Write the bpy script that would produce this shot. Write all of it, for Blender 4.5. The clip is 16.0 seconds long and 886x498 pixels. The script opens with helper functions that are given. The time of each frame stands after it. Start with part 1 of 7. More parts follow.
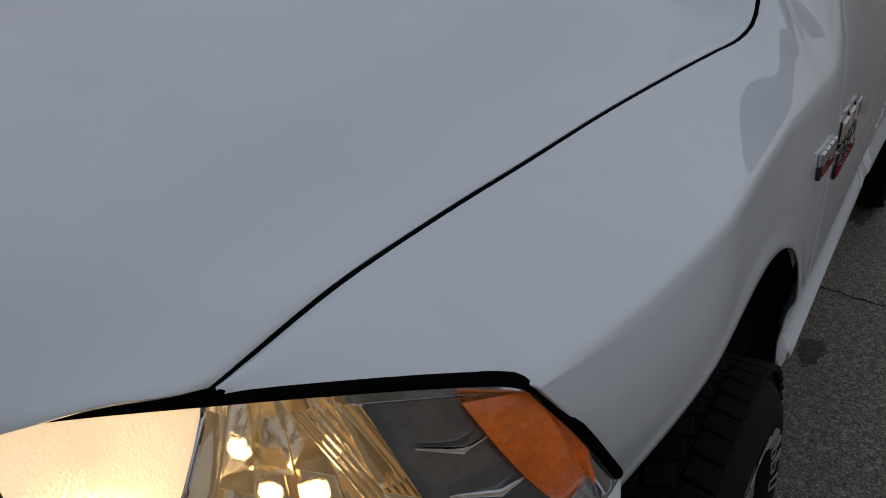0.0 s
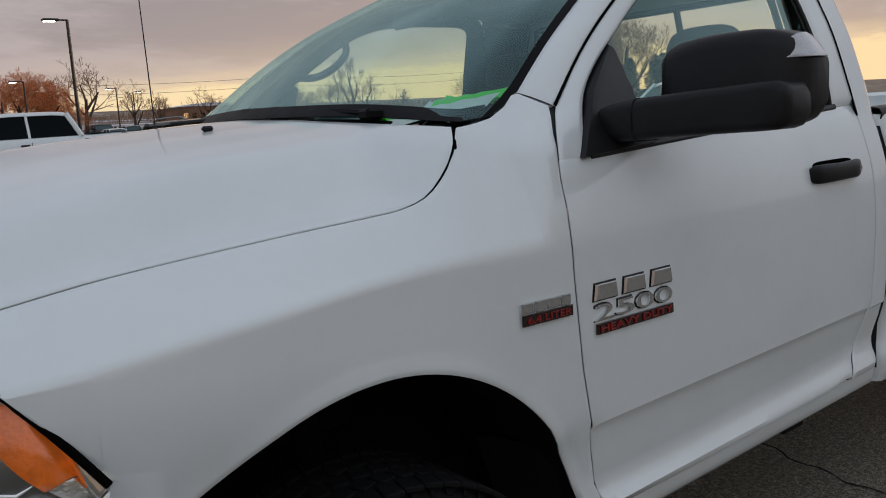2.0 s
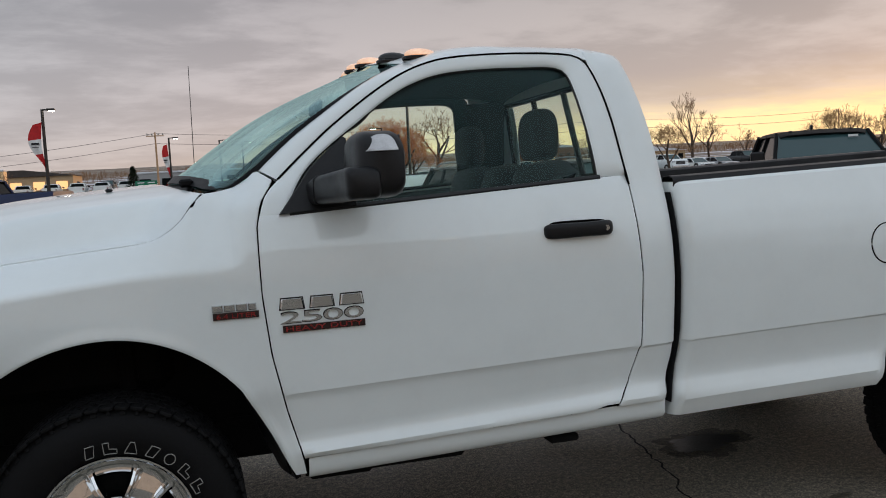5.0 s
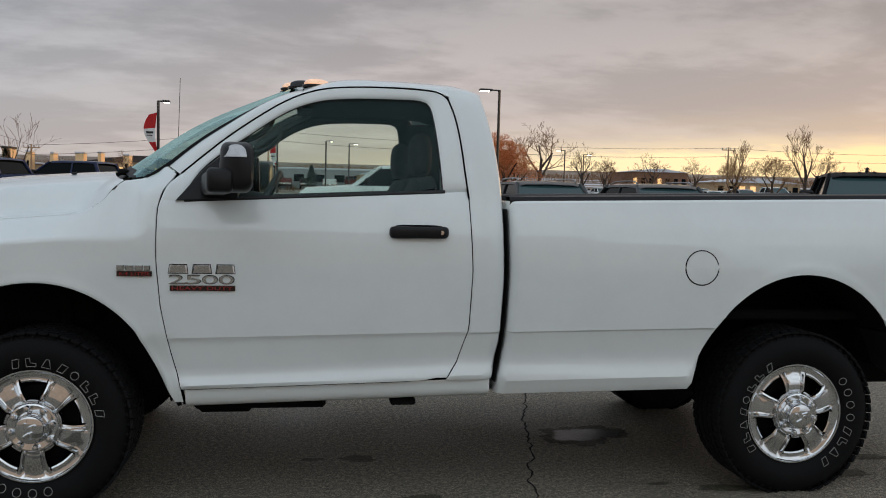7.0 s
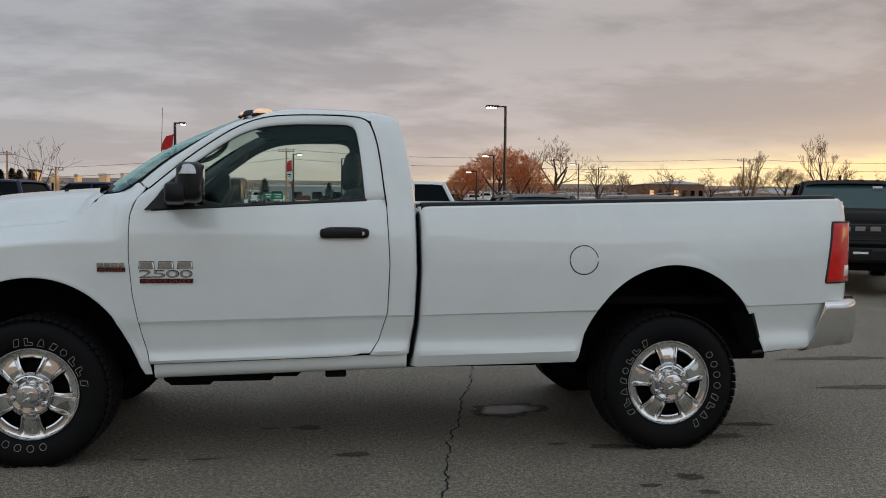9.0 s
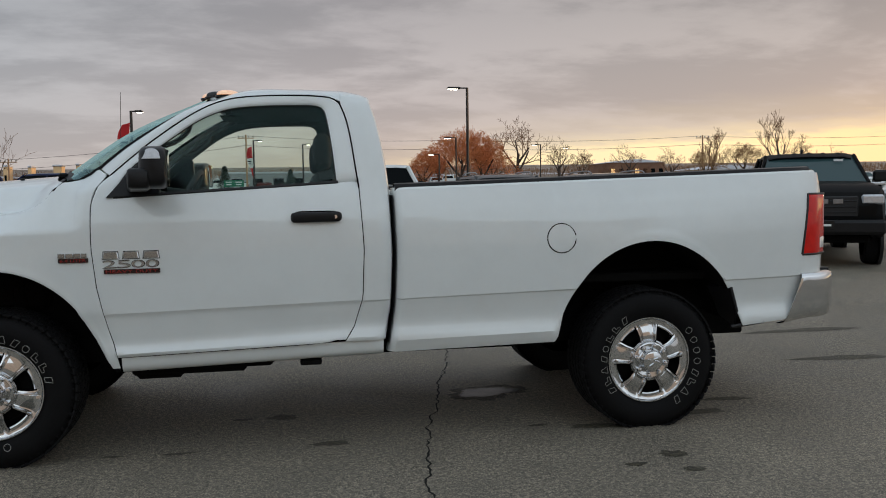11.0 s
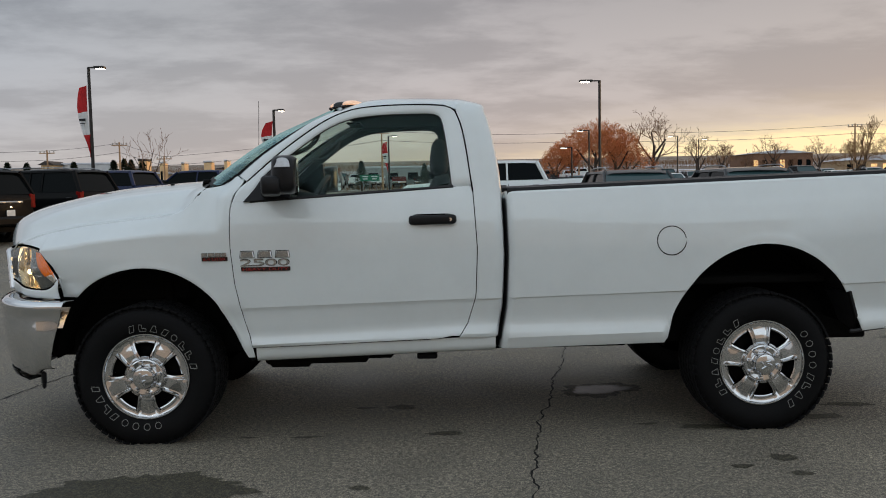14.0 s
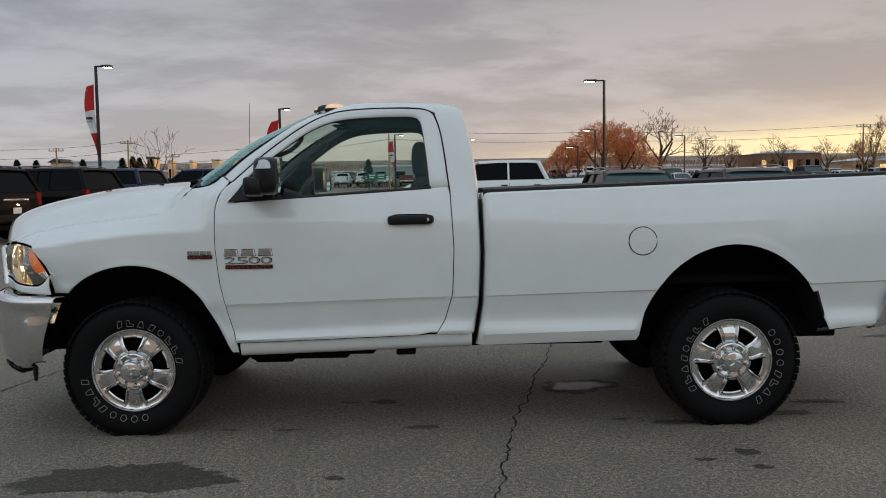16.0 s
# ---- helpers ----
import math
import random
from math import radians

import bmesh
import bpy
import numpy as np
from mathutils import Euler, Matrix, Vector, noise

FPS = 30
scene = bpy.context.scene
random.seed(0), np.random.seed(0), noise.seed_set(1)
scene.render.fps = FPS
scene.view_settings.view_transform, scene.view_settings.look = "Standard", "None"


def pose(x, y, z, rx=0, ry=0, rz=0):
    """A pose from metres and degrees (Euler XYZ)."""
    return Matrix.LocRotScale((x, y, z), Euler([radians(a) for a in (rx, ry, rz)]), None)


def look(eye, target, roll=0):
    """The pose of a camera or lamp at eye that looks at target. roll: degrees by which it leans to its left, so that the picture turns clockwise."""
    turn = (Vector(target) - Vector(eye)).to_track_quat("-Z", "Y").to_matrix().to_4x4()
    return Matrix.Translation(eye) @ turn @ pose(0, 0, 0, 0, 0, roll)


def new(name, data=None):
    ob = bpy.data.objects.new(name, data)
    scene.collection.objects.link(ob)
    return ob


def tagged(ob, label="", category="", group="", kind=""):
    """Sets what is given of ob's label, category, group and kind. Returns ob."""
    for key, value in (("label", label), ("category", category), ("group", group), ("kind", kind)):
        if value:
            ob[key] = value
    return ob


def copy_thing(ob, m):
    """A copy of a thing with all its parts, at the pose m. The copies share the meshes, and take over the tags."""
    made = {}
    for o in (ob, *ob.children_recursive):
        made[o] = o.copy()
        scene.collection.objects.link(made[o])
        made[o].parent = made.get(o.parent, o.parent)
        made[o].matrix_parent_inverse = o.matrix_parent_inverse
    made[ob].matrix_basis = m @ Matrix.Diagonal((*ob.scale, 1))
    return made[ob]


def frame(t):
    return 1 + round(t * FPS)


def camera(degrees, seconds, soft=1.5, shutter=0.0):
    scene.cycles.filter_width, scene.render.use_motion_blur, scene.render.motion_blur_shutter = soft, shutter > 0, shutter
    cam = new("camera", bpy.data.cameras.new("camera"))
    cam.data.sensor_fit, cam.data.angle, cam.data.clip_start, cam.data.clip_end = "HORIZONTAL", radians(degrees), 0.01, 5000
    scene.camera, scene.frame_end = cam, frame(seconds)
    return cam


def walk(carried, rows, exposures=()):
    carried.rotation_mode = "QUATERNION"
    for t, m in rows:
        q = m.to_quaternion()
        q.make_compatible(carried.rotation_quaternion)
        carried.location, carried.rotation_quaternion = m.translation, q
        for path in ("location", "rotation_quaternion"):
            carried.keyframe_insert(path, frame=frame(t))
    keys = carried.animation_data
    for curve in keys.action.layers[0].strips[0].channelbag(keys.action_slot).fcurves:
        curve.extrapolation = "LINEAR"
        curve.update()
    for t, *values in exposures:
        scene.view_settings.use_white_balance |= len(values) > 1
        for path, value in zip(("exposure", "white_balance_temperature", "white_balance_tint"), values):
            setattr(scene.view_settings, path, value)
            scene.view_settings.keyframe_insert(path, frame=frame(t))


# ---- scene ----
cam = camera(54.6, 16.0, soft=1.0)
PATH = [
    (0, (-1.243, -0.123, 1.528), (0.347, 0.815, 0.757), 0.2),
    (0.5, (-1.214, -0.339, 1.518), (0.358, 0.769, 0.968), -1.2),
    (1, (-1.126, -0.548, 1.505), (0.419, 0.648, 1.081), -1.6),
    (1.5, (-0.988, -0.896, 1.5), (0.39, 0.512, 1.157), -2.6),
    (2, (-0.879, -1.215, 1.479), (0.359, 0.33, 1.197), -2.9),
    (2.5, (-0.735, -1.494, 1.485), (0.373, 0.152, 1.237), -3.0),
    (3, (-0.497, -1.8, 1.496), (0.488, -0.073, 1.275), -3.1),
    (3.5, (-0.303, -2.1, 1.495), (0.582, -0.317, 1.294), -3.1),
    (4, (-0.124, -2.342, 1.493), (0.672, -0.517, 1.298), -3.1),
    (4.2, (-0.041, -2.441, 1.499), (0.704, -0.594, 1.309), -3.0),
    (6.3, (0.885, -3.496, 1.433), (1.209, -1.526, 1.319), 0.6),
    (6.5, (0.981, -3.591, 1.444), (1.299, -1.62, 1.326), 1.6),
    (7, (1.141, -3.841, 1.461), (1.455, -1.869, 1.337), 2.2),
    (7.5, (1.298, -4.089, 1.462), (1.598, -2.115, 1.345), 2.0),
    (8, (1.45, -4.334, 1.465), (1.736, -2.357, 1.356), 1.7),
    (8.5, (1.547, -4.525, 1.447), (1.821, -2.546, 1.353), 1.5),
    (9, (1.564, -4.756, 1.427), (1.827, -2.776, 1.338), 1.3),
    (9.2, (1.557, -4.83, 1.412), (1.836, -2.852, 1.324), 2.1),
    (11.3, (1.495, -4.622, 1.408), (1.842, -2.657, 1.277), -0.3),
    (11.5, (1.471, -4.625, 1.407), (1.75, -2.649, 1.278), -0.2),
    (12, (1.525, -4.603, 1.409), (1.619, -2.61, 1.282), -0.3),
    (12.5, (1.586, -4.636, 1.428), (1.635, -2.641, 1.296), -0.5),
    (13, (1.624, -4.71, 1.474), (1.669, -2.716, 1.335), -0.5),
    (13.5, (1.586, -4.79, 1.482), (1.631, -2.795, 1.34), -0.4),
    (14, (1.611, -4.861, 1.47), (1.65, -2.867, 1.328), -0.3),
    (14.5, (1.642, -4.893, 1.468), (1.679, -2.899, 1.326), -0.2),
    (15, (1.711, -4.937, 1.482), (1.742, -2.942, 1.341), -0.1),
    (15.5, (1.754, -4.985, 1.478), (1.777, -2.99, 1.338), -0.1),
    (16, (1.788, -5.02, 1.484), (1.808, -3.025, 1.339), -0.1),
]
EXPOSURES = [(0.0, -0.88, 6300, 19), (0.5, -0.82, 6320, 18), (1.0, -0.73, 6350, 17), (1.5, -0.49, 6400, 17), (2.0, -0.33, 6450, 16), (2.5, -0.15, 6450, 16), (3.0, -0.01, 6450, 15), (3.5, 0.04, 6450, 14), (4.2, 0.04, 6450, 13), (7.0, -0.02, 6520, 11), (9.0, -0.06, 6500, 11), (12.0, -0.06, 6470, 10), (16.0, -0.06, 6470, 10)]
LEVEL = pose(0, 0, 0, 0, 0.8, 0)  # the lot slopes by this much; the world's ground is the lot
walk(cam, [(t, LEVEL @ look(eye, target, roll)) for t, eye, target, roll in PATH], EXPOSURES)

# ---------------------------------------------------------------- world, sun
SUN_AZ = 48.0  # degrees from +y towards +x
SUN_DIR = Vector((math.sin(radians(SUN_AZ)), math.cos(radians(SUN_AZ)), 0.0))


def nd(tree, kind, **sets):
    n = tree.nodes.new(kind)
    for k, v in sets.items():
        if k.startswith("i_"):
            n.inputs[k[2:].replace("_", " ")].default_value = v
        else:
            setattr(n, k, v)
    return n


def ramp(tree, stops, fac=None, mode="LINEAR"):
    r = tree.nodes.new("ShaderNodeValToRGB")
    r.color_ramp.interpolation = mode
    el = r.color_ramp.elements
    while len(el) < len(stops):
        el.new(0.5)
    for e, (p, c) in zip(el, stops):
        e.position = p
        e.color = (*c, 1.0) if len(c) == 3 else c
    if fac is not None:
        tree.links.new(fac, r.inputs["Fac"])
    return r


def mixc(tree, fac, a, b, mode="MIX"):
    m = tree.nodes.new("ShaderNodeMix")
    m.data_type, m.blend_type = "RGBA", mode
    for sock, val in ((m.inputs["Factor"], fac), (m.inputs[6], a), (m.inputs[7], b)):
        if isinstance(val, (int, float)):
            sock.default_value = val
        elif isinstance(val, tuple):
            sock.default_value = (*val, 1.0)
        else:
            tree.links.new(val, sock)
    return m.outputs[2]


def mathn(tree, op, a, b=None, c=None, clamp=False):
    m = tree.nodes.new("ShaderNodeMath")
    m.operation, m.use_clamp = op, clamp
    for k, val in enumerate((a, b, c)):
        if val is None:
            continue
        if isinstance(val, (int, float)):
            m.inputs[k].default_value = val
        else:
            tree.links.new(val, m.inputs[k])
    return m.outputs[0]


def build_world():
    w = bpy.data.worlds.new("evening_sky")
    w.use_nodes = True
    scene.world = w
    t = w.node_tree
    t.nodes.clear()
    L = t.links.new
    out = t.nodes.new("ShaderNodeOutputWorld")
    bg = nd(t, "ShaderNodeBackground", i_Strength=1.0)
    L(bg.outputs[0], out.inputs[0])
    tc = t.nodes.new("ShaderNodeTexCoord")
    sep = t.nodes.new("ShaderNodeSeparateXYZ")
    L(tc.outputs["Generated"], sep.inputs[0])
    x, y, z = sep.outputs
    up = mathn(t, "MAXIMUM", z, 0.0)
    # closeness to the sun's azimuth, 0 to 1
    az = mathn(t, "ADD", mathn(t, "MULTIPLY", x, SUN_DIR.x), mathn(t, "MULTIPLY", y, SUN_DIR.y))
    az01 = mathn(t, "MULTIPLY_ADD", az, 0.5, 0.5, clamp=True)
    # cloud sheet seen in perspective
    den = mathn(t, "ADD", up, 0.14)
    comb = t.nodes.new("ShaderNodeCombineXYZ")
    L(mathn(t, "DIVIDE", x, den), comb.inputs[0])
    L(mathn(t, "DIVIDE", y, den), comb.inputs[1])
    mp = t.nodes.new("ShaderNodeMapping")
    mp.inputs["Scale"].default_value = (0.72, 0.92, 1.0)
    mp.inputs["Rotation"].default_value = (0, 0, radians(-12))
    L(comb.outputs[0], mp.inputs[0])
    n1 = nd(t, "ShaderNodeTexNoise", i_Scale=1.25, i_Detail=8.0, i_Roughness=0.55, i_Distortion=0.35)
    L(mp.outputs[0], n1.inputs["Vector"])
    n2 = nd(t, "ShaderNodeTexNoise", i_Scale=3.6, i_Detail=8.0, i_Roughness=0.62)
    L(mp.outputs[0], n2.inputs["Vector"])
    cl = mathn(t, "ADD", mathn(t, "MULTIPLY", n1.outputs[0], 0.70), mathn(t, "MULTIPLY", n2.outputs[0], 0.30))
    clr = ramp(t, [(0.42, (0, 0, 0)), (0.58, (1, 1, 1))], cl, "EASE").outputs[0]
    # clouds in front of the lens: mauve grey below, cool grey above
    dark = ramp(t, [(0.0, (0.50, 0.430, 0.405)), (0.08, (0.445, 0.412, 0.410)), (0.14, (0.390, 0.378, 0.390)), (0.20, (0.312, 0.312, 0.330)), (0.28, (0.34, 0.345, 0.365)), (0.40, (0.48, 0.48, 0.50)), (0.65, (0.42, 0.46, 0.51)), (1.0, (0.42, 0.47, 0.53))], up).outputs[0]
    lite = ramp(t, [(0.0, (0.61, 0.53, 0.48)), (0.08, (0.555, 0.517, 0.512)), (0.14, (0.515, 0.500, 0.510)), (0.20, (0.435, 0.432, 0.448)), (0.28, (0.50, 0.50, 0.515)), (0.40, (0.66, 0.655, 0.665)), (0.65, (0.60, 0.65, 0.70)), (1.0, (0.60, 0.66, 0.73))], up).outputs[0]
    clouds = mixc(t, clr, dark, lite)
    # rosy towards the sunset, bluer away from it
    tint = ramp(t, [(0.55, (0.90, 1.0, 1.09)), (0.72, (0.97, 1.0, 1.02)), (0.86, (1.05, 0.995, 0.975)), (0.97, (1.07, 0.985, 0.92))], az01).outputs[0]
    clouds = mixc(t, 1.0, clouds, tint, "MULTIPLY")
    # clearer, brighter sky opposite the sunset
    east = ramp(t, [(0.0, (0.36, 0.37, 0.38)), (0.05, (0.43, 0.45, 0.47)), (0.16, (0.70, 0.755, 0.80)), (0.34, (0.94, 1.03, 1.09)), (0.60, (0.72, 0.79, 0.86)), (1.0, (0.60, 0.67, 0.73))], up).outputs[0]
    back = mathn(t, "ADD", mathn(t, "MULTIPLY", y, -1.0), mathn(t, "MULTIPLY_ADD", up, 0.7, 0.12), clamp=True)
    back = mathn(t, "MULTIPLY", back, mathn(t, "MULTIPLY_ADD", clr, -0.5, 1.08, clamp=True))
    col = mixc(t, back, clouds, east)
    # warm gap under the cloud sheet, brightest towards the sun
    band = ramp(t, [(0.0, (1, 1, 1)), (0.040, (1, 1, 1)), (0.052, (0.40, 0.40, 0.40)), (0.068, (0.12, 0.12, 0.12)), (0.10, (0, 0, 0))], mathn(t, "ADD", mathn(t, "MULTIPLY_ADD", az01, -0.20, mathn(t, "ADD", up, 0.1845)), mathn(t, "MULTIPLY_ADD", n2.outputs[0], 0.03, -0.015)), "EASE").outputs[0]
    toward = ramp(t, [(0.60, (0.05, 0.05, 0.05)), (0.80, (0.18, 0.18, 0.18)), (0.88, (0.45, 0.45, 0.45)), (0.915, (0.95, 0.95, 0.95)), (0.94, (1, 1, 1))], az01).outputs[0]
    glowc = ramp(t, [(0.70, (0.66, 0.45, 0.33)), (0.86, (1.02, 0.80, 0.50)), (0.93, (1.12, 0.92, 0.56)), (0.97, (1.18, 0.94, 0.53)), (1.0, (1.16, 0.86, 0.43))], az01).outputs[0]
    col = mixc(t, mathn(t, "MULTIPLY", band, toward), col, glowc)
    # wide blush over the sun
    halo = ramp(t, [(0.955, (0, 0, 0)), (1.0, (1, 1, 1))], az01, "EASE").outputs[0]
    halo2 = ramp(t, [(0.0, (1, 1, 1)), (0.17, (0, 0, 0))], up, "EASE").outputs[0]
    col = mixc(t, mathn(t, "MULTIPLY", mathn(t, "MULTIPLY", halo, halo2), 0.06), col, (0.66, 0.48, 0.34))
    # thin clear-sky light from a physical sky
    sky = t.nodes.new("ShaderNodeTexSky")
    sky.sky_type, sky.sun_disc = "NISHITA", False
    sky.sun_elevation, sky.sun_rotation = radians(2.0), radians(SUN_AZ)
    add = mixc(t, 0.008, col, sky.outputs[0], "ADD")
    L(add, bg.inputs["Color"])
    sun = new("sun", bpy.data.lights.new("sun", "SUN"))
    sun.data.energy, sun.data.color, sun.data.angle = 2.0, (1.0, 0.60, 0.30), radians(3.0)
    sun.matrix_world = look((0, 0, 30), Vector((0, 0, 30)) - (SUN_DIR + Vector((0, 0, 0.05))))


build_world()

# ---------------------------------------------------------------- materials


def mat(name, color, rough=0.5, metal=0.0, coat=0.0, vary=0.0, vscale=6.0, bump=0.0, bscale=80.0, spec=0.5, trans=0.0, emit=None, alpha=1.0, ior=1.45, tint2=None, perpiece=0.0):
    m = bpy.data.materials.new(name)
    m.use_nodes = True
    t = m.node_tree
    p = t.nodes["Principled BSDF"]
    p.inputs["Base Color"].default_value = (*color, 1)
    p.inputs["Roughness"].default_value = rough
    p.inputs["Metallic"].default_value = metal
    p.inputs["Coat Weight"].default_value = coat
    p.inputs["Coat Roughness"].default_value = 0.03
    p.inputs["Specular IOR Level"].default_value = spec
    p.inputs["Transmission Weight"].default_value = trans
    p.inputs["IOR"].default_value = ior
    if emit:
        p.inputs["Emission Color"].default_value = (*emit[:3], 1)
        p.inputs["Emission Strength"].default_value = emit[3]
    tc = t.nodes.new("ShaderNodeTexCoord")
    col = None
    if vary > 0:
        n = nd(t, "ShaderNodeTexNoise", i_Scale=vscale, i_Detail=6.0, i_Roughness=0.6)
        t.links.new(tc.outputs["Object"], n.inputs["Vector"])
        n2 = nd(t, "ShaderNodeTexNoise", i_Scale=vscale * 9, i_Detail=4.0)
        t.links.new(tc.outputs["Object"], n2.inputs["Vector"])
        f = mathn(t, "ADD", mathn(t, "MULTIPLY", n.outputs[0], 0.65), mathn(t, "MULTIPLY", n2.outputs[0], 0.35))
        a = tuple(c * (1 - vary) for c in color)
        b = tint2 or tuple(min(1, c * (1 + vary)) for c in color)
        col = ramp(t, [(0.32, a), (0.68, b)], f).outputs[0]
        r = mathn(t, "MULTIPLY_ADD", n.outputs[0], 0.3, rough - 0.15, clamp=True)
        t.links.new(r, p.inputs["Roughness"])
    if perpiece > 0:
        oi = t.nodes.new("ShaderNodeObjectInfo")
        hs = nd(t, "ShaderNodeHueSaturation")
        t.links.new(mathn(t, "MULTIPLY_ADD", oi.outputs["Random"], perpiece * 2, 1 - perpiece), hs.inputs["Value"])
        if col is None:
            hs.inputs["Color"].default_value = (*color, 1)
        else:
            t.links.new(col, hs.inputs["Color"])
        col = hs.outputs[0]
    if col is not None:
        t.links.new(col, p.inputs["Base Color"])
    if bump > 0:
        n = nd(t, "ShaderNodeTexNoise", i_Scale=bscale, i_Detail=5.0)
        t.links.new(tc.outputs["Object"], n.inputs["Vector"])
        b = nd(t, "ShaderNodeBump", i_Strength=bump, i_Distance=0.01)
        t.links.new(n.outputs[0], b.inputs["Height"])
        t.links.new(b.outputs[0], p.inputs["Normal"])
    return m


def paint(name, color, dust=0.04, coat=1.0):
    """Car paint: a base with a clear coat and a faint film of road dust."""
    m = mat(name, color, rough=0.5, coat=coat, spec=0.25)
    t = m.node_tree
    p = t.nodes["Principled BSDF"]
    p.inputs["Coat IOR"].default_value = 1.7
    tc = t.nodes.new("ShaderNodeTexCoord")
    n = nd(t, "ShaderNodeTexNoise", i_Scale=2.3, i_Detail=8.0, i_Roughness=0.7)
    t.links.new(tc.outputs["Object"], n.inputs["Vector"])
    f = ramp(t, [(0.42, (0, 0, 0)), (0.75, (1, 1, 1))], n.outputs[0]).outputs[0]
    t.links.new(mixc(t, f, color, tuple(c * (1 - dust * 2) + 0.3 * dust for c in color)), p.inputs["Base Color"])
    t.links.new(mathn(t, "MULTIPLY_ADD", f, 0.02, 0.004), p.inputs["Coat Roughness"])
    return m


def glass(name, color=(0.75, 0.86, 0.83), thin=0.55, gloss=(0.62, 0.93, 0.93), sheen=0.88):
    """A thin pane: a tinted see-through sheet with a mirror gloss that grows at grazing angles."""
    m = bpy.data.materials.new(name)
    m.use_nodes = True
    t = m.node_tree
    t.nodes.clear()
    out = t.nodes.new("ShaderNodeOutputMaterial")
    tr = t.nodes.new("ShaderNodeBsdfTransparent")
    tr.inputs[0].default_value = (*color, 1)
    gl = nd(t, "ShaderNodeBsdfGlossy", i_Roughness=0.01)
    gl.inputs["Color"].default_value = (*gloss, 1)
    lw = nd(t, "ShaderNodeLayerWeight", i_Blend=0.5)
    f5 = mathn(t, "POWER", lw.outputs["Facing"], 2.4)
    mx = t.nodes.new("ShaderNodeMixShader")
    t.links.new(mathn(t, "MULTIPLY_ADD", f5, sheen, 0.055 * thin, clamp=True), mx.inputs[0])
    t.links.new(tr.outputs[0], mx.inputs[1])
    t.links.new(gl.outputs[0], mx.inputs[2])
    t.links.new(mx.outputs[0], out.inputs[0])
    return m


M_WHITE = paint("white_paint", (0.775, 0.822, 0.822))
M_CHROME = mat("chrome", (0.72, 0.73, 0.74), rough=0.06, metal=1.0, vary=0.04, vscale=9)
M_BRUSH = mat("lamp_reflector", (0.82, 0.81, 0.77), rough=0.25, metal=1.0, bump=0.3, bscale=160)
M_BLACK = mat("black_plastic", (0.011, 0.011, 0.012), rough=0.38, spec=0.28, vary=0.25, vscale=14, bump=0.05, bscale=420)
M_TRIM = mat("black_trim", (0.009, 0.009, 0.010), rough=0.5)
M_SEAM = mat("dark_gap", (0.004, 0.004, 0.004), rough=0.9, spec=0.0)
M_FRIT = mat("windshield_frit", (0.005, 0.005, 0.006), rough=0.45, spec=0.12, vary=0.2, vscale=30)
M_GLOSSBLK = mat("gloss_black", (0.012, 0.012, 0.013), rough=0.12)
M_RUBBER = mat("tyre_rubber", (0.0065, 0.0065, 0.007), rough=0.75, vary=0.3, vscale=11, bump=0.15, bscale=150, spec=0.16)
M_LETTER = mat("tyre_lettering", (0.28, 0.28, 0.26), rough=0.6, vary=0.25, vscale=30)
M_UNDER = mat("underbody", (0.006, 0.006, 0.006), rough=0.85, spec=0.15, vary=0.4, vscale=8)
M_LINER = mat("wheel_well_liner", (0.005, 0.005, 0.005), rough=0.9, spec=0.15, vary=0.3, vscale=7)
M_GLASS = glass("side_glass", (0.84, 0.92, 0.87), 0.36)
M_WIND = glass("windshield_glass", (0.74, 0.90, 0.85), 1.2)
M_LENS = glass("clear_lens", (0.98, 0.97, 0.94), 0.55, (0.95, 0.96, 0.95), 0.30)
M_INT = mat("interior_grey", (0.028, 0.030, 0.032), rough=0.75, vary=0.2, vscale=12, bump=0.1, bscale=300)
M_CLOTH = mat("seat_cloth", (0.032, 0.037, 0.041), rough=0.9, vary=0.15, vscale=14, bump=0.06, bscale=120)
M_HEADLINER = mat("headliner", (0.040, 0.043, 0.043), rough=0.9, vary=0.1, vscale=20)
M_PAPER = mat("white_paper", (0.75, 0.77, 0.76), rough=0.7, vary=0.06, vscale=20)
M_GREEN = mat("green_paper", (0.08, 0.75, 0.05), rough=0.6, vary=0.1, vscale=20)
M_RED = mat("red_lens", (0.38, 0.006, 0.004), rough=0.15, coat=0.3, emit=(1.0, 0.02, 0.01, 0.10), vary=0.3, vscale=18, spec=0.3)
# amber lens and both reflectors glow themselves, in place of bulb light
M_AMBER = mat("amber_lens", (0.66, 0.13, 0.008), rough=0.10, coat=0.6, emit=(1.0, 0.22, 0.01, 0.12), vary=0.45, vscale=28, bump=0.5, bscale=70)
M_BULB = mat("lit_lamp", (1, 0.85, 0.6), emit=(1.0, 0.72, 0.36, 9.0))
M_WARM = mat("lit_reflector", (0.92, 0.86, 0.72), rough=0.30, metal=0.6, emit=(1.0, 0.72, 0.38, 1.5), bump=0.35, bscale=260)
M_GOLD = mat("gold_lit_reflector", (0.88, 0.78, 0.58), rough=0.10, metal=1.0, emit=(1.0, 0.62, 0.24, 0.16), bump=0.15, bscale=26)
M_CLEAR = mat("clearance_lens", (0.85, 0.60, 0.45), rough=0.12, coat=1.0, emit=(1.0, 0.50, 0.26, 0.5), vary=0.35, vscale=45, bump=0.5, bscale=60)
M_MARKER = mat("grey_marker_lens", (0.16, 0.17, 0.17), rough=0.15, metal=0.5, coat=1.0, vary=0.3, vscale=40)
M_REDDIM = mat("unlit_red_lens", (0.20, 0.005, 0.004), rough=0.6, spec=0.08, vary=0.2, vscale=18)
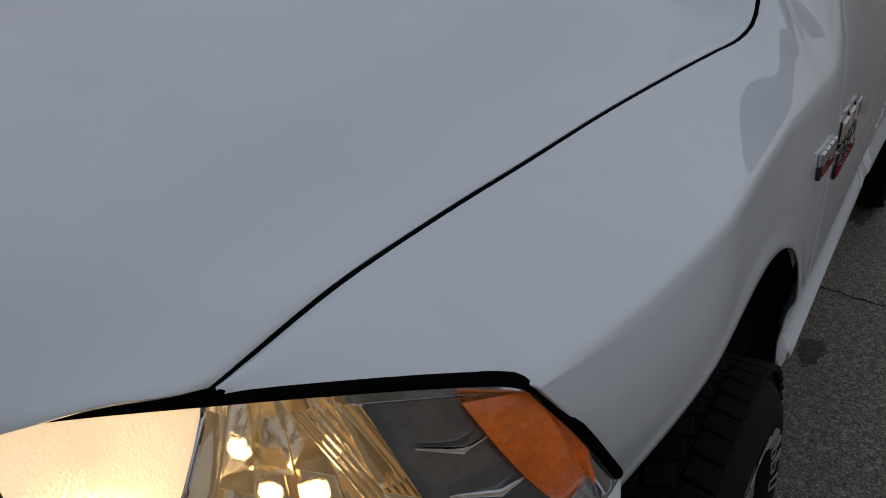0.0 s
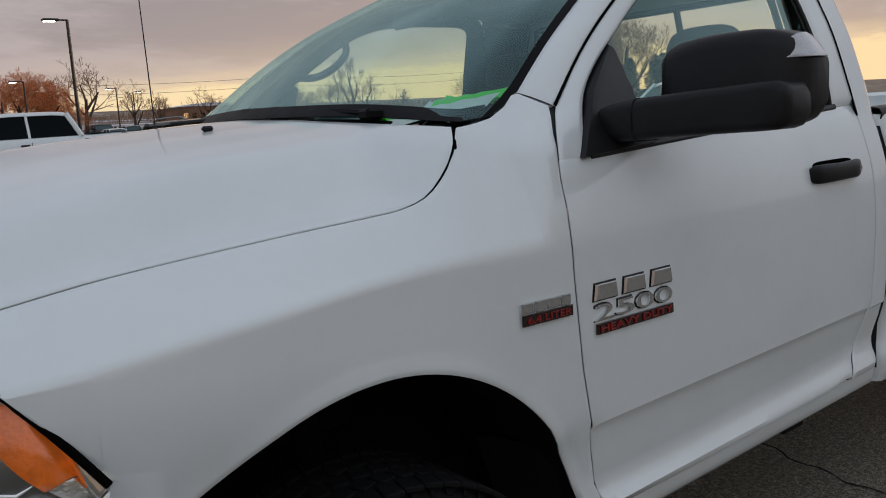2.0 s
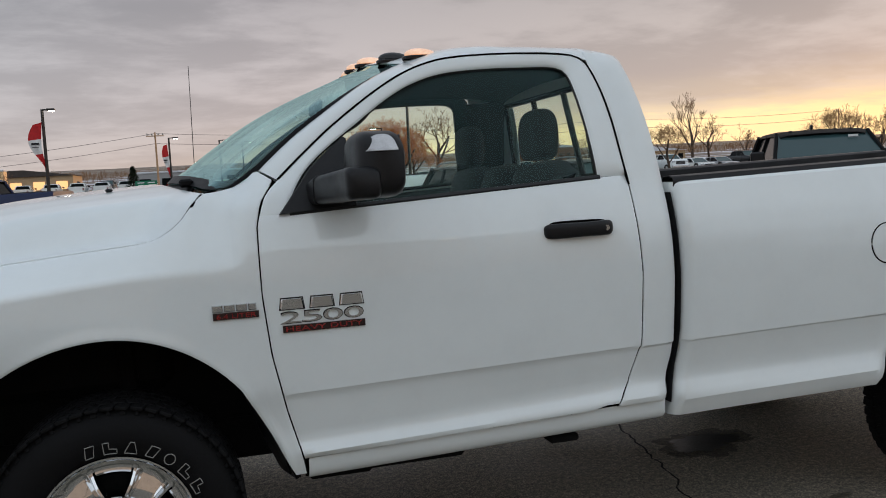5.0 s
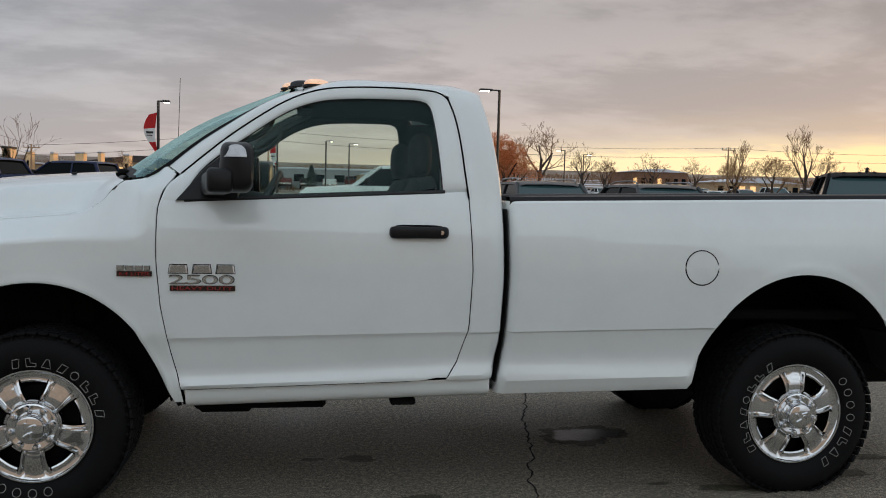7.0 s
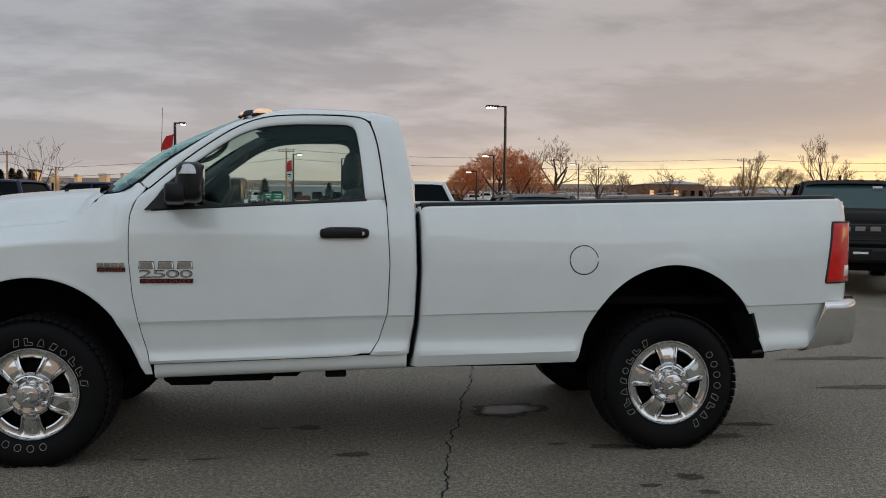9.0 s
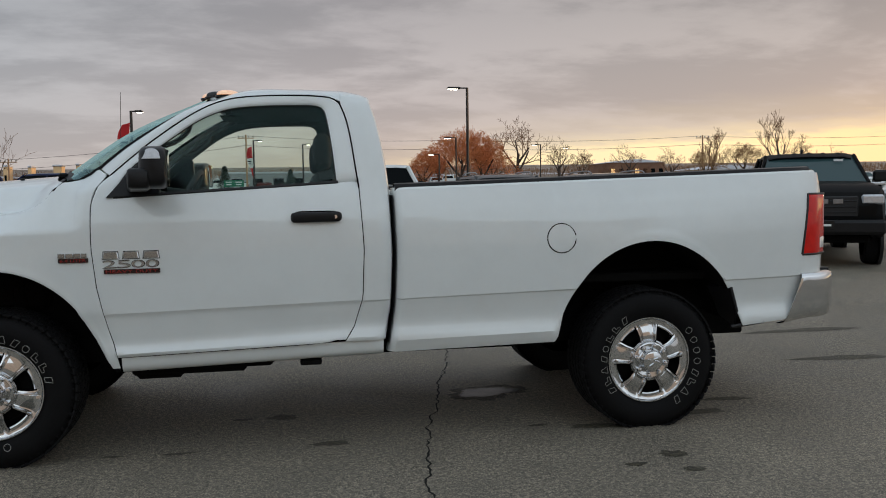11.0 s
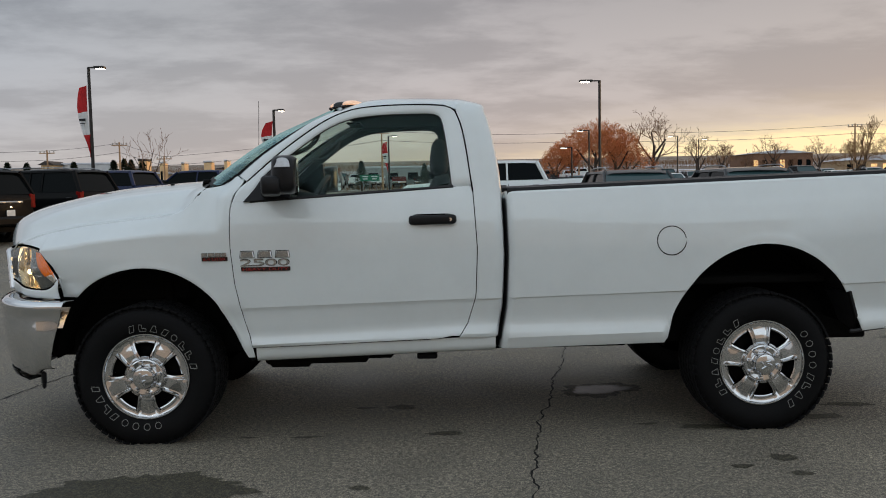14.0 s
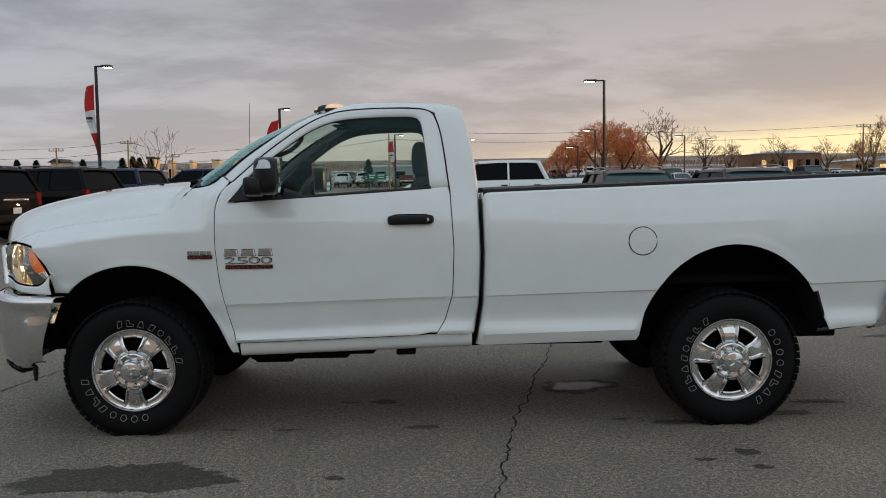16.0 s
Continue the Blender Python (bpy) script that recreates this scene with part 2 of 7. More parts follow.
M_REDBADGE = mat("red_badge", (0.30, 0.014, 0.012), rough=0.3, coat=0.5)
M_DARKRED = mat("dark_red_badge", (0.022, 0.006, 0.006), rough=0.25, coat=0.5)
M_MIRROR = mat("mirror_glass", (0.85, 0.86, 0.86), rough=0.01, metal=1.0)

# ---------------------------------------------------------------- geometry helpers


def spline(pts, n):
    """n points evenly along a Catmull-Rom curve through pts."""
    p = np.array(pts, float)
    d = np.r_[0, np.cumsum(np.maximum(np.linalg.norm(np.diff(p, axis=0), axis=1), 1e-6))]
    ext = np.vstack([2 * p[0] - p[1], p, 2 * p[-1] - p[-2]])
    te = np.r_[d[0] - (d[1] - d[0]), d, d[-1] + (d[-1] - d[-2])]
    m = (ext[2:] - ext[:-2]) / (te[2:] - te[:-2])[:, None]
    s = np.linspace(0, d[-1], n)
    k = np.clip(np.searchsorted(d, s, side="right") - 1, 0, len(p) - 2)
    h = (d[k + 1] - d[k])[:, None]
    u = ((s - d[k])[:, None]) / h
    return ((2 * u**3 - 3 * u**2 + 1) * p[k] + (u**3 - 2 * u**2 + u) * h * m[k] + (-2 * u**3 + 3 * u**2) * p[k + 1] + (u**3 - u**2) * h * m[k + 1])


def line(xs, ys):
    return lambda v: float(np.interp(v, xs, ys))


def grid(P, close_u=False, close_v=False):
    P = np.asarray(P, float)
    nu, nv = P.shape[:2]
    F = []
    for i in range(nu if close_u else nu - 1):
        for j in range(nv if close_v else nv - 1):
            a, b = i, (i + 1) % nu
            c, d = j, (j + 1) % nv
            F.append((a * nv + c, a * nv + d, b * nv + d, b * nv + c))
    return [tuple(v) for v in P.reshape(-1, 3)], F


def cat(*geos):
    V, F = [], []
    for v, f in geos:
        o = len(V)
        V += list(v)
        F += [tuple(i + o for i in q) for q in f]
    return V, F


def xf(geo, m):
    return [tuple(m @ Vector(v)) for v in geo[0]], geo[1]


def mir(geo, yc=1.0):
    return [(v[0], 2 * yc - v[1], v[2]) for v in geo[0]], [tuple(reversed(f)) for f in geo[1]]


def box(c, s, bev=0.005):
    """A block with chamfered edges."""
    h = np.array(s, float) / 2
    b = min(bev, h.min() * 0.9)
    V, idx = [], {}
    for sx in (-1, 1):
        for sy in (-1, 1):
            for sz in (-1, 1):
                for ax in range(3):
                    q = np.array([sx, sy, sz]) * (h - b)
                    q[ax] = (sx, sy, sz)[ax] * h[ax]
                    idx[sx, sy, sz, ax] = len(V)
                    V.append(tuple(np.array(c) + q))
    F = []
    for ax in range(3):
        o = [a for a in range(3) if a != ax]
        for s_ in (-1, 1):
            q = []
            for a, bb in ((-1, -1), (1, -1), (1, 1), (-1, 1)):
                k = [0, 0, 0]
                k[ax], k[o[0]], k[o[1]] = s_, a, bb
                q.append(idx[(*k, ax)])
            F.append(tuple(q))
        for a in (-1, 1):
            for bb in (-1, 1):
                k0, k1 = [0, 0, 0], [0, 0, 0]
                k0[ax], k1[ax] = -1, 1
                k0[o[0]] = k1[o[0]] = a
                k0[o[1]] = k1[o[1]] = bb
                F.append((idx[(*k0, o[0])], idx[(*k1, o[0])], idx[(*k1, o[1])], idx[(*k0, o[1])]))
    for sx in (-1, 1):
        for sy in (-1, 1):
            for sz in (-1, 1):
                F.append(tuple(idx[sx, sy, sz, a] for a in range(3)))
    return V, F


def tube(pts, r, seg=8, cap=True):
    p = np.array(pts, float)
    n = len(p)
    r = np.broadcast_to(np.array(r, float), (n,))
    t = np.gradient(p, axis=0)
    t /= np.maximum(np.linalg.norm(t, axis=1), 1e-9)[:, None]
    ref = np.array([0, 0, 1.0]) if abs(t[:, 2]).mean() < 0.8 else np.array([1.0, 0, 0])
    u = np.cross(t, ref)
    u /= np.maximum(np.linalg.norm(u, axis=1), 1e-9)[:, None]
    w = np.cross(t, u)
    a = np.linspace(0, 2 * np.pi, seg, endpoint=False)
    P = p[:, None] + r[:, None, None] * (np.cos(a)[None, :, None] * u[:, None] + np.sin(a)[None, :, None] * w[:, None])
    V, F = grid(P, close_v=True)
    if cap:
        F = F + [tuple(range(seg - 1, -1, -1)), tuple(range((n - 1) * seg, n * seg))]
    return V, F


def lathe(prof, seg=48):
    """Turns (radius, y) pairs about the y axis."""
    a = np.linspace(0, 2 * np.pi, seg, endpoint=False)
    P = [[(r * math.cos(k), y, r * math.sin(k)) for k in a] for r, y in prof]
    return grid(P, close_v=True)


def prism(poly, axis, lo, hi, bev=0.0):
    """A polygon pushed along an axis; its rims may be chamfered towards its middle."""
    p = np.array(poly, float)
    n = len(p)
    c = p.mean(0)
    rings = [(lo, 0.0), (hi, 0.0)] if bev <= 0 else [(lo, bev), (lo + bev, 0.0), (hi - bev, 0.0), (hi, bev)]
    V = []
    for h, b in rings:
        for q in p:
            d = c - q
            q2 = q + d / max(np.linalg.norm(d), 1e-9) * b
            k = list(q2)
            k.insert("xyz".index(axis), h)
            V.append(tuple(k))
    F = [tuple(range(n - 1, -1, -1)), tuple(range((len(rings) - 1) * n, len(rings) * n))]
    for r in range(len(rings) - 1):
        for i in range(n):
            j = (i + 1) % n
            F.append((r * n + i, r * n + j, (r + 1) * n + j, (r + 1) * n + i))
    return V, F


def mesh_of(name, geo, material, sharp=35.0, smooth=True):
    me = bpy.data.meshes.new(name)
    me.from_pydata([tuple(map(float, v)) for v in geo[0]], [], geo[1])
    bm = bmesh.new()
    bm.from_mesh(me)
    bmesh.ops.recalc_face_normals(bm, faces=bm.faces)
    bm.to_mesh(me)
    bm.free()
    me.materials.append(material)
    if smooth:
        me.shade_smooth()
        me.set_sharp_from_angle(angle=radians(sharp))
    return me


def part(name, geo, material, parent, label="", thick=0.0, sharp=35.0, at=None, shadow=True):
    """One mesh object under a thing or under a part of it."""
    me = geo if isinstance(geo, bpy.types.Mesh) else mesh_of(name, geo, material, sharp)
    ob = new(name, me)
    ob.parent = parent
    if at is not None:
        ob.matrix_basis = at
    if label:
        tagged(ob, label)
    if thick > 0:
        s = ob.modifiers.new("sheet", "SOLIDIFY")
        s.thickness, s.offset = thick, 0.0
        e = ob.modifiers.new("crisp_edges", "WEIGHTED_NORMAL")
        e.mode, e.weight, e.keep_sharp = "FACE_AREA", 90, True
    if not shadow:
        ob.visible_shadow = False
    return ob


def thing(name, label, category, group="", kind="", m=None):
    ob = new(name)
    ob.empty_display_size = 0.2
    if m is not None:
        ob.matrix_basis = m
    return tagged(ob, label, category, group, kind)


def solid(name, geo, material, label, category, group="", kind="", m=None, sharp=35.0, smooth=True):
    ob = new(name, mesh_of(name, geo, material, sharp, smooth))
    if m is not None:
        ob.matrix_basis = m
    return tagged(ob, label, category, group, kind)


def text_geo(body, size, depth, extrude=True):
    """The outline of lettering in the built-in font, as faces: x along the line, z up, facing -y."""
    cu = bpy.data.curves.new("lettering", "FONT")
    cu.body, cu.size, cu.extrude, cu.resolution_u = body, size, depth, 3
    ob = bpy.data.objects.new("lettering", cu)
    scene.collection.objects.link(ob)
    dg = bpy.context.evaluated_depsgraph_get()
    me = ob.evaluated_get(dg).to_mesh()
    V = [(v.co.x, -v.co.z, v.co.y) for v in me.vertices]
    F = [tuple(p.vertices) for p in me.polygons]
    bpy.data.objects.remove(ob)
    bpy.data.curves.remove(cu)
    return V, F

# ---------------------------------------------------------------- the white pickup truck
WB, YC, HUB = 3.569, 1.0, 0.395
truck = thing("pickup_truck", "white regular-cab pickup truck with chrome bumpers parked on the lot", "pickup truck")

# hood gap, cowl and lamp lines, near side
GAP = [(-0.800, 0.346, 1.158), (-0.676, 0.313, 1.206), (-0.539, 0.285, 1.234), (-0.408, 0.256, 1.257), (-0.222, 0.232, 1.277), (-0.04, 0.203, 1.295), (0.09, 0.180, 1.307), (0.150, 0.164, 1.316), (0.208, 0.156, 1.338), (0.272, 0.168, 1.388), (0.302, 0.178, 1.430), (0.338, 0.222, 1.468)]
gap_pts = spline(GAP, 60)
top_x = [p[0] for p in gap_pts] + [0.39, 0.451, 0.50, 0.54, 0.595]
top_y = line(top_x, [p[1] for p in gap_pts] + [0.224, 0.221, 0.222, 0.228, 0.166])
top_z = line(top_x, [p[2] for p in gap_pts] + [1.473, 1.484, 1.508, 1.540, 1.504])


def sstep(a, b, v):
    k = min(1.0, max(0.0, (v - a) / (b - a)))
    return k * k * (3 - 2 * k)


def crease_z(x):
    return 0.758 + 0.0225 * x


def nose_in(x):
    """The body draws in towards the lamps."""
    return 0.40 * max(0.0, -0.22 - x) ** 1.6


def bulge(x, z):
    """How far the wheel arches swell out of the side."""
    zz = sstep(1.40, 1.05, z)
    f = -0.012 * math.exp(-((x + 0.02) / 0.40) ** 2) if x < 1.2 else 0.0
    r = 0.030 * math.exp(-((x - 3.52) / 0.90) ** 2) if x > 1.9 else 0.0
    d = math.hypot((x - 3.583) / 0.578, (z - 0.42) / 0.672) if x > 1.8 else math.hypot(x / 0.56, (z - 0.40) / 0.62)
    lip = 0.003 * sstep(1.07, 1.02, d)
    return (f + r) * zz + lip


side_zs = [0.44, 0.47, 0.535, 0.558, 0.572, 0.584, 0.625, 0.660, 0.72, 0.780, 0.794, 0.802, 0.95, 1.10, 1.20, 1.28, 1.36, 1.42, 1.50]
side_ys = [0.150, 0.100, 0.084, 0.068, 0.062, 0.064, 0.084, 0.086, 0.076, 0.064, 0.061, 0.051, 0.046, 0.044, 0.047, 0.058, 0.079, 0.099, 0.141]


def side_y(x, z):
    """The outer skin of the body side."""
    d = crease_z(x) - 0.80
    k = sstep(0.50, 0.70, z) * sstep(1.20, 0.95, z)
    zz = z - d * k
    low = float(np.interp(x, [0.6, 1.95, 2.1, 3.1], [-0.018, 0.022, 0.012, 0.004]))  # the sill's flare climbs to the rear
    zz -= low * sstep(0.545, 0.60, zz) * sstep(0.76, 0.68, zz)
    tuck = 0.082 * sstep(0.02, -0.44, x) * sstep(1.10, 0.72, z)
    return float(np.interp(zz, side_zs, side_ys)) - bulge(x, z) + nose_in(x) + tuck


def arch_f(x):
    k = 1 - (x / (0.56 if x > 0 else 0.59)) ** 2
    return 0.40 + 0.62 * math.sqrt(k) if k > 0 else 0.0


def arch_r(x):
    k = 1 - ((x - 3.583) / 0.578) ** 2
    return 0.42 + 0.672 * math.sqrt(k) if k > 0 else 0.0


def both(name, geo, material, label="", **kw):
    part(name, geo, material, truck, label, **kw)
    part(name, mir(geo), material, truck, label, **kw)


# front fender, in columns from the hood gap down to the arch
ridge_z = line([-0.63, -0.45, -0.3, 0.1, 0.6], [1.128, 1.150, 1.175, 1.212, 1.235])
lamp_top = spline([(-0.975, 0.58, 1.128), (-0.890, 0.475, 1.142), (-0.800, 0.352, 1.150), (-0.70, 0.235, 1.147), (-0.632, 0.168, 1.136), (-0.612, 0.150, 1.127)], 24)
lamp_back = spline([(-0.612, 0.150, 1.127), (-0.553, 0.120, 1.052), (-0.494, 0.096, 0.968)], 10)
lb_x = [p[0] for p in lamp_top] + [p[0] for p in lamp_back[1:]]
lamp_edge_y = line(lb_x, [p[1] for p in lamp_top] + [p[1] for p in lamp_back[1:]])
lamp_edge_z = line(lb_x, [p[2] for p in lamp_top] + [p[2] for p in lamp_back[1:]])


def fender_low(x):
    if x <= -0.494:
        return lamp_edge_y(x), lamp_edge_z(x)
    z = max(0.855 if x < 0 else 0.0, arch_f(x), 0.485)
    return side_y(x, z), z


def door_front_x(z):
    return float(np.interp(z, [0.44, 0.49, 0.55, 0.72, 0.92, 1.12, 1.25, 1.35, 1.43, 1.50], [0.63, 0.622, 0.612, 0.567, 0.527, 0.508, 0.507, 0.509, 0.528, 0.578]))


def fender_column(x, n=30):
    ty, tz = top_y(x), top_z(x)
    by, bz = fender_low(x)
    rz = max(min(ridge_z(x), tz - 0.004), bz)
    ry = side_y(x, rz) if rz > bz else by
    dy = float(np.interp(x, [-0.63, -0.42, 0.12, 0.40], [0.004, 0.012, 0.012, 0.0])) if rz > bz else 0.0
    ry += dy

    def skin(z):
        return side_y(x, z) + dy * max(0.0, (z - 0.98) / (rz - 0.98))

    # shoulder from the gap down to the ridge, then the side itself
    up_ = spline([(x, ty, tz), (x, ty * 0.66 + ry * 0.34 - 0.001, tz * 0.66 + rz * 0.34 + 0.004), (x, ty * 0.3 + ry * 0.7, tz * 0.3 + rz * 0.7 + 0.003), (x, ry, rz)], 13)
    z2 = max(bz, rz - 0.005)
    turn = np.array([up_[-1] * 0.55 + up_[-2] * 0.45, (x, skin(z2) if rz > bz else by, z2)])
    low = [(x, skin(z) if rz > bz else by, z) for z in np.linspace(z2, bz, n - 12)[1:]]
    q = np.vstack([up_[:-1], turn, np.array(low)])
    if x <= -0.494:
        q[-1] = (x, by, bz)
    k = sstep(0.34, 0.54, x)
    for v in q:
        v[1] = v[1] * (1 - k) + k * (side_y(x, v[2]) if v[2] < 1.42 else float(np.interp(v[2], [1.42, tz], [side_y(x, 1.42), ty])))
    if x > 0.42:  # the rear columns lean with the door gap
        for v in q:
            v[0] = 0.42 + (x - 0.42) / 0.175 * (door_front_x(v[2]) - 0.0025 - 0.42)
    return q


fx = np.r_[np.linspace(-0.798, -0.618, 8), np.linspace(-0.610, -0.4945, 8), np.linspace(-0.492, -0.31, 9), np.linspace(-0.30, 0.42, 30), np.linspace(0.435, 0.595, 11)]
fender = grid([fender_column(x) for x in fx])
both("fender", fender, M_WHITE, thick=0.006, sharp=60)
# strip of bodywork between lamp and bumper
lb = spline([(-0.975, 0.58, 0.925), (-0.885, 0.45, 0.915), (-0.765, 0.27, 0.905), (-0.645, 0.155, 0.902), (-0.560, 0.118, 0.908), (-0.494, 0.094, 0.960)], 24)
under = [[tuple(p), (p[0] - 0.004, p[1] - 0.004, p[2] * 0.5 + 0.425), (p[0] + 0.004, p[1] + 0.004, 0.852)] for p in lb]
both("lamp_surround", grid([spline(r, 5) for r in under]), M_WHITE, thick=0.006)

# hood: the gap line at the edge, a raised middle
hc = spline([(-1.165, 1.0, 1.105), (-1.172, 1.0, 1.160), (-1.142, 1.0, 1.250), (-1.07, 1.0, 1.309), (-0.94, 1.0, 1.362), (-0.72, 1.0, 1.416), (-0.42, 1.0, 1.470), (-0.1, 1.0, 1.500), (0.14, 1.0, 1.515)], 60)
hv = np.r_[np.linspace(0, 0.5, 26), np.linspace(0.54, 1.0, 10)]
hs = line([0, 0.06, 0.10, 0.22, 0.27, 0.40, 0.60, 1.0], [0, 0.025, 0.08, 0.62, 0.73, 0.83, 0.93, 1.0])
hs_mean = [float(np.mean([hs(min(1.0, max(0.0, v + o))) for o in (-0.024, -0.012, 0, 0.012, 0.024)])) for v in np.linspace(0, 1, 201)]
hood_y0 = line([p[0] for p in GAP[:7]] + [0.40], [p[1] for p in GAP[:7]] + [0.150])
hood_z0 = line([p[0] for p in GAP[:7]] + [0.40], [p[2] for p in GAP[:7]] + [1.332])
P = []
for i_, (e, c) in enumerate(zip(gap_pts, hc)):
    row = []
    for v in hv:
        x, y = e[0] + (c[0] - e[0]) * v**0.75, e[1] + 0.0065 + (c[1] - e[1]) * v
        z0 = hood_z0(e[0])
        u = max(0.0, (y - 0.0065 - hood_y0(e[0])) / (1 - hood_y0(e[0])))
        k = float(np.interp(u, np.linspace(0, 1, 201), hs_mean)) if u > 0.024 else hs(u)
        if v == 0:
            lift = e[2] - (z0 + (c[2] - z0) * k)
        za = z0 + (c[2] - z0) * k
        zb = e[2] + (c[2] - e[2]) * v**0.8
        zb = 0.5 * (za + zb + math.sqrt((za - zb) ** 2 + 0.0001))  # the corner runs up to the cowl
        wr_ = sstep(0.0, 0.07, lift)
        row.append((x, y, (e[2] if v == 0 else za * (1 - wr_) + min(zb, c[2]) * wr_) + 0.0022))
    P.append(row + [(q[0], 2 - q[1], q[2]) for q in row[-2::-1]])
part("hood", grid(P), M_WHITE, truck, thick=0.006, sharp=60)
both("hood_seal", tube(gap_pts + np.array([0, 0.003, -0.0042]), 0.0066, 8), M_SEAM)
part("washer_nozzle", box((0.0, 0.72, 1.502), (0.028, 0.016, 0.013), 0.005), M_BLACK, truck)
part("washer_nozzle", box((0.0, 1.28, 1.502), (0.028, 0.016, 0.013), 0.005), M_BLACK, truck)

# cowl, windshield, pillars, roof
w_base = spline([(0.445, 0.226, 1.486), (0.37, 0.243, 1.479), (0.335, 0.34, 1.490), (0.27, 0.55, 1.508), (0.225, 0.80, 1.516), (0.21, 1.0, 1.52)], 14)
w_top = spline([(1.125, 0.418, 1.926), (1.08, 0.56, 1.948), (1.045, 0.75, 1.967), (1.03, 1.0, 1.974)], 14)
W = [spline([w_base[0], (0.54, 0.230, 1.540), (0.665, 0.255, 1.646), (0.795, 0.283, 1.740), (0.932, 0.313, 1.832), (1.04, 0.350, 1.890), w_top[0]], 14)]
for i, (a, b) in enumerate(zip(w_base[1:], w_top[1:])):
    mid = (a + b) / 2 + np.array([-0.03, -0.004 - 0.03 * max(0.0, 1 - i / 3), 0.030 + 0.004 * max(0.0, 1 - i / 3)])
    W.append(spline([a, mid, b], 14))
Wf = [[(q[0], 2 - q[1], q[2]) for q in r] for r in W[-2::-1]]
part("windshield", grid(W + Wf), M_WIND, truck, "clear tinted windshield", sharp=80, shadow=False)
edge = [tuple(p) for p in w_base] + [(p[0], 2 - p[1], p[2]) for p in w_base[-2::-1]]
frit = [[p, (p[0] + 0.032, p[1] + 0.035 * sstep(0.50, 0.23, p[1]) - 0.035 * sstep(1.50, 1.77, p[1]) + 0.012 * (1 - p[1]), p[2] + 0.028)] for p in edge]
part("windshield_border", grid([[(a[0], a[1], a[2] + 0.003), (b[0], b[1], b[2] + 0.003)] for a, b in frit]), M_FRIT, truck, thick=0.002)
fritside = [[W[0][k] + np.array([0, -0.002, 0.003]), W[1][k] * 0.34 + W[0][k] * 0.66 + np.array([0, -0.002, 0.003])] for k in range(14)]
both("windshield_edge", grid(fritside), M_FRIT, thick=0.002)
cowl = [[(p[0] + 0.01, p[1], p[2] - 0.006), (p[0] - 0.04, p[1] * 0.96 + 0.04, p[2] - 0.034), (p[0] - 0.12, p[1] * 0.90 + 0.10, p[2] - 0.075)] for p in edge if 0.36 < p[1] < 1.64]
part("cowl", grid(cowl), M_FRIT, truck, thick=0.006)
for s, y0 in ((0, 0.46), (1, 1.02)):
    arm = spline([(0.30, y0, 1.512), (0.285, y0 + 0.10, 1.521), (0.262, y0 + 0.32, 1.528), (0.25, y0 + 0.54, 1.530)], 14)
    part("wiper", cat(tube(arm, np.linspace(0.010, 0.006, 14), 6), box((0.29, y0, 1.512), (0.05, 0.045, 0.03), 0.008)), M_FRIT, truck)

door_top = spline([(0.595, 0.166, 1.505), (0.71, 0.203, 1.608), (0.80, 0.223, 1.684), (0.935, 0.246, 1.783), (1.042, 0.260, 1.851), (1.138, 0.268, 1.896), (1.25, 0.273, 1.925), (1.42, 0.275, 1.938), (1.62, 0.265, 1.938), (1.75, 0.259, 1.929), (1.794, 0.250, 1.912), (1.814, 0.241, 1.890), (1.846, 0.207, 1.80), (1.868, 0.163, 1.68), (1.888, 0.121, 1.52), (1.902, 0.099, 1.42)], 60)
pill_in = spline([(0.54, 0.228, 1.541), (0.665, 0.252, 1.649), (0.795, 0.280, 1.743), (0.932, 0.310, 1.835), (1.04, 0.347, 1.893), (1.125, 0.415, 1.931)], 20)
pill_out = door_top[: int(np.argmin(abs(door_top[:, 0] - 1.15))) + 1]
po = spline(pill_out, 20)
PL = []
for i, (a, b) in enumerate(zip(pill_in, po)):
    n = np.array([-0.006, -0.010, 0.007]) * min(1.0, 0.25 + i / 5, (19 - i) / 5)
    PL.append(spline([a, a * 0.6 + b * 0.4 + n, a * 0.2 + b * 0.8 + n * 0.8, b], 8))
PL.insert(0, PL[0] + np.array([0.0, 0.022, -0.006]))
both("windshield_pillar", grid(PL), M_WHITE, thick=0.006, sharp=60)

both("pillar_seam", tube(PL[1] + np.array([-0.001, 0.0, -0.001]), 0.0013, 5), M_SEAM)
# roof, from the header to the rear edge
rx = np.linspace(1.135, 1.8175, 18)
redge_y = line([1.10, 1.20, 1.42, 1.62, 1.75, 1.795, 1.82], [0.266, 0.272, 0.277, 0.274, 0.264, 0.254, 0.246])
redge_z = line([1.10, 1.20, 1.42, 1.62, 1.75, 1.795, 1.82], [1.882, 1.917, 1.941, 1.941, 1.932, 1.913, 1.900])
rmid_z = line([1.05, 1.15, 1.3, 1.6, 1.85, 1.95, 2.0, 2.03], [1.978, 1.992, 2.003, 2.011, 2.000, 1.974, 1.950, 1.926])


def roof_half(x, xm, ye, ze, zm, k=1.0):
    """From the roof's edge up and over to its middle."""
    d = zm - ze
    fr = [p + (q - p) * k for p, q in ((0.06, 0.27), (0.16, 0.50), (0.37, 0.73), (0.68, 0.91))]
    return spline([(x, ye, ze), (x, ye + 0.018, ze + d * fr[0]), (x, ye + 0.055, ze + d * fr[1]), (x, ye + 0.14, ze + d * fr[2]), (x * 0.7 + xm * 0.3, ye + 0.30, ze + d * fr[3]), (xm, 1.0, zm)], 16)


